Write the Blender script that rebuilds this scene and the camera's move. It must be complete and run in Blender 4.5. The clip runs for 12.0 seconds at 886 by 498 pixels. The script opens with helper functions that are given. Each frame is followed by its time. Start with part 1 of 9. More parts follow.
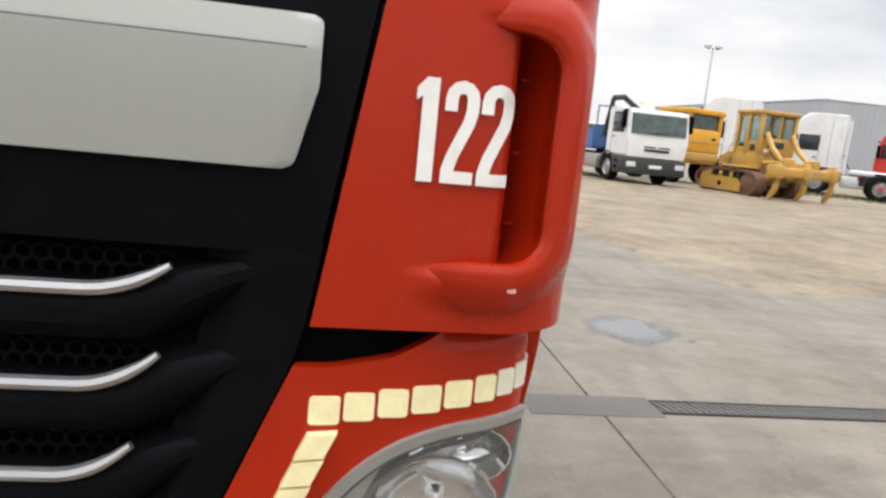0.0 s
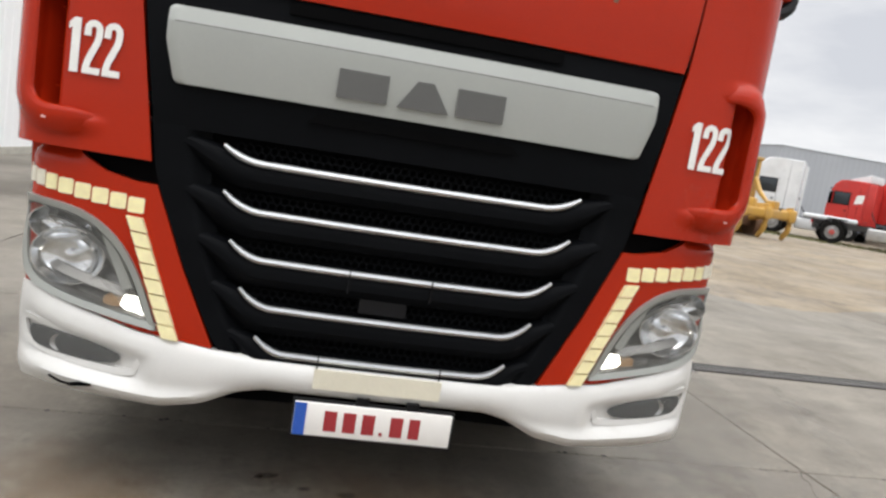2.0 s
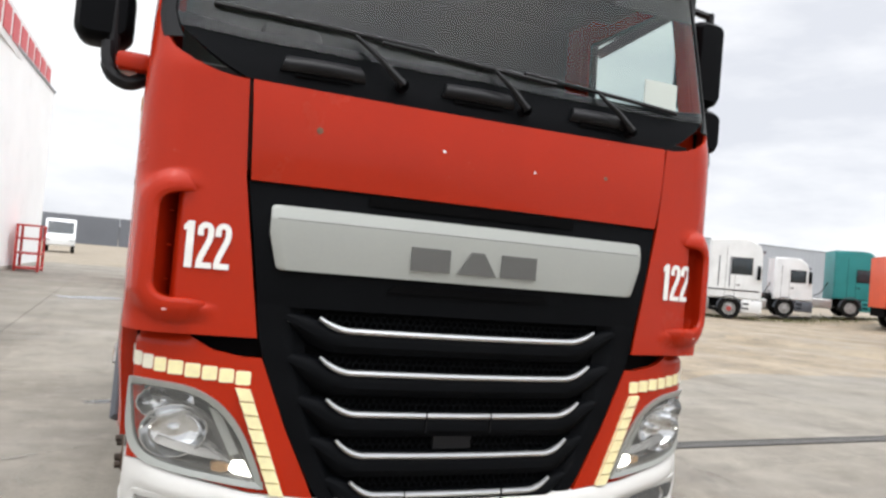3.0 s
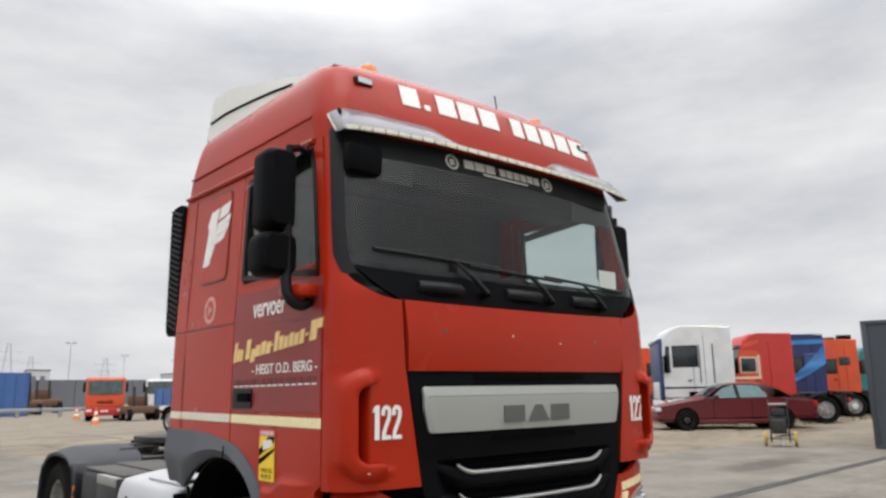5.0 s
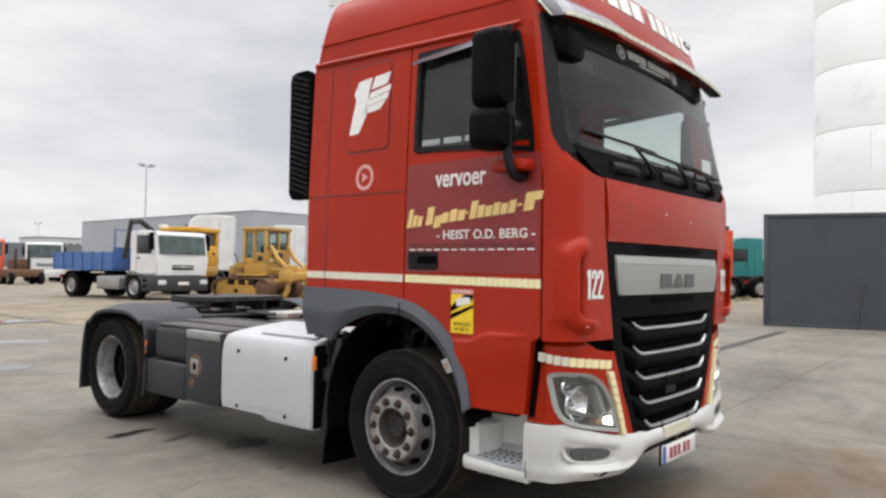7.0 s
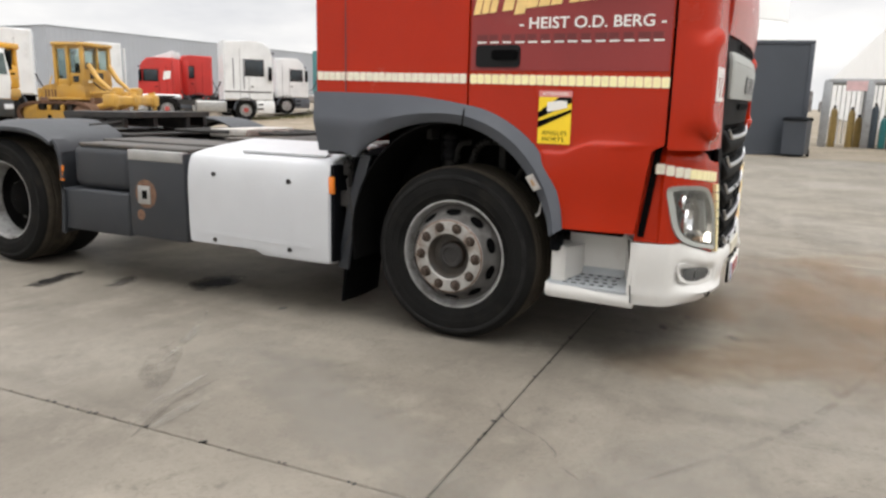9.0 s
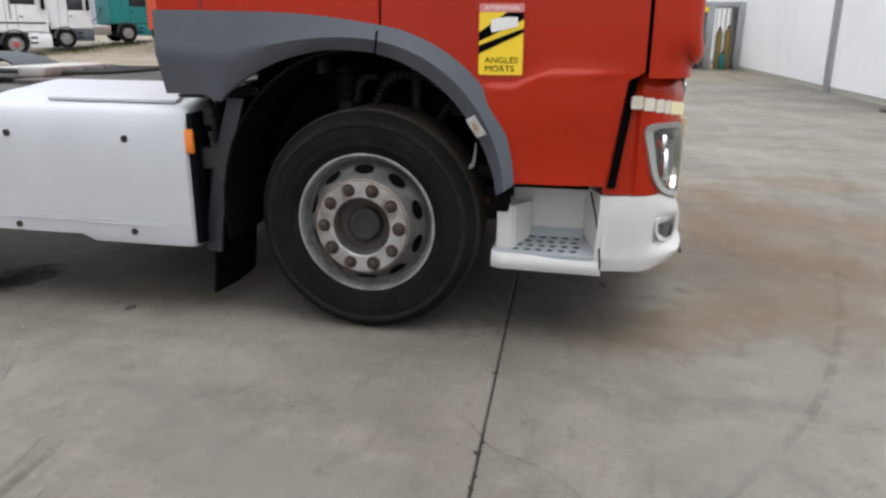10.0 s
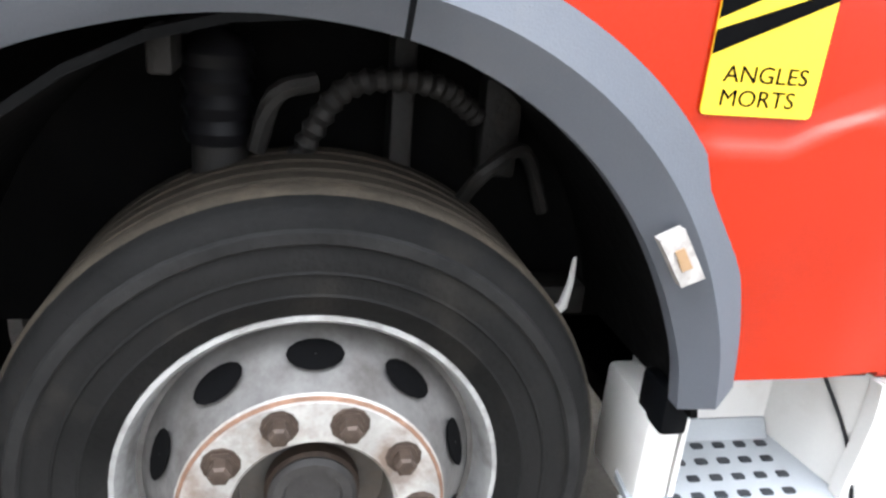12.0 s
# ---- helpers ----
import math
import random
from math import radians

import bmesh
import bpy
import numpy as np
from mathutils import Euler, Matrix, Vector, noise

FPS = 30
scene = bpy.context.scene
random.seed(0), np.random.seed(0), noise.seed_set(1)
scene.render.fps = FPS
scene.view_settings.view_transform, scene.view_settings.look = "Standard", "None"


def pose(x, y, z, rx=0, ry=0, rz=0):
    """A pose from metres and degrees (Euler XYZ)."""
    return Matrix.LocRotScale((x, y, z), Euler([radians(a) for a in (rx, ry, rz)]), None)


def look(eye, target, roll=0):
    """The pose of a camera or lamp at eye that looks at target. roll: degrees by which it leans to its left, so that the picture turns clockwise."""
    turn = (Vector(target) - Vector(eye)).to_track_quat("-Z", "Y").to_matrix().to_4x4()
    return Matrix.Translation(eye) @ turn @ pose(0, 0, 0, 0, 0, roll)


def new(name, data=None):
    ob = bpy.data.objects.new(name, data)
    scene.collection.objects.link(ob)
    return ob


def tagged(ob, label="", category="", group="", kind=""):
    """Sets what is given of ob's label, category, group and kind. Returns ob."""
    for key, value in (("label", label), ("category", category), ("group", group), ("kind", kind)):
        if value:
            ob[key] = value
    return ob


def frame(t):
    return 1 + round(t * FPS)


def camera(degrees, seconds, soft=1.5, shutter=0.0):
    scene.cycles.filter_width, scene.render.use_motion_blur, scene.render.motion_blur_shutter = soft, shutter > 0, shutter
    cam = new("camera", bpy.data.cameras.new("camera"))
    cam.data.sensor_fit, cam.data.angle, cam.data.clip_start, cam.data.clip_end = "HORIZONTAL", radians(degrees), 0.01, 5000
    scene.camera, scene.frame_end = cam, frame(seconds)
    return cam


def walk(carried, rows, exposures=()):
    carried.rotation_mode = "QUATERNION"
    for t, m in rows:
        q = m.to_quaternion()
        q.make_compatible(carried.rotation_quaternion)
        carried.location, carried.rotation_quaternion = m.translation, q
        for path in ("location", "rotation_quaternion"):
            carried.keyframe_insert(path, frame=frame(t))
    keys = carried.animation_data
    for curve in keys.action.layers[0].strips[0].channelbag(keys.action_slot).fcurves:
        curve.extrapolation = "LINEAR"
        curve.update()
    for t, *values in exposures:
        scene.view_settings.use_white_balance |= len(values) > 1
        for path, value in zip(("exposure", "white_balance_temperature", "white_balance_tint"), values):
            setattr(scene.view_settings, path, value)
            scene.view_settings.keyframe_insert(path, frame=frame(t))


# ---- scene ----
cam = camera(62.8, 12.0, soft=2.6)
PATH = [
    (0, (0.84, -1.092, 1.434), (1.052, 0.869, 1.101), 5.8),
    (0.3, (0.799, -1.352, 1.385), (0.910, 0.619, 1.063), 5.9),
    (0.5, (0.762, -1.52, 1.372), (0.847, 0.445, 1.008), 6.2),
    (0.8, (0.676, -1.758, 1.384), (0.737, 0.207, 1.016), 6.4),
    (1, (0.59, -1.903, 1.391), (0.677, 0.082, 1.164), 6.9),
    (1.3, (0.406, -2.088, 1.365), (0.608, -0.112, 1.132), 10.2),
    (1.5, (0.249, -2.171, 1.33), (0.52, -0.225, 0.958), 11.8),
    (1.8, (-0.026, -2.228, 1.282), (0.297, -0.287, 0.923), 10.8),
    (2, (-0.224, -2.271, 1.269), (0.093, -0.313, 1.013), 9.2),
    (2.3, (-0.519, -2.398, 1.346), (-0.110, -0.443, 1.252), 8.1),
    (2.5, (-0.701, -2.471, 1.4), (-0.25, -0.525, 1.294), 7.8),
    (2.7, (-0.866, -2.498, 1.407), (-0.301, -0.579, 1.406), 6.7),
    (4.3, (-2.308, -2.735, 1.455), (-1.209, -1.069, 1.583), 2.6),
    (4.5, (-2.526, -2.775, 1.474), (-1.368, -1.164, 1.722), 2.4),
    (4.7, (-2.716, -2.780, 1.507), (-1.514, -1.207, 1.798), 1.1),
    (5, (-2.97, -2.781, 1.541), (-1.699, -1.286, 1.929), -1.0),
    (5.5, (-3.409, -2.633, 1.499), (-2.003, -1.226, 1.703), -0.0),
    (6, (-3.811, -2.461, 1.482), (-2.347, -1.099, 1.449), 1.8),
    (6.5, (-4.172, -2.211, 1.457), (-2.681, -0.878, 1.439), 0.3),
    (6.7, (-4.263, -2.071, 1.486), (-2.757, -0.756, 1.531), 0.9),
    (8.3, (-4.88, -0.943, 1.455), (-3.212, 0.155, 1.348), -2.0),
    (8.5, (-4.841, -0.788, 1.437), (-3.152, 0.264, 1.236), -0.6),
    (9, (-4.579, -0.37, 1.311), (-2.819, 0.491, 0.91), 1.3),
    (9.3, (-4.439, -0.113, 1.302), (-2.633, 0.615, 0.845), 2.4),
    (9.5, (-4.331, 0.042, 1.299), (-2.491, 0.607, 0.754), 2.9),
    (9.7, (-4.184, 0.175, 1.288), (-2.323, 0.596, 0.690), 2.2),
    (10, (-3.932, 0.366, 1.27), (-2.054, 0.746, 0.696), 0.4),
    (10.5, (-3.541, 0.704, 1.265), (-1.659, 1.067, 0.692), 1.5),
    (10.7, (-3.370, 0.787, 1.246), (-1.507, 1.026, 0.561), 3.4),
    (11, (-3.088, 0.89, 1.216), (-1.205, 0.912, 0.541), 2.5),
    (11.3, (-2.781, 1.033, 1.216), (-0.905, 0.987, 0.526), 2.2),
    (11.5, (-2.572, 1.13, 1.218), (-0.651, 1.035, 0.673), 2.5),
    (11.7, (-2.365, 1.209, 1.225), (-0.485, 0.980, 0.584), 3.5),
    (12, (-2.059, 1.303, 1.247), (-0.224, 0.896, 0.565), 5.0),
]
walk(cam, [(t, look(eye, target, roll)) for t, eye, target, roll in PATH],
     exposures=[(0.0, 0.20, 6600, 10), (0.5, 0.15, 6550, 10), (1.5, 0.18, 6500, 10), (2.0, 0.10, 6500, 10), (2.5, 0.38, 6450, 10), (2.7, 0.38, 6450, 10), (4.3, -0.02, 6480, 10), (5.0, -0.18, 6500, 10), (5.5, -0.42, 6500, 10), (6.0, -0.30, 6500, 10), (6.7, -0.08, 6500, 10),
                (8.5, 0.0, 6600, 10), (9.0, 0.18, 6700, 10), (9.5, 0.28, 6450, 10), (10.0, 0.02, 6200, 10), (10.5, 0.0, 6050, 10), (11.0, 0.42, 5950, 10), (11.5, 1.05, 6000, 10), (12.0, 1.75, 6050, 10)])

# ---- world and light ----
world = bpy.data.worlds.new("overcast")
scene.world = world
world.use_nodes = True
wn, wl = world.node_tree.nodes, world.node_tree.links
wn.clear()
w_out = wn.new("ShaderNodeOutputWorld")
w_bg = wn.new("ShaderNodeBackground")
w_sky = wn.new("ShaderNodeTexSky")
w_sky.sky_type, w_sky.sun_disc = "NISHITA", False
w_sky.sun_elevation, w_sky.sun_rotation = radians(48), radians(200)
w_tc = wn.new("ShaderNodeTexCoord")
w_map = wn.new("ShaderNodeMapping")
w_map.inputs["Scale"].default_value = (1.0, 1.0, 3.2)
w_n1 = wn.new("ShaderNodeTexNoise")
w_n1.inputs["Scale"].default_value, w_n1.inputs["Detail"].default_value, w_n1.inputs["Roughness"].default_value = 2.3, 6.0, 0.55
w_ramp = wn.new("ShaderNodeValToRGB")
w_ramp.color_ramp.elements[0].position, w_ramp.color_ramp.elements[0].color = 0.34, (0.70, 0.72, 0.77, 1)
w_ramp.color_ramp.elements[1].position, w_ramp.color_ramp.elements[1].color = 0.64, (1.08, 1.08, 1.08, 1)
w_scale = wn.new("ShaderNodeVectorMath")
w_scale.operation = "SCALE"
w_scale.inputs["Scale"].default_value = 0.05
w_mix = wn.new("ShaderNodeMix")
w_mix.data_type = "RGBA"
w_mix.inputs["Factor"].default_value = 0.93
wl.new(w_tc.outputs["Generated"], w_map.inputs["Vector"])
wl.new(w_map.outputs["Vector"], w_n1.inputs["Vector"])
wl.new(w_n1.outputs["Fac"], w_ramp.inputs["Fac"])
wl.new(w_sky.outputs["Color"], w_scale.inputs[0])
wl.new(w_scale.outputs["Vector"], w_mix.inputs["A"])
wl.new(w_ramp.outputs["Color"], w_mix.inputs["B"])
# an overcast sky is brighter overhead than at the horizon
w_sep = wn.new("ShaderNodeSeparateXYZ")
w_up = wn.new("ShaderNodeMapRange")
w_up.interpolation_type = "SMOOTHSTEP"
w_up.inputs["From Min"].default_value, w_up.inputs["From Max"].default_value = 0.38, 0.95
w_up.inputs["To Min"].default_value, w_up.inputs["To Max"].default_value = 1.0, 4.0
w_dome = wn.new("ShaderNodeVectorMath")
w_dome.operation = "SCALE"
wl.new(w_tc.outputs["Generated"], w_sep.inputs["Vector"])
wl.new(w_sep.outputs["Z"], w_up.inputs["Value"])
wl.new(w_mix.outputs["Result"], w_dome.inputs[0])
wl.new(w_up.outputs["Result"], w_dome.inputs["Scale"])
wl.new(w_dome.outputs["Vector"], w_bg.inputs["Color"])
w_bg.inputs["Strength"].default_value = 0.95
wl.new(w_bg.outputs["Background"], w_out.inputs["Surface"])

sun_data = bpy.data.lights.new("sun", "SUN")
sun_data.energy, sun_data.angle, sun_data.color = 0.6, radians(32), (1.0, 0.97, 0.92)
sun = new("sun", sun_data)
sun.matrix_world = look((-6, -12, 44), (0, 0, 0))


# ---- materials ----
def mat(name, col, rough=0.5, metal=0.0, var=0.12, scale=5.0, bump=0.05, bscale=80.0, dirt=0.0, dirtcol=(0.16, 0.13, 0.10), dscale=3.0, coat=0.0, spec=0.5):
    """A procedural surface: colour varied at two scales, patchy dirt, fine relief."""
    m = bpy.data.materials.new(name)
    m.use_nodes = True
    n, l = m.node_tree.nodes, m.node_tree.links
    b = n["Principled BSDF"]
    b.inputs["Roughness"].default_value, b.inputs["Metallic"].default_value = rough, metal
    b.inputs["Coat Weight"].default_value = coat
    b.inputs["Specular IOR Level"].default_value = spec
    tc = n.new("ShaderNodeTexCoord")
    big, fine = n.new("ShaderNodeTexNoise"), n.new("ShaderNodeTexNoise")
    big.inputs["Scale"].default_value, big.inputs["Detail"].default_value = scale, 5.0
    fine.inputs["Scale"].default_value, fine.inputs["Detail"].default_value = bscale, 3.0
    for t in (big, fine):
        l.new(tc.outputs["Object"], t.inputs["Vector"])
    mixer = n.new("ShaderNodeMath")
    mixer.operation = "MULTIPLY_ADD"
    mixer.inputs[1].default_value = 0.35
    l.new(fine.outputs["Fac"], mixer.inputs[0])
    l.new(big.outputs["Fac"], mixer.inputs[2])
    ramp = n.new("ShaderNodeValToRGB")
    e = ramp.color_ramp.elements
    e[0].position, e[1].position = 0.4, 0.95
    e[0].color = (*[max(0, c * (1 - var)) for c in col], 1)
    e[1].color = (*[min(1, c * (1 + var)) for c in col], 1)
    l.new(mixer.outputs[0], ramp.inputs["Fac"])
    colour = ramp.outputs["Color"]
    if dirt > 0:
        dn = n.new("ShaderNodeTexNoise")
        dn.inputs["Scale"].default_value, dn.inputs["Detail"].default_value, dn.inputs["Roughness"].default_value = dscale, 8.0, 0.65
        l.new(tc.outputs["Object"], dn.inputs["Vector"])
        dr = n.new("ShaderNodeMapRange")
        dr.inputs["From Min"].default_value, dr.inputs["From Max"].default_value = 0.62 - 0.25 * dirt, 0.80 - 0.2 * dirt
        dr.inputs["To Max"].default_value = min(1.0, 0.35 + dirt * 0.6)
        l.new(dn.outputs["Fac"], dr.inputs["Value"])
        mx = n.new("ShaderNodeMix")
        mx.data_type = "RGBA"
        l.new(dr.outputs["Result"], mx.inputs["Factor"])
        l.new(colour, mx.inputs["A"])
        mx.inputs["B"].default_value = (*dirtcol, 1)
        colour = mx.outputs["Result"]
        rr = n.new("ShaderNodeMapRange")
        rr.inputs["To Min"].default_value, rr.inputs["To Max"].default_value = rough, min(1, rough + 0.3)
        l.new(dr.outputs["Result"], rr.inputs["Value"])
        l.new(rr.outputs["Result"], b.inputs["Roughness"])
    l.new(colour, b.inputs["Base Color"])
    if bump > 0:
        bp = n.new("ShaderNodeBump")
        bp.inputs["Strength"].default_value, bp.inputs["Distance"].default_value = bump, 0.01
        l.new(fine.outputs["Fac"], bp.inputs["Height"])
        l.new(bp.outputs["Normal"], b.inputs["Normal"])
    return m


def glass_mat(name, col=(0.9, 0.95, 0.95), rough=0.0, trans=1.0):
    """Thin clear sheet: light goes straight through, with a sharp reflection on top."""
    m = bpy.data.materials.new(name)
    m.use_nodes = True
    n, l = m.node_tree.nodes, m.node_tree.links
    n.remove(n["Principled BSDF"])
    t, g, mix, fr = n.new("ShaderNodeBsdfTransparent"), n.new("ShaderNodeBsdfGlossy"), n.new("ShaderNodeMixShader"), n.new("ShaderNodeLayerWeight")
    t.inputs["Color"].default_value = (*col, 1)
    g.inputs["Roughness"].default_value = rough
    pw, ma = n.new("ShaderNodeMath"), n.new("ShaderNodeMath")
    pw.operation, pw.inputs[1].default_value = "POWER", 5.0
    ma.operation, ma.inputs[1].default_value, ma.inputs[2].default_value = "MULTIPLY_ADD", 0.93, 0.045
    l.new(fr.outputs["Facing"], pw.inputs[0])
    l.new(pw.outputs[0], ma.inputs[0])
    l.new(ma.outputs[0], mix.inputs["Fac"])
    l.new(t.outputs[0], mix.inputs[1])
    l.new(g.outputs[0], mix.inputs[2])
    l.new(mix.outputs[0], n["Material Output"].inputs["Surface"])
    return m


def glow_mat(name, col, strength):
    m = bpy.data.materials.new(name)
    m.use_nodes = True
    b = m.node_tree.nodes["Principled BSDF"]
    b.inputs["Base Color"].default_value = (*col, 1)
    b.inputs["Emission Color"].default_value = (*col, 1)
    b.inputs["Emission Strength"].default_value = strength
    return m


RED = mat("red_paint", (0.375, 0.0195, 0.0036), 0.26, var=0.10, scale=1.6, bump=0.012, bscale=140, coat=0.12, dirt=0.08, dirtcol=(0.30, 0.036, 0.016), dscale=2.2, spec=0.20)
RED_DOOR = mat("dull_red_film", (0.235, 0.023, 0.022), 0.42, var=0.12, scale=2.5, bump=0.02, bscale=120, dirt=0.15, dirtcol=(0.26, 0.07, 0.06))
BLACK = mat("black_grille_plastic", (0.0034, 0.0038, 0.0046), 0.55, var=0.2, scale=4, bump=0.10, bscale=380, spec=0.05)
BLACKG = mat("satin_black_trim", (0.006, 0.006, 0.007), 0.42, var=0.2, bump=0.03, bscale=200, spec=0.22)
# near-black: shade of gaps and holes put into colour; also black print
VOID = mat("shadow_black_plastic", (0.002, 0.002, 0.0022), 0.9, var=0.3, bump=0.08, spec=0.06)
GREY = mat("grey_arch_plastic", (0.080, 0.088, 0.104), 0.55, var=0.14, scale=3, bump=0.10, bscale=320, dirt=0.18, dirtcol=(0.12, 0.12, 0.12))
GREYD = mat("dark_grey_box_plastic", (0.022, 0.025, 0.030), 0.55, var=0.14, scale=3, bump=0.10, bscale=320, dirt=0.25, dirtcol=(0.05, 0.046, 0.042))
FADED = mat("faded_pink_vinyl", (0.66, 0.34, 0.30), 0.5, var=0.2, scale=40, bump=0.02)
SILVER = mat("silver_paint", (0.36, 0.372, 0.348), 0.40, metal=0.30, var=0.05, scale=2, bump=0.01)
CHROME = mat("brushed_chrome", (0.56, 0.57, 0.58), 0.28, metal=0.9, var=0.05, bump=0.01)
WHITE = mat("white_bumper_paint", (0.60, 0.59, 0.565), 0.35, var=0.06, scale=3, bump=0.02, bscale=150, dirt=0.14, dirtcol=(0.42, 0.38, 0.33), dscale=4)
TANKW = mat("white_textured_cover", (0.50, 0.51, 0.525), 0.42, var=0.06, scale=3, bump=0.16, bscale=130, dirt=0.12, dirtcol=(0.48, 0.46, 0.44), dscale=5)
CREAM = mat("yellowed_white_plastic", (0.66, 0.62, 0.50), 0.45, var=0.08, dirt=0.1)
TAPE = mat("reflective_tape", (0.95, 0.84, 0.48), 0.30, var=0.10, scale=40, bump=0.35, bscale=420)
TAPEW = mat("dulled_reflective_tape", (0.78, 0.74, 0.60), 0.35, var=0.14, scale=30, bump=0.3, bscale=420)
DECAL = mat("white_vinyl", (0.80, 0.79, 0.75), 0.45, var=0.06, scale=25, bump=0.02, dirt=0.1, dirtcol=(0.5, 0.4, 0.37), dscale=20)
GOLD = mat("cream_gold_vinyl", (0.80, 0.56, 0.22), 0.45, var=0.15, scale=18, bump=0.02)
TYRE = mat("tyre_rubber", (0.0085, 0.0083, 0.0080), 0.8, var=0.4, scale=6, bump=0.2, bscale=90, dirt=0.40, dirtcol=(0.026, 0.0235, 0.020), dscale=7, spec=0.12)
TREAD = mat("dusty_tread_rubber", (0.050, 0.042, 0.032), 0.9, var=0.3, scale=9, bump=0.3, bscale=60, dirt=0.45, dirtcol=(0.110, 0.088, 0.064), dscale=8, spec=0.15)
RIM = mat("worn_silver_rim", (0.38, 0.38, 0.375), 0.42, metal=0.45, var=0.25, scale=12, bump=0.12, bscale=90, dirt=0.62, dirtcol=(0.085, 0.068, 0.054), dscale=9)
# grime plus the shade of the dish, both put into one dark colour
RIMD = mat("shaded_grimy_rim_dish", (0.125, 0.12, 0.115), 0.5, metal=0.3, var=0.3, scale=14, bump=0.12, bscale=90, dirt=0.6, dirtcol=(0.05, 0.042, 0.036), dscale=9)
RUST = mat("rusty_steel", (0.17, 0.095, 0.06), 0.75, metal=0.25, var=0.4, scale=30, bump=0.3, bscale=150)
NUT = mat("brown_wheel_nut", (0.055, 0.038, 0.028), 0.6, metal=0.4, var=0.3, scale=40, bump=0.15)
IRON = mat("greasy_dark_iron", (0.035, 0.033, 0.032), 0.6, metal=0.3, var=0.4, scale=10, bump=0.25, bscale=70, dirt=0.4, dirtcol=(0.10, 0.085, 0.07), dscale=9)
ALU = mat("weathered_aluminium", (0.42, 0.42, 0.41), 0.42, metal=0.75, var=0.15, scale=8, bump=0.1, dirt=0.25, dirtcol=(0.22, 0.19, 0.15), dscale=10)
STEPG = mat("grey_step_plastic", (0.33, 0.35, 0.36), 0.5, var=0.1, bump=0.12, bscale=200, dirt=0.2, dirtcol=(0.2, 0.19, 0.17))
ORANGE = mat("amber_lens", (0.75, 0.20, 0.02), 0.2, var=0.08, bump=0.05, coat=0.5)
LAMPB = mat("satin_lamp_bowl", (0.17, 0.165, 0.155), 0.30, metal=0.45, var=0.12, scale=14)
AMBERC = mat("clear_amber_plastic", (0.30, 0.19, 0.10), 0.3, var=0.15, scale=30)
# faint dust on near-black: the shade inside the arches is put into this colour
LINER = mat("dusty_shade_liner", (0.0032, 0.0032, 0.0032), 0.85, var=0.45, scale=6, bump=0.3, bscale=30, dirt=0.3, dirtcol=(0.009, 0.008, 0.007), dscale=5, spec=0.06)
DECK = mat("dusty_stained_deck", (0.075, 0.070, 0.064), 0.65, metal=0.2, var=0.3, scale=5, bump=0.15, bscale=80, dirt=0.45, dirtcol=(0.15, 0.10, 0.06), dscale=3)
OILY = mat("oily_black_steel", (0.014, 0.013, 0.012), 0.65, metal=0.1, var=0.5, scale=12, bump=0.25, bscale=60, dirt=0.35, dirtcol=(0.035, 0.027, 0.020), dscale=10, spec=0.3)
REDLENS = mat("red_lens", (0.45, 0.015, 0.015), 0.2, var=0.1, bump=0.05, coat=0.5)
GLASS = glass_mat("clear_glass", (0.80, 0.86, 0.85))
SCREEN = glass_mat("tinted_windscreen_glass", (0.85, 0.90, 0.88))
# thin grey veil for aged plastic and for the sky's reflection, painted in
LENS = mat("milky_sheen_lens", (0.40, 0.40, 0.37), 0.12, var=0.08, scale=20, bump=0.0)
LENS.node_tree.nodes["Principled BSDF"].inputs["Alpha"].default_value = 0.15
VISOR = mat("smoked_visor_plastic", (0.11, 0.10, 0.12), 0.22, var=0.25, scale=3, bump=0.01, coat=0.3)
DRL = glow_mat("daytime_led", (1.0, 0.97, 0.88), 4.0)
REFLECTOR = mat("lamp_reflector", (0.78, 0.79, 0.80), 0.10, metal=0.95, var=0.05, bump=0.02)
TRIMG = mat("grey_interior_trim", (0.07, 0.074, 0.072), 0.75, var=0.12, scale=3, bump=0.15, bscale=200)
TRIMD = mat("dark_interior_trim", (0.028, 0.029, 0.03), 0.7, var=0.2, bump=0.15, bscale=200)
MIRROR = mat("mirror_glass", (0.8, 0.82, 0.83), 0.02, metal=1.0, var=0.02, bump=0.0)
BLUEF = mat("plate_blue", (0.02, 0.09, 0.42), 0.4, var=0.05, bump=0.0)
PLATEW = mat("plate_white", (0.78, 0.76, 0.72), 0.4, var=0.04, bump=0.0, dirt=0.08)
MAROON = mat("plate_dark_red", (0.30, 0.025, 0.03), 0.45, var=0.05, bump=0.0)
YELLOW = mat("warning_yellow_vinyl", (0.86, 0.60, 0.02), 0.4, var=0.05, bump=0.01)
BADGE = mat("dark_grey_badge", (0.11, 0.11, 0.105), 0.4, metal=0.3, var=0.05, bump=0.01)
DULLRED = mat("faded_dark_red_vinyl", (0.14, 0.02, 0.02), 0.5, var=0.1, bump=0.02)


# ---- mesh helpers ----
def part(name, bm, material, parent=None, label="", smooth=35):
    """Links a bmesh as one mesh object under a thing or a part."""
    bmesh.ops.recalc_face_normals(bm, faces=bm.faces)
    me = bpy.data.meshes.new(name)
    bm.to_mesh(me)
    bm.free()
    me.materials.append(material)
    if smooth:
        me.polygons.foreach_set("use_smooth", [True] * len(me.polygons))
        me.set_sharp_from_angle(angle=radians(smooth))
    ob = new(name, me)
    # never deeper than thing > part > sub-part
    ob.parent = parent.parent if parent and parent.parent and parent.parent.parent else parent
    if label:
        ob["label"] = label
    return ob


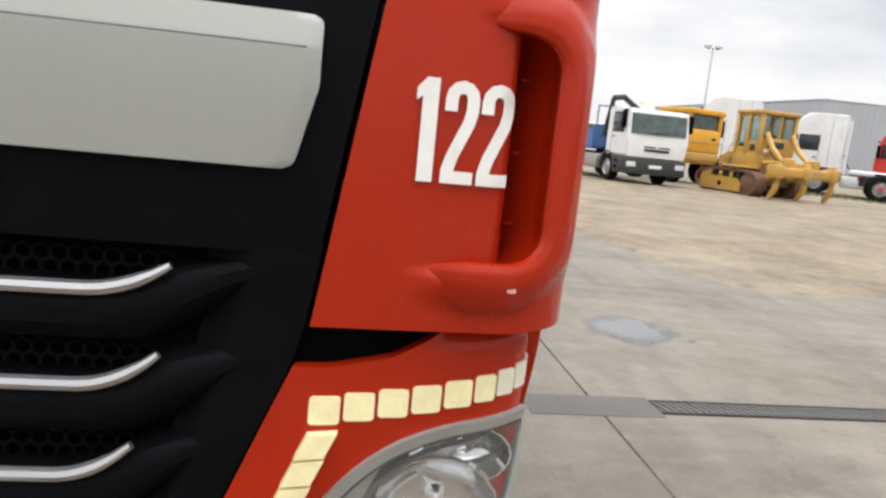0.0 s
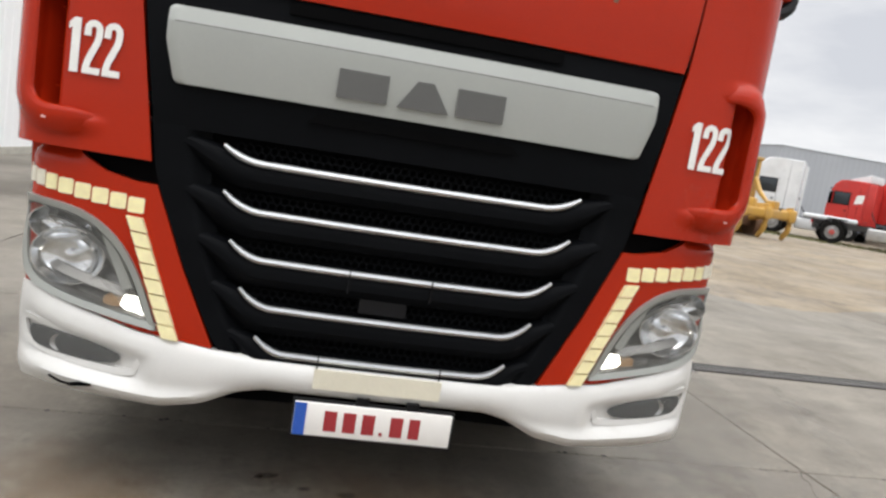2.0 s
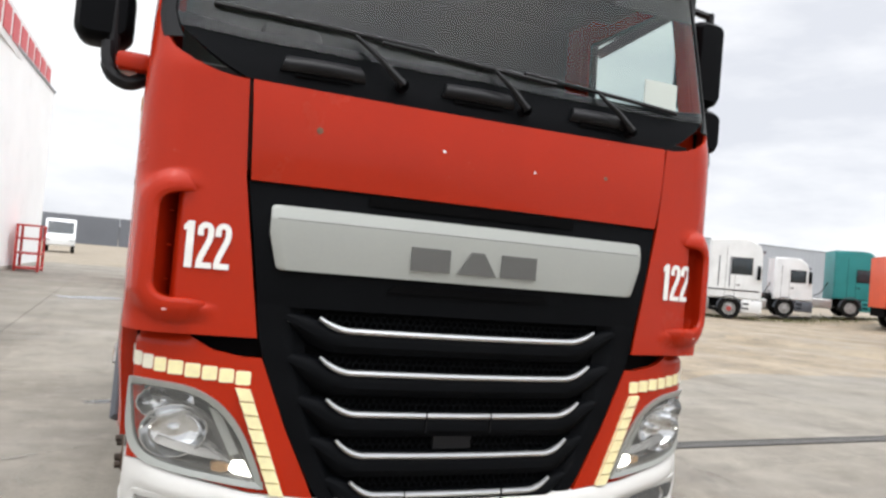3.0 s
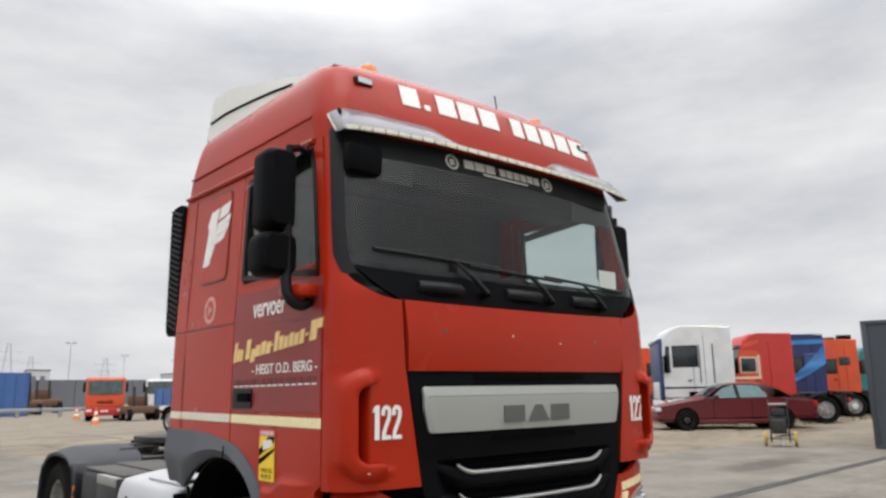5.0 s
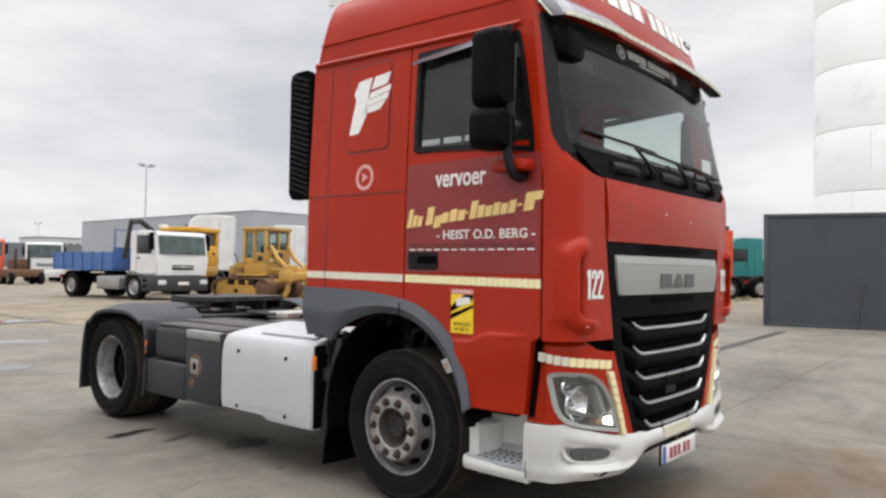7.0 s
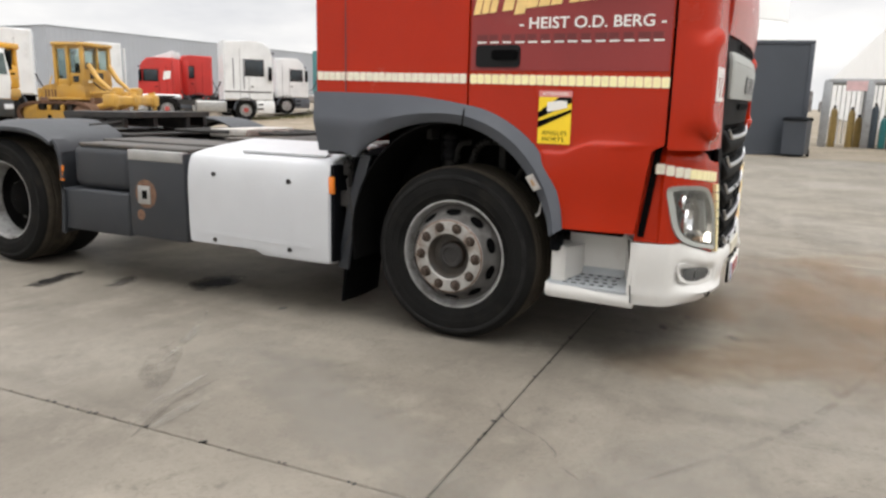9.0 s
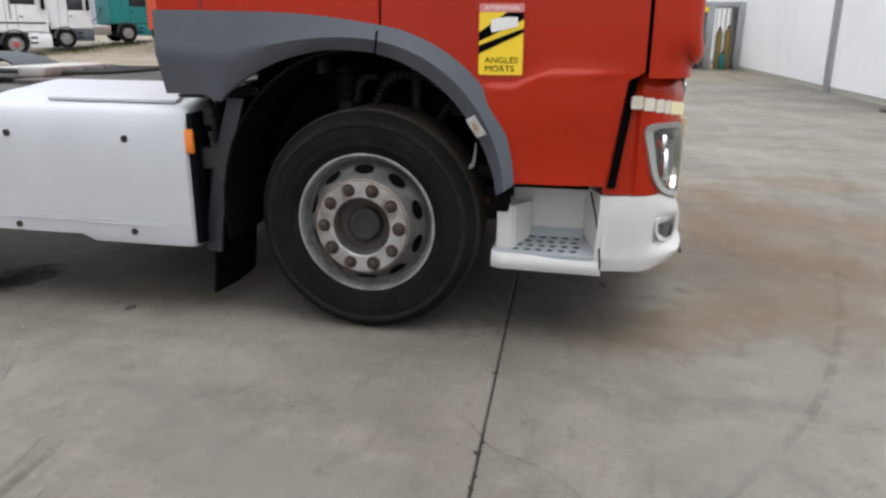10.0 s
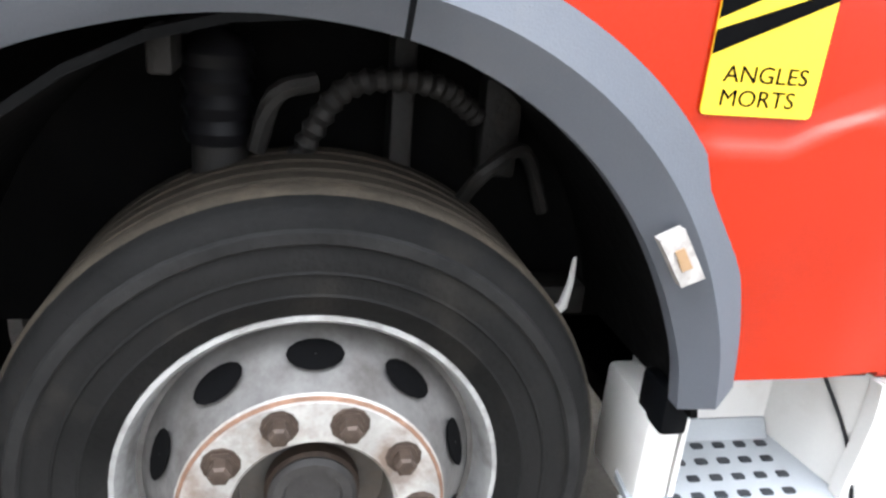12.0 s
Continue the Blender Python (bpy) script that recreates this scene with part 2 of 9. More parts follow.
def letters(bm, material, parent, label=""):
    """Every letter of a word as a piece of its own."""
    bm.verts.index_update()
    left = set(bm.verts)
    while left:
        todo, group = [left.pop()], []
        while todo:
            v = todo.pop()
            group.append(v)
            for e in v.link_edges:
                w = e.other_vert(v)
                if w in left:
                    left.discard(w)
                    todo.append(w)
        one = bmesh.new()
        made = {v: one.verts.new(v.co) for v in group}
        for f in {f for v in group for f in v.link_faces}:
            one.faces.new([made[v] for v in f.verts])
        part("letter", one, material, parent)
    bm.free()


def thing(name, label, category, m=None, group="", kind=""):
    ob = new(name)
    ob.empty_display_size = 0.1
    if m is not None:
        ob.matrix_basis = m
    return tagged(ob, label, category, group, kind)


def bm_new():
    return bmesh.new()


def box(bm, x0, x1, y0, y1, z0, z1, bevel=0.0, seg=2):
    vs = [bm.verts.new(p) for p in ((x0, y0, z0), (x1, y0, z0), (x1, y1, z0), (x0, y1, z0), (x0, y0, z1), (x1, y0, z1), (x1, y1, z1), (x0, y1, z1))]
    fs = [bm.faces.new([vs[i] for i in f]) for f in ((3, 2, 1, 0), (4, 5, 6, 7), (0, 1, 5, 4), (1, 2, 6, 5), (2, 3, 7, 6), (3, 0, 4, 7))]
    if bevel > 0:
        es = list({e for f in fs for e in f.edges})
        bmesh.ops.bevel(bm, geom=es, offset=bevel, segments=seg, affect="EDGES", profile=0.5)
    return bm


def boxes(*rows, bevel=0.0):
    bm = bmesh.new()
    for r in rows:
        box(bm, *r, bevel=bevel)
    return bm


def sheet(fn, nu, nv, thick=0.0, bm=None):
    """A curved panel: fn(u, v, offset) for u, v in 0..1; thick gives it a back and edges."""
    bm = bm or bmesh.new()
    top = [[bm.verts.new(fn(i / nu, j / nv, 0.0)) for i in range(nu + 1)] for j in range(nv + 1)]
    for j in range(nv):
        for i in range(nu):
            bm.faces.new((top[j][i], top[j][i + 1], top[j + 1][i + 1], top[j + 1][i]))
    if thick:
        low = [[bm.verts.new(fn(i / nu, j / nv, -thick)) for i in range(nu + 1)] for j in range(nv + 1)]
        for j in range(nv):
            for i in range(nu):
                bm.faces.new((low[j][i], low[j + 1][i], low[j + 1][i + 1], low[j][i + 1]))
        for i in range(nu):
            bm.faces.new((top[0][i], low[0][i], low[0][i + 1], top[0][i + 1]))
            bm.faces.new((top[nv][i], top[nv][i + 1], low[nv][i + 1], low[nv][i]))
        for j in range(nv):
            bm.faces.new((top[j][0], top[j + 1][0], low[j + 1][0], low[j][0]))
            bm.faces.new((top[j][nu], low[j][nu], low[j + 1][nu], top[j + 1][nu]))
    return bm


def tube(bm, pts, r, n=8, flat=1.0, up=(0, 0, 1), caps=True):
    """A round or flattened bar along points; r may be a list."""
    pts = [Vector(p) for p in pts]
    rings = []
    for i, p in enumerate(pts):
        d = (pts[min(i + 1, len(pts) - 1)] - pts[max(i - 1, 0)]).normalized()
        a = d.cross(Vector(up))
        a = a.normalized() if a.length > 1e-4 else d.cross(Vector((1, 0, 0))).normalized()
        b = a.cross(d).normalized()
        rr = r[i] if isinstance(r, (list, tuple)) else r
        rings.append([bm.verts.new(p + a * (rr * math.cos(t) * flat) + b * (rr * math.sin(t))) for t in (2 * math.pi * k / n for k in range(n))])
    for q, s in zip(rings, rings[1:]):
        for k in range(n):
            bm.faces.new((q[k], q[(k + 1) % n], s[(k + 1) % n], s[k]))
    if caps:
        bm.faces.new(rings[0][::-1])
        bm.faces.new(rings[-1])
    return bm


def lathe(bm, profile, centre=(0, 0, 0), axis="x", n=32, close=False):
    """Turns a profile of (radius, along) about an axis."""
    cx, cy, cz = centre
    rings = []
    for r, h in profile:
        ring = []
        for k in range(n):
            c, s = r * math.cos(2 * math.pi * k / n), r * math.sin(2 * math.pi * k / n)
            p = {"x": (h, c, s), "y": (c, h, s), "z": (c, s, h)}[axis]
            ring.append(bm.verts.new((cx + p[0], cy + p[1], cz + p[2])))
        rings.append(ring)
    for q, s in zip(rings, rings[1:]):
        for k in range(n):
            bm.faces.new((q[k], q[(k + 1) % n], s[(k + 1) % n], s[k]))
    if close:
        bm.faces.new(rings[0][::-1])
        bm.faces.new(rings[-1])
    return bm


def prism(bm, pts, place, d0=0.0, d1=0.01):
    """Extrudes a flat outline; place(a, b, d) puts outline point (a, b) at depth d."""
    lo = [bm.verts.new(place(a, b, d0)) for a, b in pts]
    hi = [bm.verts.new(place(a, b, d1)) for a, b in pts]
    n = len(pts)
    bm.faces.new(lo[::-1])
    bm.faces.new(hi)
    for i in range(n):
        bm.faces.new((lo[i], lo[(i + 1) % n], hi[(i + 1) % n], hi[i]))
    return bm


def ring(bm, outer, inner, place, d0, d1, d0i=None, d1i=None):
    """A frame between two outlines with the same count of points."""
    d0i, d1i = d0 if d0i is None else d0i, d1 if d1i is None else d1i
    n = len(outer)
    ol, oh = [bm.verts.new(place(a, b, d0)) for a, b in outer], [bm.verts.new(place(a, b, d1)) for a, b in outer]
    il, ih = [bm.verts.new(place(a, b, d0i)) for a, b in inner], [bm.verts.new(place(a, b, d1i)) for a, b in inner]
    for i in range(n):
        j = (i + 1) % n
        bm.faces.new((oh[i], oh[j], ih[j], ih[i]))
        bm.faces.new((ol[j], ol[i], il[i], il[j]))
        bm.faces.new((ol[i], ol[j], oh[j], oh[i]))
        bm.faces.new((il[j], il[i], ih[i], ih[j]))
    return bm


def rrect(a0, a1, b0, b1, r, n=5):
    """A rectangle with rounded corners, counter-clockwise."""
    out = []
    for ca, cb, t0 in ((a1 - r, b0 + r, -90), (a1 - r, b1 - r, 0), (a0 + r, b1 - r, 90), (a0 + r, b0 + r, 180)):
        for k in range(n + 1):
            t = radians(t0 + 90 * k / n)
            out.append((ca + r * math.cos(t), cb + r * math.sin(t)))
    return out


def shrink(pts, d):
    """Moves an outline inwards by d."""
    n, out = len(pts), []
    area = sum(pts[i][0] * pts[(i + 1) % n][1] - pts[(i + 1) % n][0] * pts[i][1] for i in range(n))
    sg = 1 if area > 0 else -1
    for i in range(n):
        p, q, s = Vector(pts[i - 1]), Vector(pts[i]), Vector(pts[(i + 1) % n])
        e1, e2 = (q - p).normalized(), (s - q).normalized()
        n1, n2 = Vector((-e1.y, e1.x)), Vector((-e2.y, e2.x))
        k = (n1 + n2)
        k = k / max(0.3, k.length_squared / 2)
        out.append(tuple(q + sg * d * k))
    return out


def smoothline(pts, n=6):
    """Catmull-Rom through 2D or 3D points."""
    P = [Vector(p) for p in pts]
    P = [2 * P[0] - P[1]] + P + [2 * P[-1] - P[-2]]
    out = []
    for a, b, c, d in zip(P, P[1:], P[2:], P[3:]):
        for k in range(n):
            t = k / n
            out.append(0.5 * (2 * b + (c - a) * t + (2 * a - 5 * b + 4 * c - d) * t * t + (3 * b - a - 3 * c + d) * t ** 3))
    out.append(P[-2])
    return out


def closed_smooth(pts, n=5):
    P = [Vector(p) for p in pts]
    m, out = len(P), []
    for i in range(m):
        a, b, c, d = P[i - 1], P[i], P[(i + 1) % m], P[(i + 2) % m]
        for k in range(n):
            t = k / n
            out.append(tuple(0.5 * (2 * b + (c - a) * t + (2 * a - 5 * b + 4 * c - d) * t * t + (3 * b - a - 3 * c + d) * t ** 3)))
    return out


def lerp_line(pts, x):
    """Height of a broken line at x (points sorted by x)."""
    return float(np.interp(x, [p[0] for p in pts], [p[1] for p in pts]))


def lettering(text, width, height, place, depth=0.003, weight=0.0, shear=0.0):
    """Raised letters from the built-in font, fitted to width x height and laid on a surface by place(a, b, d)."""
    cu = bpy.data.curves.new("lettering", "FONT")
    cu.body, cu.offset, cu.shear, cu.resolution_u = text, weight, shear, 4
    ob = bpy.data.objects.new("lettering", cu)
    scene.collection.objects.link(ob)
    me = bpy.data.meshes.new_from_object(ob.evaluated_get(bpy.context.evaluated_depsgraph_get()))
    bm = bmesh.new()
    bm.from_mesh(me)
    bpy.data.objects.remove(ob)
    bpy.data.meshes.remove(me)
    bpy.data.curves.remove(cu)
    xs, ys = [v.co.x for v in bm.verts], [v.co.y for v in bm.verts]
    x0, y0, kx, ky = min(xs), min(ys), width / (max(xs) - min(xs)), height / (max(ys) - min(ys))
    flat = [(v, (v.co.x - x0) * kx, (v.co.y - y0) * ky) for v in bm.verts]
    got = bmesh.ops.extrude_face_region(bm, geom=bm.faces[:])
    high = [g for g in got["geom"] if isinstance(g, bmesh.types.BMVert)]
    rows = [(v, (v.co.x - x0) * kx, (v.co.y - y0) * ky, depth) for v in high] + [(v, a, b, 0.0) for v, a, b in flat]
    for v, a, b, d in rows:
        v.co = place(a, b, d)
    return bm


# ---- ground ----
def S01(t):
    t = min(1.0, max(0.0, t))
    return t * t * (3 - 2 * t)


def ground_z(x, y):
    """Height of the yard: level, with a low earth bank and a slight rise far off."""
    return (0.15 * S01((x + 0.5 * y - 20.8) / 1.6) * S01((y - 3.0) / 2.5) * (1 - S01((y - 15) / 8))
            + 0.6 * S01((x - 30) / 8) * S01((y - 18) / 6))


def yard_mat(name, light, dark, stain, rough, bump, bscale, streak=0.3, stain_amount=0.5, wet=0.15):
    """Broad stains, long scuff streaks, speckle; read from the place in the world so that pieces differ."""
    m = bpy.data.materials.new(name)
    m.use_nodes = True
    n, l = m.node_tree.nodes, m.node_tree.links
    b = n["Principled BSDF"]
    geo, inf = n.new("ShaderNodeNewGeometry"), n.new("ShaderNodeObjectInfo")

    def noise_at(scale, detail=6.0, stretch=None, rough_=0.6, turn=0.0):
        t = n.new("ShaderNodeTexNoise")
        t.inputs["Scale"].default_value, t.inputs["Detail"].default_value, t.inputs["Roughness"].default_value = scale, detail, rough_
        if stretch:
            mp = n.new("ShaderNodeMapping")
            mp.inputs["Scale"].default_value = stretch
            mp.inputs["Rotation"].default_value = (0, 0, turn)
            l.new(geo.outputs["Position"], mp.inputs["Vector"])
            l.new(mp.outputs["Vector"], t.inputs["Vector"])
        else:
            l.new(geo.outputs["Position"], t.inputs["Vector"])
        return t.outputs["Fac"]

    def spread(val, lo, hi, top):
        r = n.new("ShaderNodeMapRange")
        r.inputs["From Min"].default_value, r.inputs["From Max"].default_value, r.inputs["To Max"].default_value = lo, hi, top
        l.new(val, r.inputs["Value"])
        return r.outputs["Result"]

    def blend(fac, a, colour):
        x = n.new("ShaderNodeMix")
        x.data_type = "RGBA"
        l.new(fac, x.inputs["Factor"])
        if isinstance(a, tuple):
            x.inputs["A"].default_value = (*a, 1)
        else:
            l.new(a, x.inputs["A"])
        x.inputs["B"].default_value = (*colour, 1)
        return x.outputs["Result"]

    c = blend(spread(noise_at(0.8, 9), 0.36, 0.64, 1.0), light, dark)
    c = blend(spread(noise_at(2.3, 9, None, 0.72), 0.50, 0.70, stain_amount), c, stain)
    c = blend(spread(noise_at(1.0, 5, (0.25, 3.2, 1), 0.6, 0.5), 0.52, 0.75, streak), c, tuple(v * 1.25 for v in light))
    c = blend(spread(noise_at(1.0, 5, (3.6, 0.22, 1), 0.6, -0.35), 0.56, 0.74, streak), c, stain)
    fine = noise_at(bscale, 4)
    c = blend(spread(fine, 0.50, 0.75, 0.35), c, tuple(v * 0.6 for v in dark))
    c = blend(spread(noise_at(4.2, 8, None, 0.72), 0.52, 0.66, 0.50), c, tuple(v * 1.16 for v in light))
    c = blend(spread(noise_at(9.0, 6, None, 0.75), 0.58, 0.70, 0.60), c, tuple(v * 0.65 for v in dark))
    c = blend(spread(noise_at(22.0, 5, None, 0.7), 0.58, 0.70, 0.40), c, tuple(v * 0.7 for v in dark))
    tone = n.new("ShaderNodeMapRange")
    tone.inputs["To Min"].default_value, tone.inputs["To Max"].default_value = 0.93, 1.07
    l.new(inf.outputs["Random"], tone.inputs["Value"])
    mul = n.new("ShaderNodeVectorMath")
    mul.operation = "SCALE"
    l.new(c, mul.inputs[0])
    l.new(tone.outputs["Result"], mul.inputs["Scale"])
    l.new(mul.outputs["Vector"], b.inputs["Base Color"])
    rr = n.new("ShaderNodeMapRange")
    rr.inputs["From Min"].default_value, rr.inputs["From Max"].default_value = 0.35, 0.65
    rr.inputs["To Min"].default_value, rr.inputs["To Max"].default_value = rough - wet, min(1, rough + 0.12)
    l.new(noise_at(0.5, 6), rr.inputs["Value"])
    l.new(rr.outputs["Result"], b.inputs["Roughness"])
    bp = n.new("ShaderNodeBump")
    bp.inputs["Strength"].default_value, bp.inputs["Distance"].default_value = bump, 0.012
    l.new(fine, bp.inputs["Height"])
    l.new(bp.outputs["Normal"], b.inputs["Normal"])
    return m


CONCRETE = yard_mat("weathered_concrete", (0.192, 0.172, 0.140), (0.131, 0.115, 0.092), (0.073, 0.063, 0.050), 0.80, 0.25, 55, 0.45, 0.5, 0.2)
YARD = yard_mat("packed_gravel_yard", (0.232, 0.193, 0.139), (0.168, 0.138, 0.098), (0.093, 0.077, 0.059), 0.85, 0.6, 18, 0.4, 0.75, 0.2)
DIRT = yard_mat("wet_churned_earth", (0.255, 0.203, 0.136), (0.155, 0.121, 0.080), (0.072, 0.057, 0.044), 0.82, 0.9, 9, 0.35, 0.85, 0.35)
JOINT = mat("dark_joint_filler", (0.020, 0.018, 0.016), 0.85, var=0.3, scale=6, bump=0.3, bscale=60)


def floor_sheet():
    """One sheet to the horizon: fine near by, coarse far off."""
    ax = [-1500, -700, -350, -180, -100, -60, -40, -28, -20, -14, -8, -4, 0, 4, 8] + [10 + 2 * k for k in range(20)] + [52, 60, 75, 100, 150, 250, 450, 900, 1500]
    ay = [-1500, -700, -350, -180, -100, -60, -30, -15, -5, 0, 4, 6] + [7 + 1 * k for k in range(22)] + [30, 34, 40, 50, 65, 90, 150, 250, 450, 900, 1500]
    bm = bm_new()
    vs = [[bm.verts.new((x, y, ground_z(x, y) - 0.014)) for x in ax] for y in ay]
    for j in range(len(ay) - 1):
        for i in range(len(ax) - 1):
            bm.faces.new((vs[j][i], vs[j][i + 1], vs[j + 1][i + 1], vs[j + 1][i]))
    return bm


ground = tagged(part("ground", floor_sheet(), YARD), "gravelly brown yard with concrete slabs, stains and puddles", "ground", kind="structure")
ground.location.z = 0.024
GX, GY, GA = -2.66, 0.62, radians(2.0)


def on_grid(u, v, z=0.0):
    return (GX + u * math.cos(GA) - v * math.sin(GA), GY + u * math.sin(GA) + v * math.cos(GA), z)


# earth, pressed up over the edge of the concrete
def earth_edge(x):
    return lerp_line([(3.0, 13.0), (4.2, 9.5), (4.7, 6.4), (5.2, 5.9), (6.5, 6.3), (8.0, 7.0), (12, 7.3), (22, 7.6), (60, 8.5)], x)


def earth(u, v, o):
    x = 3.0 + 45.0 * u ** 1.7
    y0 = earth_edge(x) + 0.22 * noise.noise((x * 0.9, 3.1, 0)) + 0.10 * noise.noise((x * 3.1, 1.7, 0))
    y = y0 + (27.0 - y0) * v ** 1.5
    d = y - y0
    h = 0.035 * noise.noise((x * 0.7, y * 0.7, 0)) + 0.022 * noise.noise((x * 2.3, y * 2.3, 4)) + 0.010 * noise.noise((x * 6, y * 6, 9))
    fade = min(1, d / 0.5) * min(1, (27.0 - y) / 3) * min(1, (48 - x) / 5) * min(1, max(0.0, x - 3.0) / 1.0 + 0.05)
    return (x, y, ground_z(x, y) + 0.026 + (0.028 + h) * fade - 0.012 * (1 - min(1, d / 0.3)))


tagged(part("earth", sheet(earth, 150, 110), DIRT), "churned wet brown earth beside the concrete", "ground", kind="structure")

# white halls
WHITEWALL = mat("white_wall_cladding", (0.90, 0.905, 0.90), 0.55, var=0.04, scale=0.7, bump=0.03, bscale=30, dirt=0.10, dirtcol=(0.68, 0.68, 0.66), dscale=0.8)
GREYWALL = mat("grey_cladding", (0.36, 0.38, 0.41), 0.6, var=0.06, scale=0.3, bump=0.02, bscale=10)
PLINTH = mat("stained_plinth", (0.46, 0.44, 0.38), 0.85, var=0.25, scale=3, bump=0.3, bscale=30, dirt=0.4)
SLATE = mat("slate_grey_steel", (0.050, 0.058, 0.071), 0.5, var=0.10, scale=1.2, bump=0.05, bscale=60, dirt=0.12, dirtcol=(0.07, 0.07, 0.07))
GALV = mat("galvanised_steel", (0.38, 0.39, 0.40), 0.45, metal=0.7, var=0.15, scale=8, bump=0.1, dirt=0.2)


def clad_wall(p0, p1, h, parent, name="wall", pitch=0.30, deep=0.035, material=None, z0=0.15):
    """Upright corrugated cladding between two plan points."""
    p0, p1 = Vector((*p0, 0)), Vector((*p1, 0))
    d = p1 - p0
    n = max(4, int(d.length / pitch))
    out = Vector((d.y, -d.x, 0)).normalized()
    bm = bm_new()
    pts = []
    for k in range(n):
        for f, o in ((0.0, 0), (0.55, 0), (0.65, deep), (0.90, deep)):
            pts.append(p0 + d * ((k + f) / n) + out * o)
    pts.append(p1)
    back = [p - out * (0.12 + (p - p0).dot(out)) for p in (p0, p1)]
    lo, hi = [bm.verts.new((p.x, p.y, z0)) for p in pts], [bm.verts.new((p.x, p.y, h)) for p in pts]
    for i in range(len(pts) - 1):
        bm.faces.new((lo[i], lo[i + 1], hi[i + 1], hi[i]))
    bl, bh = [bm.verts.new((p.x, p.y, z0)) for p in back], [bm.verts.new((p.x, p.y, h)) for p in back]
    bm.faces.new((bl[1], bl[0], bh[0], bh[1]))
    bm.faces.new([bh[1], bh[0]] + hi)
    bm.faces.new([bl[0], bl[1]] + lo[::-1])
    bm.faces.new((bl[0], lo[0], hi[0], bh[0]))
    bm.faces.new((lo[-1], bl[1], bh[1], hi[-1]))
    return part(name, bm, material or WHITEWALL, parent, smooth=0)


def hall(label, corners, h, material=None, plinth=True, pitch=0.30):
    """A hall from plan corners in clockwise order seen from above (cladding faces out)."""
    ob = thing("hall", label, "building")
    n = len(corners)
    for i in range(n):
        clad_wall(corners[i], corners[(i + 1) % n], h, ob, "wall", pitch, 0.012, material)
        if plinth:
            a, c = Vector((*corners[i], 0)), Vector((*corners[(i + 1) % n], 0))
            o = Vector(((c - a).y, -(c - a).x, 0)).normalized()
            bm = bm_new()
            prism(bm, [tuple((a - o * 0.1)[:2]), tuple((c - o * 0.1)[:2]), tuple((c + o * 0.02)[:2]), tuple((a + o * 0.02)[:2])], lambda x, y, d: (x, y, d), -0.02, 0.16)
            part("plinth", bm, PLINTH, ob)
    bm = bm_new()
    prism(bm, [tuple(c) for c in corners], lambda x, y, d: (x, y, h - 0.12 + d), 0.0, 0.08)
    part("roof", bm, material or GREYWALL, ob)
    for i in range(n):
        a, c = Vector((*corners[i], h)), Vector((*corners[(i + 1) % n], h))
        part("eave", tube(bm_new(), [a, c], 0.07, 6), material or GREYWALL, ob)
    return ob


hall_w = hall("white corrugated hall with a red-lettered sign board", [(-6.25, 3.0), (-24, 3.6), (-24, 32.2), (-5.60, 31.4)][::-1], 7.2)
sb = part("sign_board", boxes((-5.85, -5.75, 18.0, 31.2, 6.9, 8.15)), mat("sign_white", (0.75, 0.74, 0.73), 0.5), hall_w)
for k in range(9):
    part("plain_bar", box(bm_new(), -5.752, -5.72, 18.6 + 1.4 * k, 19.6 + 1.4 * k, 7.15, 7.95), mat("sign_red", (0.55, 0.05, 0.06), 0.5) if k == 0 else bpy.data.materials["sign_red"], sb)
hall_e = hall("long white corrugated hall beside the gas cage", [(9.0, -4.95), (150, -3.6), (150, -30), (9.0, -30)], 6.6)
part("downpipe", boxes((14.0, 14.35, -4.90, -4.72, 0.0, 4.2)), GALV, hall_e)
part("post", tube(bm_new(), [(9.65, -4.55, 0), (9.65, -4.55, 3.4)], 0.09, 10), mat("red_oxide_post", (0.30, 0.06, 0.05), 0.6, var=0.2), hall_e)
part("post_foot", box(bm_new(), 9.5, 9.8, -4.7, -4.4, 0.0, 0.06, 0.01), IRON, hall_e)
part("slit_window", boxes((30.0, 30.12, -4.76, -4.70, 3.3, 4.3)), IRON, hall_e)
part("slit_window", boxes((32.0, 32.12, -4.74, -4.68, 3.3, 4.3)), IRON, hall_e)
hall("long grey warehouse behind the parked trucks", [(150, 64), (42, 64.2), (42, 106), (150, 108)][::-1], 7.4, GREYWALL, False, 0.6)

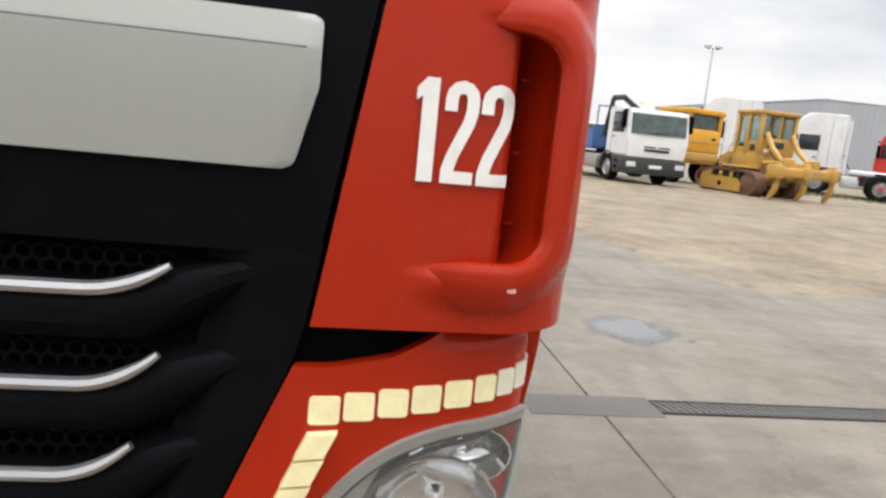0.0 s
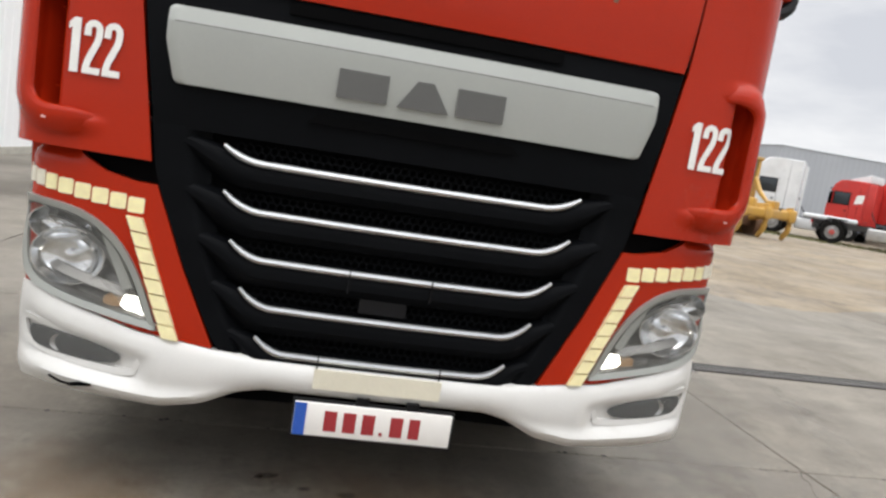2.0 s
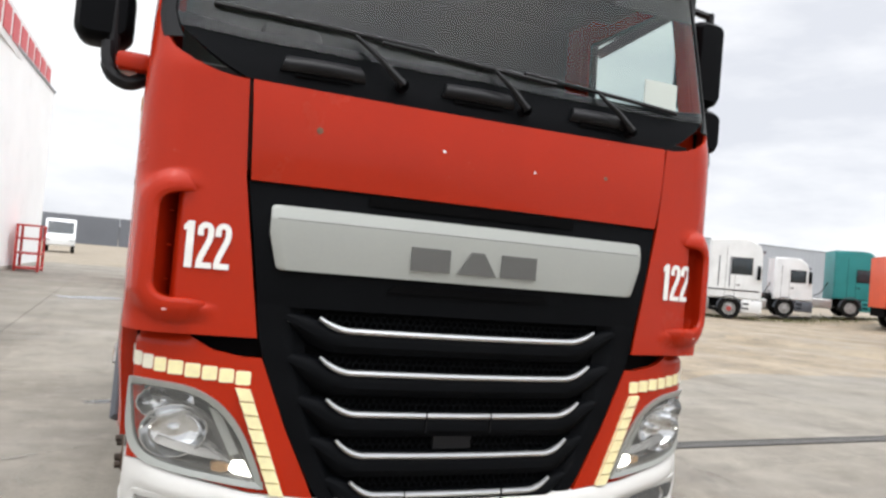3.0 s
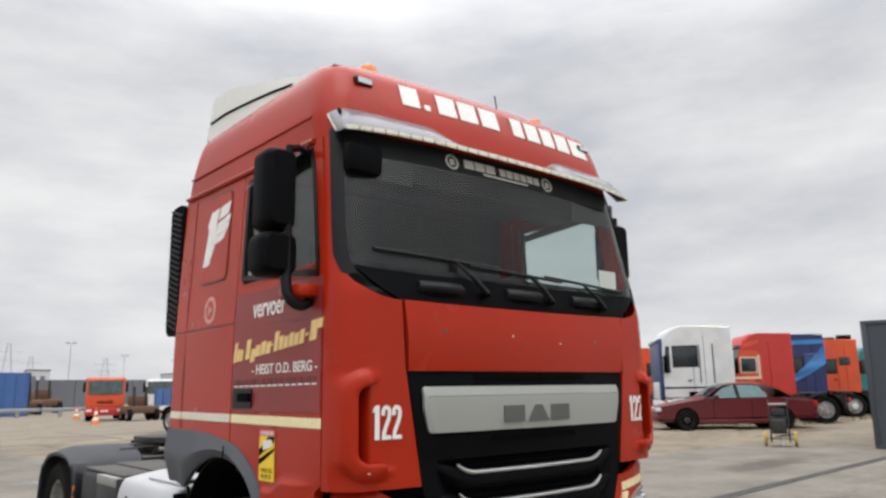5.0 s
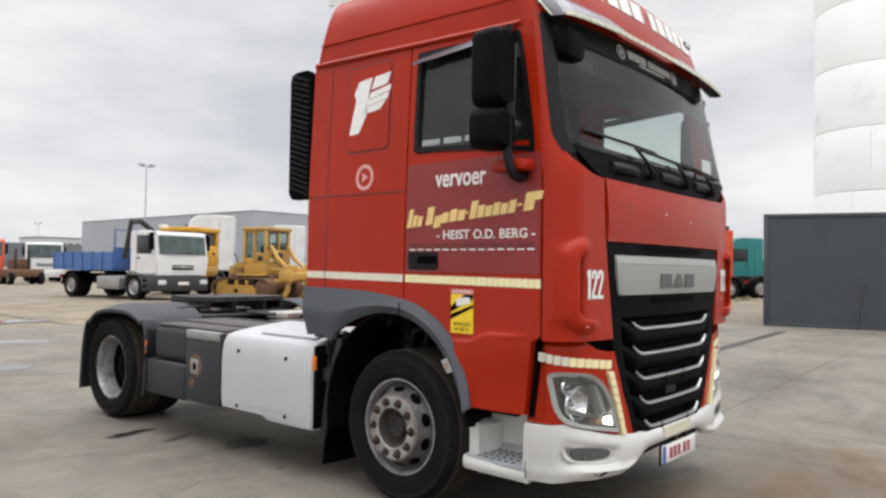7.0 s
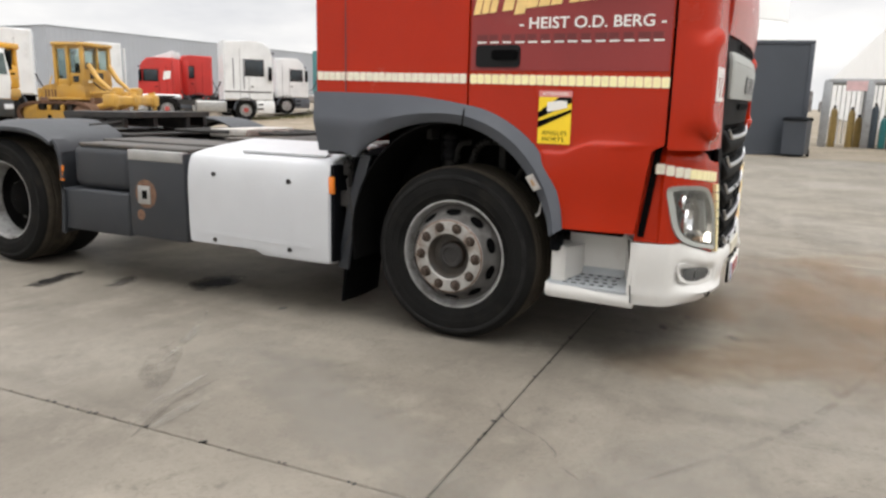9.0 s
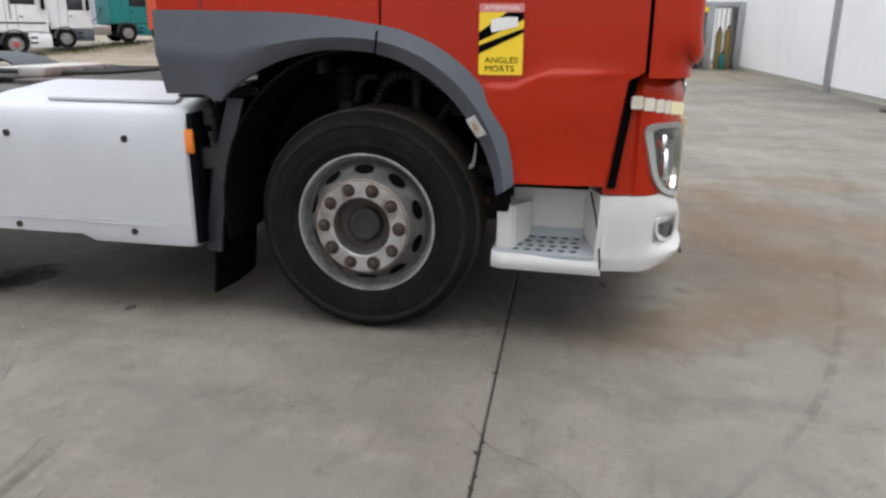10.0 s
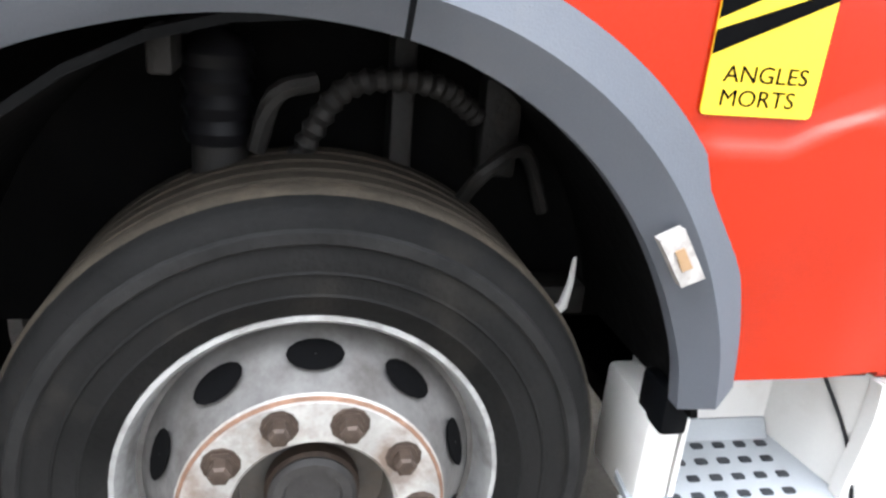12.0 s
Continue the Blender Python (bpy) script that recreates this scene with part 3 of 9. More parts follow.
# ---- stains and puddles on the concrete ----
def blot(name, cx, cy, rx, ry, turn, col, rough, strength, seed, z=0.002, spec=0.5):
    """A thin uneven film with a ragged edge; each lies a hair above the one before."""
    z = 0.0018 + 0.00025 * seed
    m = bpy.data.materials.new(name + "_film")
    m.use_nodes = True
    n, l = m.node_tree.nodes, m.node_tree.links
    b = n["Principled BSDF"]
    b.inputs["Base Color"].default_value, b.inputs["Roughness"].default_value = (*col, 1), rough
    b.inputs["Specular IOR Level"].default_value = spec
    tc, tn, ln = n.new("ShaderNodeTexCoord"), n.new("ShaderNodeTexNoise"), n.new("ShaderNodeVectorMath")
    ln.operation = "LENGTH"
    mp = n.new("ShaderNodeMapping")
    mp.inputs["Scale"].default_value = (1 / rx, 1 / ry, 0)
    l.new(tc.outputs["Object"], mp.inputs["Vector"])
    l.new(mp.outputs["Vector"], ln.inputs[0])
    tn.inputs["Scale"].default_value, tn.inputs["Detail"].default_value, tn.inputs["Roughness"].default_value = (3.6 if rough < 0.5 else 5.5) / max(rx, ry), 10.0, 0.72
    off = n.new("ShaderNodeVectorMath")
    off.inputs[1].default_value = (seed * 7.1, seed * 3.3, seed)
    l.new(tc.outputs["Object"], off.inputs[0])
    l.new(off.outputs["Vector"], tn.inputs["Vector"])
    add = n.new("ShaderNodeMath")
    add.operation = "MULTIPLY_ADD"
    add.inputs[1].default_value = 1.6
    l.new(tn.outputs["Fac"], add.inputs[0])
    l.new(ln.outputs["Value"], add.inputs[2])
    mr = n.new("ShaderNodeMapRange")
    mr.inputs["From Min"].default_value, mr.inputs["From Max"].default_value = (1.45, 1.15) if rough < 0.5 else (1.60, 1.08)
    mr.inputs["To Max"].default_value = strength
    l.new(add.outputs[0], mr.inputs["Value"])
    l.new(mr.outputs["Result"], b.inputs["Alpha"])
    bm = bm_new()
    c = bm.verts.new((0, 0, 0))
    rim = [bm.verts.new((1.1 * rx * math.cos(radians(15 * k)), 1.1 * ry * math.sin(radians(15 * k)), 0)) for k in range(24)]
    for k in range(24):
        bm.faces.new((c, rim[k], rim[(k + 1) % 24]))
    ob = part(name, bm, m, ground, smooth=0)
    ob.matrix_basis = pose(cx, cy, z, 0, 0, turn)
    return ob


WET = (0.035, 0.033, 0.032)
blot("oil_stain", -1.35, 4.22, 0.42, 0.13, 12, WET, 0.25, 0.92, 1)
blot("oil_stain", -0.85, 3.22, 0.34, 0.22, 0, (0.012, 0.011, 0.011), 0.3, 0.97, 2)
blot("oil_stain", -1.15, 3.78, 0.3, 0.12, 20, WET, 0.4, 0.5, 3)
blot("oil_stain", -1.12, 2.42, 0.06, 0.04, 0, WET, 0.4, 0.8, 4)
RUSTY = (0.25, 0.135, 0.048)
blot("rust_stain", 0.7, -0.75, 2.4, 1.4, 15, (0.205, 0.128, 0.066), 0.7, 0.26, 5)
for k, (x, y, r) in enumerate(((0.95, -0.45, 0.30), (1.6, -0.9, 0.35), (0.35, -0.85, 0.28), (-0.5, -0.45, 0.40), (2.2, -0.6, 0.34), (1.1, -1.5, 0.30), (-0.1, -1.45, 0.26), (2.7, -1.5, 0.40), (-0.9, 0.0, 0.30), (0.2, 0.1, 0.35))):
    blot("rust_stain", x, y, r * 2.2, r * 1.3, 37 * k, RUSTY, 0.7, 0.20, 28 + k)
blot("oil_spot", -0.32, 0.26, 0.070, 0.030, 20, (0.03, 0.026, 0.022), 0.4, 0.85, 23)
blot("oil_spot", -0.03, 0.16, 0.050, 0.035, 0, (0.03, 0.026, 0.022), 0.4, 0.85, 24)
blot("oil_spot", -0.33, -0.13, 0.080, 0.035, 40, (0.03, 0.026, 0.022), 0.4, 0.85, 25)
blot("oil_spot", -0.18, 0.18, 0.035, 0.020, 0, (0.03, 0.026, 0.022), 0.4, 0.85, 26)
blot("puddle", 2.92, 4.22, 0.62, 0.62, -30, (0.13, 0.135, 0.14), 0.04, 0.97, 9, 0.003)
blot("puddle", 2.62, 8.4, 0.5, 0.9, 0, (0.10, 0.105, 0.11), 0.06, 0.9, 10, 0.003)
blot("puddle", 0.75, 12.6, 1.5, 0.55, -30, (0.11, 0.115, 0.12), 0.06, 0.95, 11, 0.003)
blot("puddle", -0.6, 9.1, 0.55, 0.5, 0, (0.11, 0.115, 0.12), 0.06, 0.9, 12, 0.003)
blot("puddle", 2.3, 17.6, 2.2, 0.9, 0, (0.11, 0.115, 0.12), 0.06, 0.95, 13, 0.003)
blot("puddle", -2.4, 15.5, 1.4, 0.7, 20, (0.11, 0.115, 0.12), 0.06, 0.9, 14, 0.003)
blot("pale_scuff", -2.2, 1.3, 1.5, 0.35, 62, (0.235, 0.222, 0.195), 0.8, 0.30, 15)
blot("pale_scuff", -2.6, 0.1, 1.7, 0.45, -20, (0.235, 0.222, 0.195), 0.8, 0.26, 16, 0.0025)
blot("pale_scuff", 1.9, 1.3, 1.6, 0.5, 60, (0.235, 0.222, 0.195), 0.8, 0.25, 18)
blot("dark_stain", -3.6, 8.0, 2.8, 1.4, 60, (0.085, 0.073, 0.060), 0.8, 0.28, 19)
blot("dark_stain", 6.0, 1.2, 3.2, 0.9, 10, (0.095, 0.082, 0.068), 0.8, 0.25, 20)
blot("dark_stain", 12.0, 4.6, 3.0, 0.8, 4, (0.085, 0.072, 0.058), 0.8, 0.35, 21)


def streak(pts, width, col, strength, seed):
    """A faint scuff or tyre mark along a curve."""
    m = bpy.data.materials.new("scuff_film")
    m.use_nodes = True
    n, l = m.node_tree.nodes, m.node_tree.links
    b = n["Principled BSDF"]
    b.inputs["Base Color"].default_value, b.inputs["Roughness"].default_value = (*col, 1), 0.8
    geo, tn, mr = n.new("ShaderNodeNewGeometry"), n.new("ShaderNodeTexNoise"), n.new("ShaderNodeMapRange")
    tn.inputs["Scale"].default_value, tn.inputs["Detail"].default_value, tn.inputs["Roughness"].default_value = 9.0, 6.0, 0.7
    mr.inputs["From Min"].default_value, mr.inputs["From Max"].default_value, mr.inputs["To Max"].default_value = 0.40, 0.62, strength
    l.new(geo.outputs["Position"], tn.inputs["Vector"])
    l.new(tn.outputs["Fac"], mr.inputs["Value"])
    l.new(mr.outputs["Result"], b.inputs["Alpha"])
    line = smoothline([(x, y) for x, y in pts], 8)
    bm = bm_new()
    rows = []
    for i, q in enumerate(line):
        t = (line[min(i + 1, len(line) - 1)] - line[max(i - 1, 0)]).normalized()
        k = Vector((-t.y, t.x)) * (width / 2) * min(1, 0.2 + i / 6, 0.2 + (len(line) - 1 - i) / 6)
        rows.append([bm.verts.new((q.x + k.x, q.y + k.y, 0)), bm.verts.new((q.x - k.x, q.y - k.y, 0))])
    for a, c in zip(rows, rows[1:]):
        bm.faces.new((a[0], a[1], c[1], c[0]))
    ob = part("scuff_mark", bm, m, ground, smooth=0)
    ob.location.z = 0.009 + 0.0002 * seed
    return ob


PALE, DUSK = (0.25, 0.238, 0.21), (0.070, 0.060, 0.050)
streak([(1.19, -1.23), (-0.29, -0.87), (-1.08, -0.62), (-1.62, -0.37), (-2.27, 0.06)], 0.035, DUSK, 0.16, 1)
streak([(-2.18, 2.02), (-2.44, 1.99), (-2.74, 1.88)], 0.05, PALE, 0.38, 2)
streak([(-2.20, 1.93), (-2.50, 1.91), (-2.80, 1.80)], 0.03, DUSK, 0.4, 3)
streak([(-2.41, 1.82), (-2.55, 1.82), (-2.72, 1.79)], 0.05, PALE, 0.38, 4)
streak([(-1.87, 2.51), (-2.2, 2.3), (-2.47, 2.05)], 0.16, DUSK, 0.28, 5)
streak([(-2.22, 2.3), (-1.84, 2.48), (-1.33, 2.80)], 0.04, PALE, 0.34, 6)
streak([(-3.2, 0.9), (-2.6, -0.1), (-1.7, -0.9), (-0.4, -1.5)], 0.18, DUSK, 0.10, 7)
streak([(2.2, 1.5), (3.4, 2.0), (5.2, 2.2)], 0.22, DUSK, 0.10, 8)
streak([(1.6, -0.4), (2.6, 1.0), (3.0, 2.3)], 0.22, PALE, 0.14, 9)
streak([(-0.6, -2.2), (1.4, -1.7), (3.6, -1.9)], 0.25, DUSK, 0.10, 10)
streak([(3.0, -0.6), (6.0, 0.4), (10.0, 0.9)], 0.30, DUSK, 0.10, 11)
streak([(2.5, 0.3), (5.5, 1.2), (9.5, 2.0)], 0.28, PALE, 0.14, 12)
# fine cracks in the concrete
rng = random.Random(4)
for k, (x, y, a, n) in enumerate(((-2.3, 0.2, 70, 9), (-3.4, 2.4, 20, 8), (-1.0, -1.7, 10, 10), (2.0, 0.2, 50, 9), (3.2, 3.4, -20, 10), (4.6, 1.0, 15, 12), (0.9, -1.9, 80, 7))):
    line, p, d = [], Vector((x, y)), radians(a)
    for _ in range(n):
        line.append(tuple(p))
        d += rng.uniform(-0.5, 0.5)
        p = p + Vector((math.cos(d), math.sin(d))) * rng.uniform(0.06, 0.14)
    streak(line, 0.006, (0.06, 0.055, 0.05), 0.6, 13 + k)


# ---- the red tractor unit ----
RC, XTOP = 0.16, 1.195


def half_width(z):
    return float(np.interp(z, [0.3, 0.6, 1.3, 1.9, 2.8, 2.97, 3.20, 3.28, 3.33, 3.37], [1.17, 1.19, 1.195, 1.193, 1.155, 1.143, 1.110, 1.085, 1.04, 0.99]))


def lean(z):
    return float(np.interp(z, [0, 2.0, 2.82, 3.08, 3.23, 3.28, 3.32, 3.37], [0, 0, 0.17, 0.238, 0.288, 0.315, 0.365, 0.46]))


def skin(s, z, off=0.0):
    """The cab's outer surface: s runs along its plan from the middle of the front round the corner to the side."""
    sg, a, w = (1 if s >= 0 else -1), abs(s), half_width(z)
    xc = w - RC
    if a <= xc:
        x, y, nx, ny = a, 0.022 - 0.05 * (1 - (a / xc) ** 2), 0.0, -1.0
    elif a <= xc + RC * math.pi / 2:
        th = (a - xc) / RC
        x, y, nx, ny = xc + RC * math.sin(th), 0.022 + RC - RC * math.cos(th), math.sin(th), -math.cos(th)
    else:
        x, y, nx, ny = w, 0.022 + RC + (a - xc - RC * math.pi / 2), 1.0, 0.0
    return (sg * (x + nx * off), y + lean(z) + ny * off, z)


def low_skin(s, z, off=0.0):
    """The lower front, a little narrower than the cab above."""
    x, y, z = skin(s, z, off - 0.034 * S01((abs(s) - 0.93) / 0.2) - 0.012 * S01((abs(s) - 1.20) / 0.06))
    return (x, y + 0.020 * S01((abs(s) - 0.70) / 0.35), z)


def flank(sg):
    """Places side panels: along y and z on one side of the cab."""
    return lambda y, z, d=0.0: (sg * (half_width(z) + d), y, z)


def stroke(pts, w, place, d0, d1):
    """A flat band of even width along a line of plan points."""
    P = [Vector(q) for q in pts]
    left, right = [], []
    for i, q in enumerate(P):
        t = (P[min(i + 1, len(P) - 1)] - P[max(i - 1, 0)]).normalized()
        n = Vector((-t.y, t.x)) * (w / 2)
        left.append(q + n)
        right.append(q - n)
    bm = bm_new()
    rows = [[bm.verts.new(place(q.x, q.y, d)) for q in line] for line, d in ((left, d1), (right, d1), (left, d0), (right, d0))]
    for i in range(len(P) - 1):
        for a, b in ((0, 1), (1, 3), (3, 2), (2, 0)):
            bm.faces.new((rows[a][i], rows[a][i + 1], rows[b][i + 1], rows[b][i]))
    for i in (0, -1):
        bm.faces.new((rows[0][i], rows[1][i], rows[3][i], rows[2][i]))
    return bm


def fan2(outline, centre, d_mid, d_rim, place, rows=5):
    """A dished surface from a middle point out to an outline."""
    n = len(outline)
    return sheet(lambda u, v, o: place(*(lambda e: (centre[0] + (e[0] - centre[0]) * v, centre[1] + (e[1] - centre[1]) * v))(outline[int(round(u * n)) % n]), d_mid + (d_rim - d_mid) * v ** 2 + o), n, rows)


truck = thing("tractor_unit", "red two-axle tractor unit with white bumper and black slatted grille", "truck")

# hood, corner panels, lamp panels
HOOD_Z0, HOOD_Z1 = 1.645, 1.985
part("hood", sheet(lambda u, v, o: skin((2 * u - 1) * (0.832 + 0.022 * v), HOOD_Z0 + (HOOD_Z1 - HOOD_Z0) * v - 0.012 * (1 - (2 * u - 1) ** 2) * v, 0.006 + 0.012 * math.sin(math.pi * v) + o), 24, 6, 0.025), RED, truck)
for sx, sz, r in ((-0.62, 1.84, 0.012), (0.55, 1.82, 0.009), (-0.16, 1.83, 0.006), (0.22, 1.80, 0.005)):
    x, y, z = skin(sx, sz, 0.016)
    part("stone_chip", lathe(bm_new(), [(r, 0.004), (r, -0.003), (r * 0.6, -0.004), (0.001, -0.004)], (x, y, z), "y", 9), RUST if r > 0.008 else DECAL, truck)


def corner_inner(z):
    return lerp_line([(1.0, 0.745), (1.11, 0.765), (1.65, 0.848), (2.0, 0.868), (2.2, 1.02), (2.4, 1.10)], z)


S_END = 1.035 + RC * math.pi / 2 - 0.005
for sg in (-1, 1):
    def top_of(s):
        return lerp_line([(0.85, 1.985), (0.95, 1.997), (1.04, 2.020), (1.11, 2.060), (1.165, 2.125), (1.20, 2.22), (1.3, 2.30)], s)

    def warp(t, knots):
        return float(np.interp(t, [k[0] for k in knots], [k[1] for k in knots]))

    def relief(s, z):
        """The pocket beside the air guide: an open-ended hollow with a rolled rim round three sides."""
        hw, hh, r = 0.220, 0.195, 0.075
        qx, qz = s - 0.905 - hw + r, abs(z - 1.405) - hh + r
        d = math.hypot(max(qx, 0), max(qz, 0)) + min(max(qx, qz), 0) - r
        grow = S01((s - (0.885 if z < 1.4 else 0.965)) / 0.17)
        floor_ = -0.16 * S01((s - 1.034) / 0.082)
        edge = S01((d + 0.010) / 0.020)
        ends = S01((abs(z - 1.405) - 0.15) / 0.09)
        rim = 0.034 * grow * (1 - S01((d - 0.012) / 0.055) * (ends + (1 - ends) * S01((s - 1.10) / 0.17)))
        return floor_ * (1 - edge) + rim * edge

    def corner(u, v, o, sg=sg):
        s = warp(u, [(0, 0.80), (0.45, 1.03), (0.60, 1.085), (0.80, 1.125), (1, S_END)])
        z = warp(v, [(0, 1.112 + 0.004 * u), (0.22, 1.225), (0.34, 1.29), (0.55, 1.52), (0.68, 1.59), (0.86, 1.69), (1, top_of(s))])
        s_in = corner_inner(z)
        if s < 1.03:
            s = s_in + (1.03 - s_in) * (s - 0.80) / 0.23
        return skin(sg * s, z, 0.004 + o + relief(s, z))
    cp = part("corner_panel", sheet(corner, 60, 90, 0.012), RED, truck)

    # rolled lip of the air guide, standing over the hollow
    def guide_line(t):
        hw, hh, r = 0.220, 0.195, 0.075
        runs = (hw - r, r * math.pi / 2, 2 * (hh - r), r * math.pi / 2, hw - r)
        a = t * sum(runs)
        k = 0
        while k < 4 and a > runs[k]:
            a -= runs[k]
            k += 1
        cx = 0.905 + hw - r
        if k == 0:
            return 0.905 + a, 1.405 - hh, 0.0, -1.0
        if k == 4:
            return cx - a, 1.405 + hh, 0.0, 1.0
        if k == 2:
            return 0.905 + hw, 1.405 - hh + r + a, 1.0, 0.0
        ang = a / r - math.pi / 2 if k == 1 else a / r
        return cx + r * math.cos(ang), (1.405 - hh + r if k == 1 else 1.405 + hh - r) + r * math.sin(ang), math.cos(ang), math.sin(ang)
    section = [(0.052, 0.020), (0.030, 0.033), (0.010, 0.040), (-0.010, 0.041), (-0.021, 0.036), (-0.024, 0.028), (-0.018, 0.018), (0.004, -0.020), (0.010, -0.050)]

    def lip(u, v, o, sg=sg):
        a, z, ns, nz = guide_line(u)
        i = v * (len(section) - 1)
        k = min(int(i), len(section) - 2)
        d = section[k][0] + (section[k + 1][0] - section[k][0]) * (i - k)
        h_ = section[k][1] + (section[k + 1][1] - section[k][1]) * (i - k)
        g = S01((a - (0.90 if nz < 0 else 0.965 if nz > 0 else 0.80)) / 0.11)
        return skin(sg * (a + ns * d * (0.3 + 0.7 * g)), z + nz * d * (0.3 + 0.7 * g), 0.002 + (h_ if h_ > 0 else h_ * g) * (0.25 + 0.75 * g) - 0.022 * (1 - g))
    part("air_guide_lip", sheet(lip, 72, 24), RED, cp)
    for zc in (1.29, 1.405, 1.52):
        part("duct_rib", sheet(lambda u, v, o, sg=sg, zc=zc: skin(sg * (1.078 + 0.020 * u), zc + o, -0.085 + 0.035 * v), 3, 2, 0.004), RED, cp)
    for zc, sc in ((1.232, 1.035), (1.222, 1.062), (1.330, 1.118)):
        part("paint_chip", sheet(lambda u, v, o, sg=sg, zc=zc, sc=sc: skin(sg * (sc + 0.012 * (u - 0.5)), zc - 0.028 + 0.007 * (v - 0.5), 0.0405 + o), 2, 2, 0.001), FADED, cp)

    # seam pieces: lamp panel below, black gap between
    def low_in(z):
        return lerp_line([(0.56, 0.525), (0.60, 0.545), (0.80, 0.645), (1.04, 0.742)], z)

    def lamp_panel(u, v, o, sg=sg):
        s_in = low_in(0.565 + 0.475 * v)
        s = s_in + (S_END + 0.046 + 0.066 * (1 - v) - s_in) * u
        zb = lerp_line([(0.5, 0.560), (0.75, 0.590), (1.0, 0.655), (1.1, 0.685), (1.3, 0.675)], s)
        zt = lerp_line([(0.7, 1.042), (0.80, 1.043), (0.90, 1.062), (0.97, 1.100), (1.0, 1.125), (1.3, 1.125)], s)
        z = zb + (zt - zb) * v
        seen.append((s, z))
        return low_skin(sg * s, z, -0.002 - 0.018 * S01((s - 1.262) / 0.03) - 0.03 * S01((z - 1.075) / 0.05) * S01((s - 0.95) / 0.05) + o)

    # headlamp: the panel is open behind its lens
    OUT = closed_smooth([(1.236, 0.940), (1.10, 0.950), (0.955, 0.934), (0.848, 0.872), (0.770, 0.770), (0.706, 0.622), (0.718, 0.603), (0.90, 0.634), (1.03, 0.662), (1.130, 0.694), (1.190, 0.752), (1.224, 0.850)], 4)
    INN = [(a - 0.014 * S01((a - 1.0) / 0.1), b) for a, b in shrink(OUT, 0.021)]
    INW = shrink(INN, 0.005)
    MID = shrink(OUT, 0.001)
    seen = []
    lb = sheet(lamp_panel, 56, 36, 0.03)
    lb.verts.index_update()

    def inside(a, b, poly):
        hit = False
        for (x0, y0), (x1, y1) in zip(poly, poly[1:] + poly[:1]):
            if (y0 > b) != (y1 > b) and a < x0 + (x1 - x0) * (b - y0) / (y1 - y0):
                hit = not hit
        return hit
    gone = [f for f in lb.faces if all(inside(*seen[v.index], MID) for v in f.verts)]
    bmesh.ops.delete(lb, geom=gone, context="FACES")
    lp = part("lamp_panel", lb, RED, truck)
    # black sheet paints the shade in the gap above the lamp panel
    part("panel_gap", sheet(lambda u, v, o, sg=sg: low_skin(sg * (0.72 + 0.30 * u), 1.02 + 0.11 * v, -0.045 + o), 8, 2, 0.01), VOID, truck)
    place = lambda a, b, d, sg=sg: low_skin(sg * a, b, d)
    hl = part("headlamp", fan2(INW, (0.95, 0.79), -0.115, -0.056, place), LAMPB, truck, "clear headlamp with grey bezel and lit daytime light")
    part("bezel", ring(bm_new(), OUT, INN, place, -0.01, 0.012, -0.03, 0.006), SILVER, hl)
    part("lamp_wall", sheet(lambda u, v, o: place(*INW[int(round(u * len(INW))) % len(INW)], 0.003 - 0.059 * v), len(INW), 3), LAMPB, hl)
    side = [q for q in INW if q[0] > 1.09 and q[1] > 0.70]
    side.sort(key=lambda q: q[1])
    part("side_wall", sheet(lambda u, v, o: place(side[int(round(u * (len(side) - 1)))][0] - 0.004 - 0.022 * v, side[int(round(u * (len(side) - 1)))][1], -0.002 - 0.052 * v), len(side) - 1, 3), RED, hl)
    part("inner_frame", ring(bm_new(), shrink(OUT, 0.060), shrink(OUT, 0.085), place, -0.055, -0.038, -0.07, -0.060), LAMPB, hl)
    for sx, sz, r, squash in ((1.035, 0.872, 0.078, 0.72), (1.000, 0.778, 0.092, 0.95)):
        c = low_skin(sg * sx, sz, -0.03)
        nrm = (Vector(low_skin(sg * sx, sz, 0.1)) - Vector(low_skin(sg * sx, sz, 0.0))).normalized()
        nrm = (nrm + Vector((0, -1.2, 0))).normalized()
        b = bm_new()
        lathe(b, [(r * 1.06, -0.012), (r * 1.04, 0.0), (r, 0.0), (r * 0.9, -0.020), (r * 0.7, -0.040), (r * 0.4, -0.052), (r * 0.2, -0.05), (r * 0.18, -0.020), (0.001, -0.016)], (0, 0, 0), "z", 18)
        bmesh.ops.transform(b, matrix=Matrix.Translation(c) @ nrm.to_track_quat("Z", "Y").to_matrix().to_4x4() @ Matrix.Diagonal((1.15, squash, 1, 1)), verts=b.verts)
        part("reflector", b, REFLECTOR, hl, smooth=50)
    part("indicator", prism(bm_new(), rrect(0.815, 0.872, 0.650, 0.680, 0.01), place, -0.06, -0.02), AMBERC, hl)
    part("led", prism(bm_new(), [(0.738, 0.638), (0.800, 0.650), (0.815, 0.664), (0.806, 0.690), (0.768, 0.692)], place, -0.02, -0.004), DRL, hl, "lit white daytime lamp")
    part("chrome_blade", prism(bm_new(), [(0.785, 0.715), (0.815, 0.705), (0.895, 0.865), (0.868, 0.872)], place, -0.05, -0.018), SILVER, hl)
    part("lens", fan2(INN, (0.95, 0.79), 0.012, 0.005, place), LENS, hl).visible_shadow = False

    # reflective tape squares on the lamp panel
    for k in range(10):
        s0 = 0.772 + 0.0545 * k
        z0 = 0.950 + 0.0058 * k
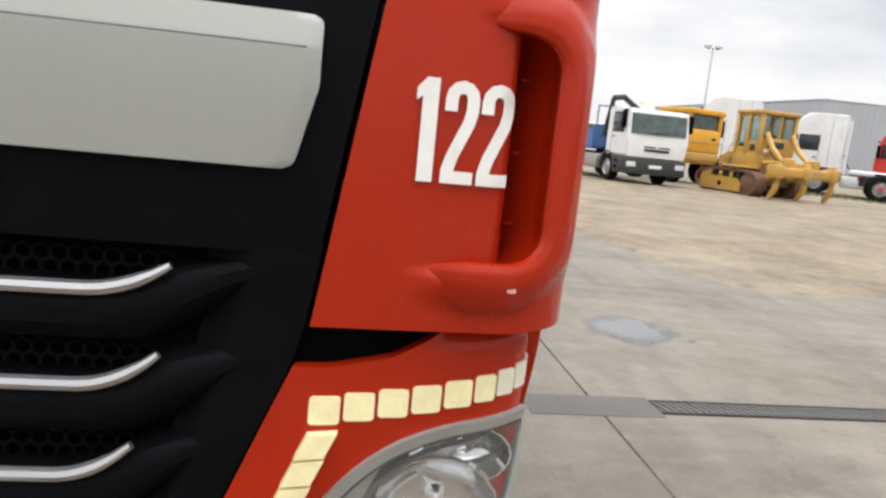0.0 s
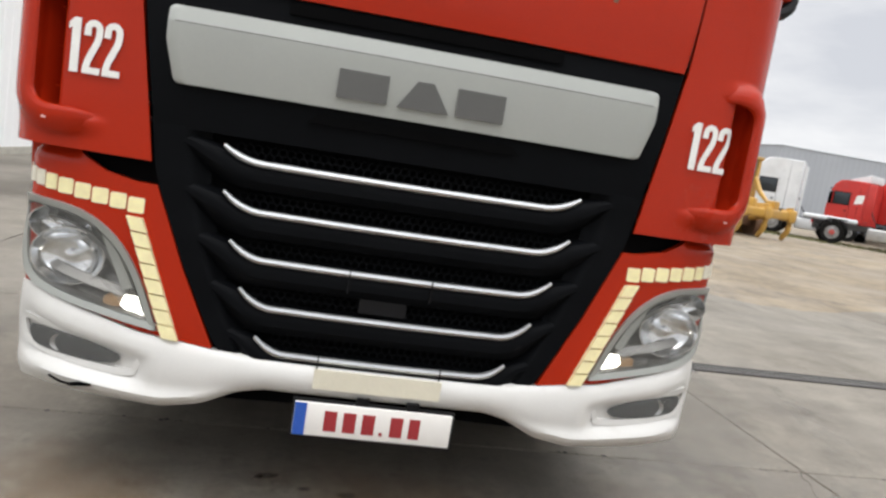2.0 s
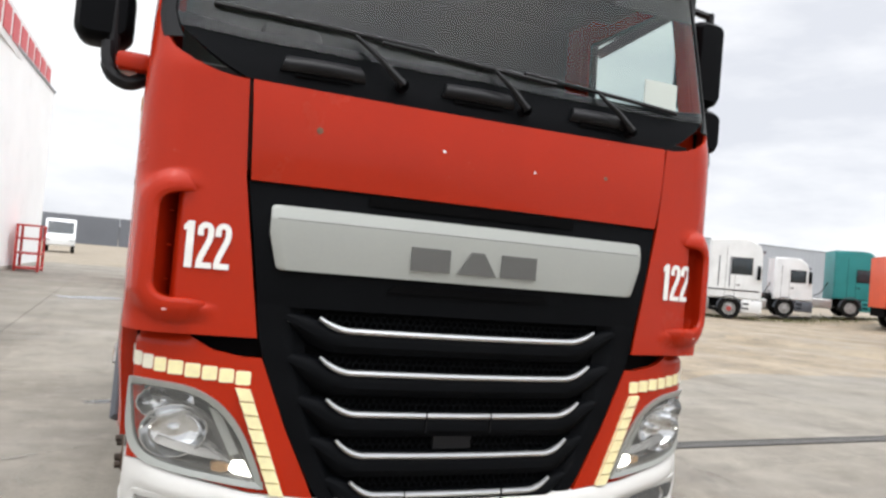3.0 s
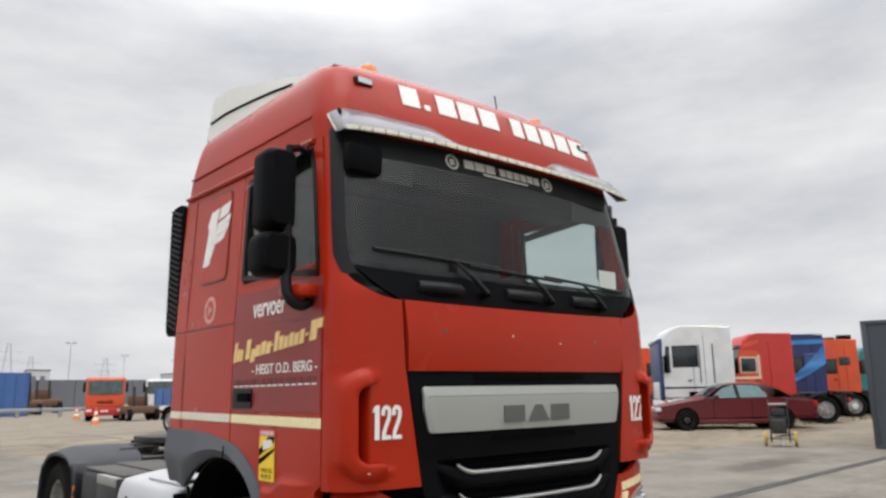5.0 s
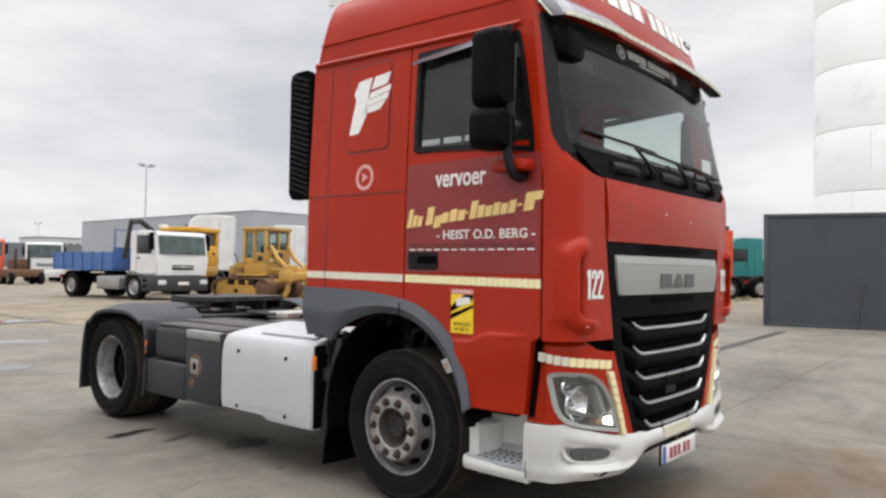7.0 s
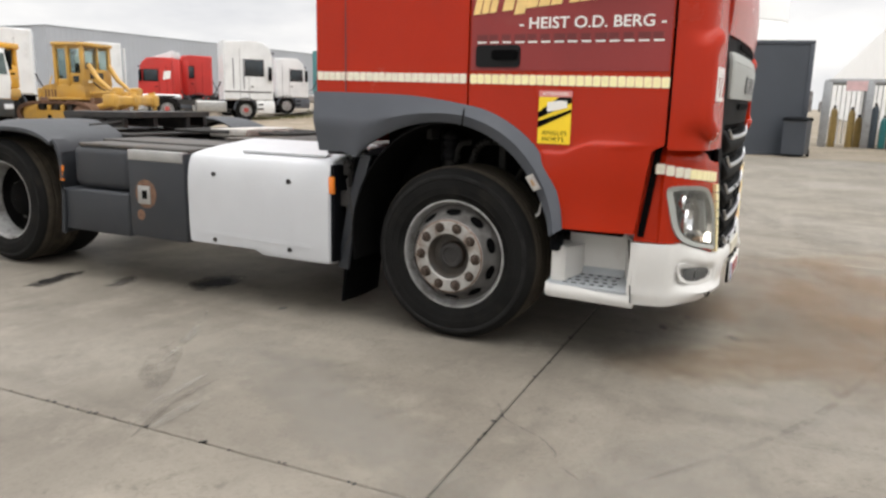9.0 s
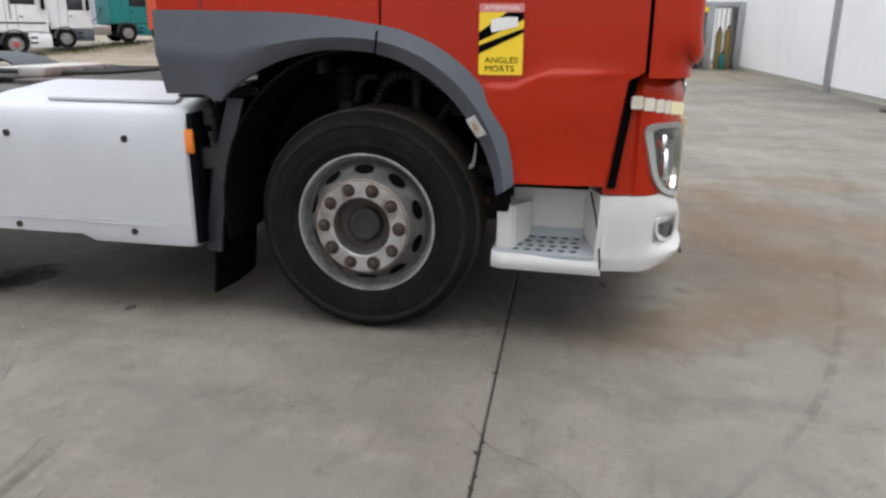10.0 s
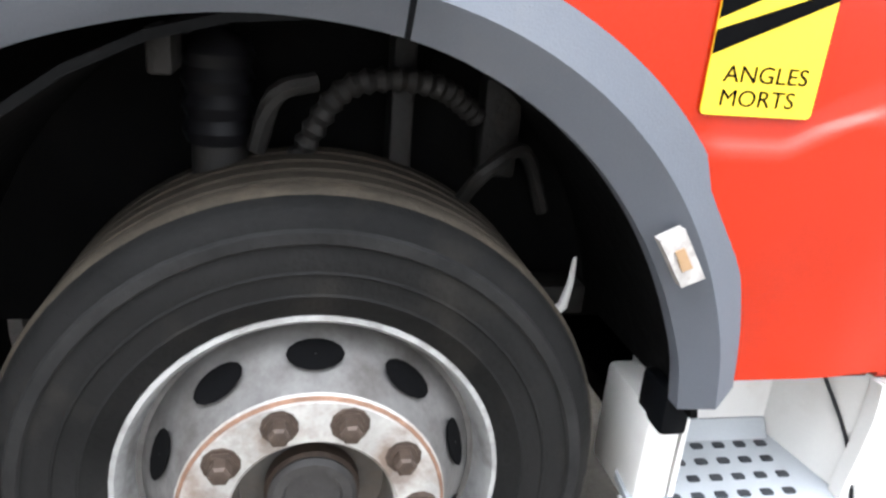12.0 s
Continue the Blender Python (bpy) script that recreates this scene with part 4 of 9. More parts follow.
        part("tape_square", prism(bm_new(), rrect(s0, s0 + 0.049, z0, z0 + 0.047, 0.006, 2), place, -0.003, 0.002), TAPE if k < 6 else TAPEW, lp)
    for k in range(8):
        z0 = 0.896 - 0.0455 * k
        s0 = 0.772 - 0.0178 * k
        sk = 0.018
        part("tape_square", prism(bm_new(), [(s0 - sk, z0), (s0 + 0.048 - sk, z0 + 0.004), (s0 + 0.048, z0 + 0.044), (s0, z0 + 0.041)], place, -0.003, 0.0165), TAPE, lp)

    # fleet number
    x0 = 0.897 if sg > 0 else -1.030
    zn = 1.349 if sg > 0 else 1.334
    on_corner = lambda a, b, d, x0=x0, zn=zn: skin(x0 + a, zn + b, 0.0085 + relief(abs(x0 + a), zn + b) + d)
    two = [(0.009, 0.108), (0.009, 0.126)] + [(0.0255 - 0.0165 * math.cos(radians(a)), 0.127 + 0.0175 * math.sin(radians(a))) for a in (30, 60, 90, 120, 150, 180)] + [(0.042, 0.110), (0.038, 0.092), (0.016, 0.040), (0.0105, 0.018), (0.0105, 0.009)]
    for k in range(2):
        part("fleet_number", stroke(two, 0.019, lambda a, b, d, f=on_corner, k=k: f(a + 0.044 + 0.056 * k, b, d), 0.0, 0.002), DECAL, cp, "white number 122" if k == 0 else "")
        part("fleet_number", prism(bm_new(), [(0.001, 0.0), (0.0135, 0.0), (0.026, 0.0), (0.0385, 0.0), (0.051, 0.0), (0.051, 0.019), (0.0385, 0.019), (0.026, 0.019), (0.0135, 0.019), (0.001, 0.019)], lambda a, b, d, f=on_corner, k=k: f(a + 0.044 + 0.056 * k, b, d), 0.0, 0.0026), DECAL, cp)
    part("fleet_number", prism(bm_new(), [(0.009, 0.0), (0.033, 0.0), (0.033, 0.154), (0.014, 0.154), (0.0, 0.138), (0.0, 0.120), (0.009, 0.126)], on_corner, 0.0, 0.002), DECAL, cp)

# grille
def grille_half(z):
    return lerp_line([(0.55, 0.50), (0.60, 0.535), (0.80, 0.635), (1.04, 0.735), (1.11, 0.755), (1.65, 0.838)], z)


# black backing sheet paints the shade behind the louvres
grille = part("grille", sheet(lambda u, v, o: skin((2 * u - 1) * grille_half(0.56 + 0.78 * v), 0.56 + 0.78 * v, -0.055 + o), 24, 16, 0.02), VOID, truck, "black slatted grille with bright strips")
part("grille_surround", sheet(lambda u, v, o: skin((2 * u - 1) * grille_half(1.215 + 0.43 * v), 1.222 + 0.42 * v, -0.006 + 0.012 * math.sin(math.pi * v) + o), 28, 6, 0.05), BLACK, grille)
# two black strips laid on the surround stand for shaded openings
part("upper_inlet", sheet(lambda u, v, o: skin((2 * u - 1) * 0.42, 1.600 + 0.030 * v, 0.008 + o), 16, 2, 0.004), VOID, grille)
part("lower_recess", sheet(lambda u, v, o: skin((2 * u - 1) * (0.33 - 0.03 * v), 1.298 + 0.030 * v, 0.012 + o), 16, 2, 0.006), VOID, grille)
STRIPS = [(1.150, 1.190, 0.560, 0.450), (1.003, 1.053, 0.547, 0.440), (0.858, 0.908, 0.512, 0.412), (0.712, 0.765, 0.466, 0.372), (0.572, 0.618, 0.402, 0.315)]
for k, (zm, ze, xe, xb) in enumerate(STRIPS):
    def run(x, zm=zm, ze=ze, xe=xe, xb=xb):
        a = abs(x)
        t = max(0.0, (a - xb) / (xe - xb))
        return zm + 0.004 * (x / xe) ** 2 + (ze - zm) * (0.25 * t + 0.75 * t ** 2.2)
    # louvre body: a sculpted bar that narrows to a wedge at each end
    def louvre(u, v, o, run=run, zm=zm, xe=xe):
        g = min(xe + 0.150, grille_half(zm) - 0.02)
        x = (2 * u - 1) * g
        f = S01((abs(x) - xe * 0.92) / (g - xe * 0.92))
        prof = [(-0.088, -0.050), (-0.078, -0.012), (-0.052, 0.006), (-0.020, 0.005), (-0.004, -0.006), (0.010, -0.045)]
        i = v * (len(prof) - 1)
        i0 = min(int(i), len(prof) - 2)
        dz, dy = (prof[i0][n] + (prof[i0 + 1][n] - prof[i0][n]) * (i - i0) for n in (0, 1))
        rise = (run(max(-xe, min(xe, x))) - zm)
        dz = dz * (1 - 0.75 * f) + 0.030 * f
        return skin(x, zm + dz + rise * 0.75 * (v ** 0.5), dy * (1 - 0.3 * f) + 0.004 * (1 - f) - 0.010 * f + o)
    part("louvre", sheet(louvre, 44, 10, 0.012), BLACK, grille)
    xs = [-xe + 2 * xe * i / 48 for i in range(49)]
    part("bright_strip", tube(bm_new(), [skin(x, run(x), 0.006) for x in xs], [0.0115 * (0.55 + 0.45 * min(1, (xe - abs(x)) / 0.05)) for x in xs], 8, 1.0), CHROME, grille)
    # honeycomb behind the slot above the strip
    hb = bm_new()
    cell = 0.0145
    for row in range(2):
        n = int((xe - 0.03) / (cell * 1.74))
        for i in range(-n, n + 1):
            cx = i * cell * 1.74 + (row % 2) * cell * 0.87
            cz = zm + 0.022 + row * cell * 1.5
            o6 = [(cx + cell * 0.98 * math.cos(radians(60 * q + 30)), cz + cell * 0.98 * math.sin(radians(60 * q + 30))) for q in range(6)]
            i6 = [(cx + cell * 0.78 * math.cos(radians(60 * q + 30)), cz + cell * 0.78 * math.sin(radians(60 * q + 30))) for q in range(6)]
            ring(hb, o6, i6, lambda a, b, d: skin(a, b, d), -0.045, -0.032)
    tagged(part("honeycomb", hb, BLACK, grille, smooth=0), kind="stuff")
for sg in (-1, 1):
    X_IN = [(0.55, 0.415), (0.618, 0.445), (0.765, 0.510), (0.908, 0.555), (1.053, 0.590), (1.19, 0.605), (1.26, 0.60)]
    part("side_surround", sheet(lambda u, v, o, sg=sg: (lambda z: (lambda xi, xo: skin(sg * (xi + (xo - xi) * u), z, -0.042 + 0.036 * S01(u / 0.45) + 0.003 * math.sin(z * 43) * (1 - u) + o))(lerp_line(X_IN, z), grille_half(z) + 0.002))(0.552 + 0.690 * v), 10, 40, 0.02), BLACK, grille)
part("centre_block", sheet(lambda u, v, o: skin(-0.02 + (2 * u - 1) * 0.075, 0.735 + 0.10 * v, -0.008 + o), 4, 3, 0.03), BLACKG, grille)
for x, k in ((-0.14, 2), (0.12, 2), (-0.20, 4), (0.19, 4)):
    zm = STRIPS[k][0]
    part("strip_joint", sheet(lambda u, v, o, x=x, zm=zm: skin(x + 0.004 * u, zm - 0.06 + 0.075 * v, 0.019 + o), 1, 1, 0.01), BLACKG, grille)
# silver name plate
def plate_face(u, v, o):
    w = 0.724 + 0.032 * min(1, v * 1.8)
    for q in (v, 1 - v):
        if q < 0.07:
            w -= 0.014 * (1 - math.sqrt(max(0.0, 1 - ((0.07 - q) / 0.07) ** 2)))
    a = 2 * u - 1
    a = math.copysign(1 - (1 - abs(a)) ** 1.6, a)
    face = 0.020 + 0.008 * math.sin(math.pi * min(1, v / 0.78) * 0.5) - 0.011 * max(0, v - 0.79) / 0.21
    return skin(w * a, 1.350 + 0.220 * v, face - 0.006 * S01((abs(a) - 0.97) / 0.03) + o)


plate_bm = sheet(plate_face, 40, 44, 0.016)
plate = part("name_plate", plate_bm, SILVER, grille, "silver plate across the grille")
# dark tube paints the shade along the plate's fold
part("crease_line", tube(bm_new(), [skin(-0.735 + 1.47 * k / 30, 1.350 + 0.220 * 0.79, 0.0272) for k in range(31)], 0.0016, 5), BADGE, plate)
for a0, a1 in ((-0.255, -0.105), (-0.075, 0.085), (0.105, 0.255)):
    pts = [(a0, 1.385), (a1, 1.385), (a1, 1.470), (a0 + 0.0, 1.470)] if a0 != -0.075 else [(a0, 1.385), (a1, 1.385), (a1 - 0.055, 1.470), (a0 + 0.055, 1.470)]
    b = prism(bm_new(), pts, lambda a, b_, d: skin(a, b_, 0.028 + d), 0.0, 0.004)
    part("badge", b, BADGE, plate, "plain dark grey badge block")

# white bumper with fog lamps
def bump_top(s):
    return lerp_line([(0, 0.556), (0.42, 0.556), (0.52, 0.560), (0.75, 0.587), (1.0, 0.650), (1.12, 0.682), (1.35, 0.668)], abs(s))


def bump_low(s):
    return lerp_line([(0, 0.455), (0.36, 0.455), (0.44, 0.435), (0.54, 0.385), (0.66, 0.362), (0.9, 0.372), (1.05, 0.385), (1.35, 0.365)], abs(s))


SB = 1.395
def bumper(u, v, o):
    s = (2 * u - 1) * SB
    z0, z1 = bump_low(s), bump_top(s)
    a = abs(s)
    prof = 0.028 * math.sin(math.pi * min(1, v * 1.0)) ** 0.6
    lip = 0.022 * math.exp(-((v - 0.16) / 0.10) ** 2) * min(1, max(0, (a - 0.45) / 0.2))
    cut = -0.030 * min(1, max(0, (a - 0.70) / 0.06)) * min(1, max(0, (1.16 - a) / 0.06)) * math.exp(-((v - 0.50) / 0.20) ** 4)
    return low_skin(s, z0 + (z1 - z0) * v, 0.002 + (prof + lip) * (1 - 0.75 * S01((a - 0.98) / 0.2)) + cut + o)


bump = part("bumper", sheet(bumper, 96, 16, 0.03), WHITE, truck, "white bumper, scuffed at one corner")
part("lower_lip", sheet(lambda u, v, o: skin((2 * u - 1) * 0.62, 0.405 + 0.07 * v - 0.02 * abs(2 * u - 1), -0.06 + o), 16, 2, 0.03), VOID, truck)
part("cover_flap", sheet(lambda u, v, o: skin(-0.205 + 0.405 * u, 0.487 + 0.063 * v, 0.034 + o), 8, 3, 0.008), CREAM, bump)
for sg in (-1, 1):
    place = lambda a, b, d, sg=sg: low_skin(sg * a, b, d)
    fo = closed_smooth([(0.715, 0.545), (0.735, 0.480), (0.77, 0.448), (0.95, 0.462), (1.09, 0.492), (1.135, 0.525), (1.14, 0.582), (1.05, 0.580), (0.88, 0.560), (0.76, 0.553)], 4)
    part("fog_frame", ring(bm_new(), fo, shrink(fo, 0.02), place, 0.0, 0.014, 0.0, 0.010), WHITE, bump)
    fl = closed_smooth([(0.80, 0.512), (0.82, 0.480), (0.95, 0.482), (1.075, 0.502), (1.085, 0.556), (0.93, 0.546)], 4)
    fg = part("fog_lamp", fan2(fl, (0.955, 0.515), 0.010, 0.012, place), TRIMD, bump, "narrow fog lamp")
    c = low_skin(sg * 0.985, 0.517, 0.012)
    part("reflector", lathe(bm_new(), [(0.027, 0.0), (0.023, 0.002), (0.012, 0.010), (0.001, 0.006)], c, "y", 14), ALU, fg)
    part("lens", fan2(fl, (0.955, 0.515), 0.020, 0.014, place), LENS, fg).visible_shadow = False
part("crack", tube(bm_new(), [skin(s, z, 0.036) for s, z in ((-0.99, 0.428), (-0.955, 0.412), (-0.93, 0.408), (-0.90, 0.416), (-0.865, 0.412), (-0.93, 0.404))], 0.004, 5), VOID, bump)

# number plate: plain bars stand for its characters
np_ = part("number_plate", box(bm_new(), -0.250, 0.252, -0.072, -0.060, 0.338, 0.446, 0.004), PLATEW, truck, "white plate with plain dark red bars")
part("plate_holder", box(bm_new(), -0.258, 0.260, -0.062, -0.048, 0.330, 0.454, 0.004), BLACKG, truck)
part("blue_band", box(bm_new(), -0.249, -0.212, -0.0735, -0.0722, 0.340, 0.444), BLUEF, np_)
for a0, a1 in ((-0.155, -0.115), (-0.095, -0.055), (-0.035, 0.005), (0.022, 0.032), (0.055, 0.095), (0.115, 0.150)):
    part("plain_bar", box(bm_new(), a0, a1, -0.0735, -0.0722, 0.358, 0.424 if a1 - a0 > 0.02 else 0.370), MAROON, np_)
for a0 in (-0.06, 0.10):
    part("plate_bracket", box(bm_new(), a0, a0 + 0.04, -0.066, -0.02, 0.44, 0.47), BLACKG, truck)

# cowl under the windscreen
SC = 1.190


def glass_edge(z):
    return float(np.interp(z, [2.05, 2.12, 2.20, 2.40, 2.88], [1.125, 1.170, 1.196, 1.182, 1.140]))


cowl = part("cowl", sheet(lambda u, v, o: skin((2 * u - 1) * (0.868 + (SC - 0.868) * min(1, v * 1.0) ** 0.8), 1.975 + (0.175 + 0.06 * (2 * u - 1) ** 4) * v + 0.014 * (2 * u - 1) ** 2 * (1 - v), -0.008 + o), 40, 6, 0.03), BLACK, truck)
for cx in (-0.62, -0.03, 0.52):
    b = sheet(lambda u, v, o, cx=cx: skin(cx + (2 * u - 1) * (0.15 - 0.02 * v), 2.035 + 0.055 * v, 0.018 * math.sin(math.pi * v) + 0.012 * math.sin(math.pi * u) + o), 14, 5, 0.02)
    vent = part("cowl_vent", b, BLACKG, cowl)
    part("vent_mouth", sheet(lambda u, v, o, cx=cx: skin(cx + (2 * u - 1) * 0.10, 2.020 + 0.018 * v, 0.004 + o), 8, 1, 0.008), VOID, vent)

# windscreen: glass with a dark rim
Z0W, Z1W = 2.12, 2.875
def screen(u, v, o):
    z0 = Z0W + 0.03 * (2 * u - 1) ** 4
    z = z0 + (Z1W - z0) * v
    return skin((2 * u - 1) * glass_edge(z), z, 0.002 + o)


ws = part("windscreen", sheet(screen, 40, 10), SCREEN, truck, "large tinted windscreen")
ws.visible_shadow = False
for sg in (-1, 1):
    part("rim", sheet(lambda u, v, o, sg=sg: (lambda z: skin(sg * (glass_edge(z) - 0.070 + 0.074 * u), z, 0.006 + o))(2.10 + 0.775 * v), 4, 24, 0.012), BLACKG, ws)
part("top_band", sheet(lambda u, v, o: skin((2 * u - 1) * 1.13, 2.742 + 0.135 * v, -0.004 + o), 30, 3, 0.006), TRIMD, ws, "dark sun strip with plain white marks")
ms = lambda a, b, d: skin(a, b, 0.004 + d)
for cx in (-0.407, 0.378):
    o_ = [(cx + 0.046 * math.cos(radians(q * 18)), 2.806 + 0.046 * math.sin(radians(q * 18))) for q in range(20)]
    i_ = [(cx + 0.034 * math.cos(radians(q * 18)), 2.806 + 0.034 * math.sin(radians(q * 18))) for q in range(20)]
    part("round_mark", ring(bm_new(), o_, i_, ms, 0.0, 0.002), DECAL, ws)
    part("plain_bar", prism(bm_new(), rrect(cx - 0.016, cx + 0.016, 2.787, 2.825, 0.004, 2), ms, 0.0, 0.002), DECAL, ws)
marks = [(-0.318 + 0.083 * k, -0.246 + 0.083 * k, 2.785, 2.838) for k in range(3)] + [(-0.040 + 0.059 * k, 0.008 + 0.059 * k, 2.787, 2.834) for k in range(6)] + [(-0.18, 0.19, 2.763, 2.775)]
for a0, a1, b0, b1 in marks:
    part("plain_bar", prism(bm_new(), [(a0, b0), (a1, b0), (a1, b1), (a0, b1)], ms, 0.0, 0.002), DECAL, ws)

# wipers
for x0, z0, x1, z1, xb0, xb1, zb in ((-0.34, 2.045, -0.52, 2.20, -1.0, -0.22, 2.20), (0.16, 2.035, 0.02, 2.175, -0.42, 0.30, 2.165), (0.66, 2.03, 0.50, 2.16, 0.16, 0.92, 2.155)):
    wip = part("wiper", tube(bm_new(), [skin(x0, z0, 0.03), skin((x0 + x1) / 2, (z0 + z1) / 2, 0.045), skin(x1, z1, 0.03)], [0.016, 0.011, 0.008], 6), BLACKG, truck)
    part("blade", tube(bm_new(), [skin(xb0 + (xb1 - xb0) * t, zb + 0.03 * (1 - t), 0.016) for t in (k / 8 for k in range(9))], 0.009, 6), BLACKG, wip)
    part("pivot", lathe(bm_new(), [(0.022, -0.01), (0.022, 0.03), (0.012, 0.036), (0.001, 0.036)], skin(x0, z0, 0.02), "y", 12), BLACKG, wip)

# inside of the cab
part("cabin_back", box(bm_new(), -1.08, 1.08, 1.28, 1.32, 1.2, 2.95), TRIMG, truck, "grey interior wall with curtain")
part("cabin_floor", box(bm_new(), -0.9, 0.9, 0.25, 2.0, 1.285, 1.32), TRIMD, truck)
part("cabin_roof", box(bm_new(), -1.08, 1.08, 0.34, 2.0, 2.875, 2.905), TRIMG, truck)
part("roof_console", box(bm_new(), -0.95, 0.95, 0.34, 0.64, 2.70, 2.87, 0.05), TRIMD, truck)
part("dashboard", sheet(lambda u, v, o: ((2 * u - 1) * 1.08, 0.14 + 0.55 * v, 2.04 + 0.055 * math.sin(math.pi * v) + (0.05 * math.exp(-((u - 0.74) / 0.12) ** 2) if v > 0.4 else 0) + o), 30, 8, 0.35), TRIMD, truck)
part("paper_sheet", box(bm_new(), 0.80, 0.97, 0.10, 0.104, 2.15, 2.30), PLATEW, ws, "white paper behind the glass")
part("steering_wheel", (lambda b: (lathe(b, [(0.235 + 0.018 * math.cos(radians(a)), 0.018 * math.sin(radians(a))) for a in range(0, 361, 45)], (0, 0, 0), "z", 28), bmesh.ops.transform(b, matrix=pose(0.58, 0.72, 2.16, -35, 0, 0), verts=b.verts), b)[2])(bm_new()), TRIMD, truck)
for cx in (-0.58, 0.58):
    st = part("seat", box(bm_new(), cx - 0.26, cx + 0.26, 0.72, 1.18, 1.45, 1.66, 0.06), TRIMD, truck)
    b = box(bm_new(), cx - 0.25, cx + 0.25, 1.08, 1.22, 1.62, 2.30, 0.05)
    part("backrest", b, TRIMD, st)
    part("headrest", box(bm_new(), cx - 0.15, cx + 0.15, 1.06, 1.19, 2.33, 2.53, 0.045), TRIMD, st)
for cx, zc in ((-0.86, 2.74), (0.90, 2.74)):
    part("sun_blind", box(bm_new(), cx - 0.22, cx + 0.22, 0.20, 0.215, zc - 0.11, zc + 0.06, 0.006), TRIMD, truck)

# roof: red cap with sloped sides, white spoiler, visor, marks and lamps
def roof_top(y):
    return lerp_line([(0.2, 3.300), (0.4, 3.305), (1.0, 3.310), (1.9, 3.315), (2.1, 3.315)], y)


def cap_face(u, v, o):
    a = abs(2 * u - 1) * 1.24
    z0 = 2.880 - 0.045 * S01((a - 1.04) / 0.10)
    z1 = 3.320 - 0.020 * S01((a - 0.85) / 0.35)
    return skin((2 * u - 1) * 1.24, z0 + (z1 - z0) * v, 0.004 + 0.010 * math.sin(math.pi * v) + o)


roof = part("roof_cap", sheet(cap_face, 48, 14, 0.03), RED, truck)
for sg in (-1, 1):
    def roof_side(u, v, o, sg=sg):
        y0 = 0.175 + lean(2.835 + 0.465 * v)
        y = y0 + (2.055 - 0.10 * v - y0) * u
        z1 = roof_top(y) - 0.012 * (1 - S01((y - 0.42) / 0.45))
        z = 2.835 + 0.03 * u + (z1 - 2.835 - 0.03 * u) * v
        w = half_width(min(z, 3.33)) + 0.010 * math.sin(math.pi * v)
        return (sg * (w + o), y, z)
    part("roof_side", sheet(roof_side, 20, 10, 0.03), RED, roof)
    part("drip_rail", tube(bm_new(), [(sg * (half_width(2.83) + 0.010), 0.36 + 1.70 * t, 2.828 + 0.045 * t) for t in (0, 0.25, 0.5, 0.75, 1)], 0.014, 6), RED, roof)
    part("roof_crease", tube(bm_new(), [(sg * (half_width(2.98) + 0.012), 0.40 + 1.62 * t, 2.975 + 0.03 * t) for t in (0, 0.25, 0.5, 0.75, 1)], 0.007, 5), RED, roof)
    x, y, z = skin(sg * 0.915, 3.190, 0.012)
    mk = part("marker_lamp", box(bm_new(), x - 0.055, x + 0.055, y - 0.022, y + 0.02, z - 0.022, z + 0.022, 0.008), BLACKG, roof)
    part("lens", box(bm_new(), x - 0.045, x + 0.045, y - 0.026, y - 0.0215, z - 0.015, z + 0.015), REFLECTOR, mk)
    bc = part("beacon", lathe(bm_new(), [(0.058, 0.0), (0.060, 0.02), (0.056, 0.022), (0.055, 0.06), (0.045, 0.085), (0.025, 0.098), (0.001, 0.10)], (sg * 0.71, 0.53, 3.345), "z", 20), ORANGE, roof, "amber beacon")
    part("beacon_base", lathe(bm_new(), [(0.001, -0.03), (0.066, -0.03), (0.066, 0.0), (0.001, 0.004)], (sg * 0.71, 0.53, 3.345), "z", 20), BLACKG, bc)
part("roof_deck", sheet(lambda u, v, o: ((2 * u - 1) * 1.03 * (1 - 0.04 * v), 0.385 + 1.61 * v, roof_top(0.385 + 1.61 * v) + 0.030 * math.cos((2 * u - 1) * 1.4) - 0.008 + o), 16, 12, 0.03), RED, roof)
part("antenna", tube(bm_new(), [(0.62, 0.75, 3.25), (0.60, 0.80, 3.68)], 0.005, 5), BLACKG, roof)

def spoiler(u, v, o):
    y = 0.44 + 1.58 * v
    x = (2 * u - 1) * (1.050 - 0.09 * (1 - v))
    crown = (1 - abs(2 * u - 1) ** 5)
    z = roof_top(y) + 0.010 + (0.055 + 0.40 * v ** 0.75 - 0.05 * S01((v - 0.85) / 0.15)) * crown ** 0.5
    return (x, y, z + o)


sp = part("roof_spoiler", sheet(spoiler, 24, 16, 0.03), mat("white_fibreglass", (0.66, 0.66, 0.62), 0.45, var=0.06, scale=2, dirt=0.2, dirtcol=(0.45, 0.44, 0.40), dscale=3), truck, "white roof spoiler")
for sg in (-1, 1):
    def spside(u, v, o, sg=sg):
        y = 0.52 + 1.50 * u
        z0 = roof_top(y) - 0.01
        z1 = roof_top(y) + 0.015 + 0.36 * u ** 0.8 - 0.04 * S01((u - 0.85) / 0.15)
        return (sg * (1.050 - 0.09 * (1 - u) - 0.03 * v + o), y, z0 + (z1 - z0) * v)
    part("spoiler_side", sheet(spside, 14, 5, 0.02), sp.data.materials[0], sp)
    part("spoiler_slot", tube(bm_new(), [spside(0.30 + 0.70 * t, 0.62 - 0.20 * t, 0.001) for t in (0, 0.2, 0.4, 0.6, 0.8, 1)], 0.010, 6), VOID, sp)
    part("spoiler_tail", sheet(lambda u, v, o, sg=sg: (sg * (1.040 - 0.035 * v + o), 2.015 + 0.075 * u, roof_top(2.0) + 0.02 + 0.30 * v), 3, 4, 0.02), sp.data.materials[0], sp)

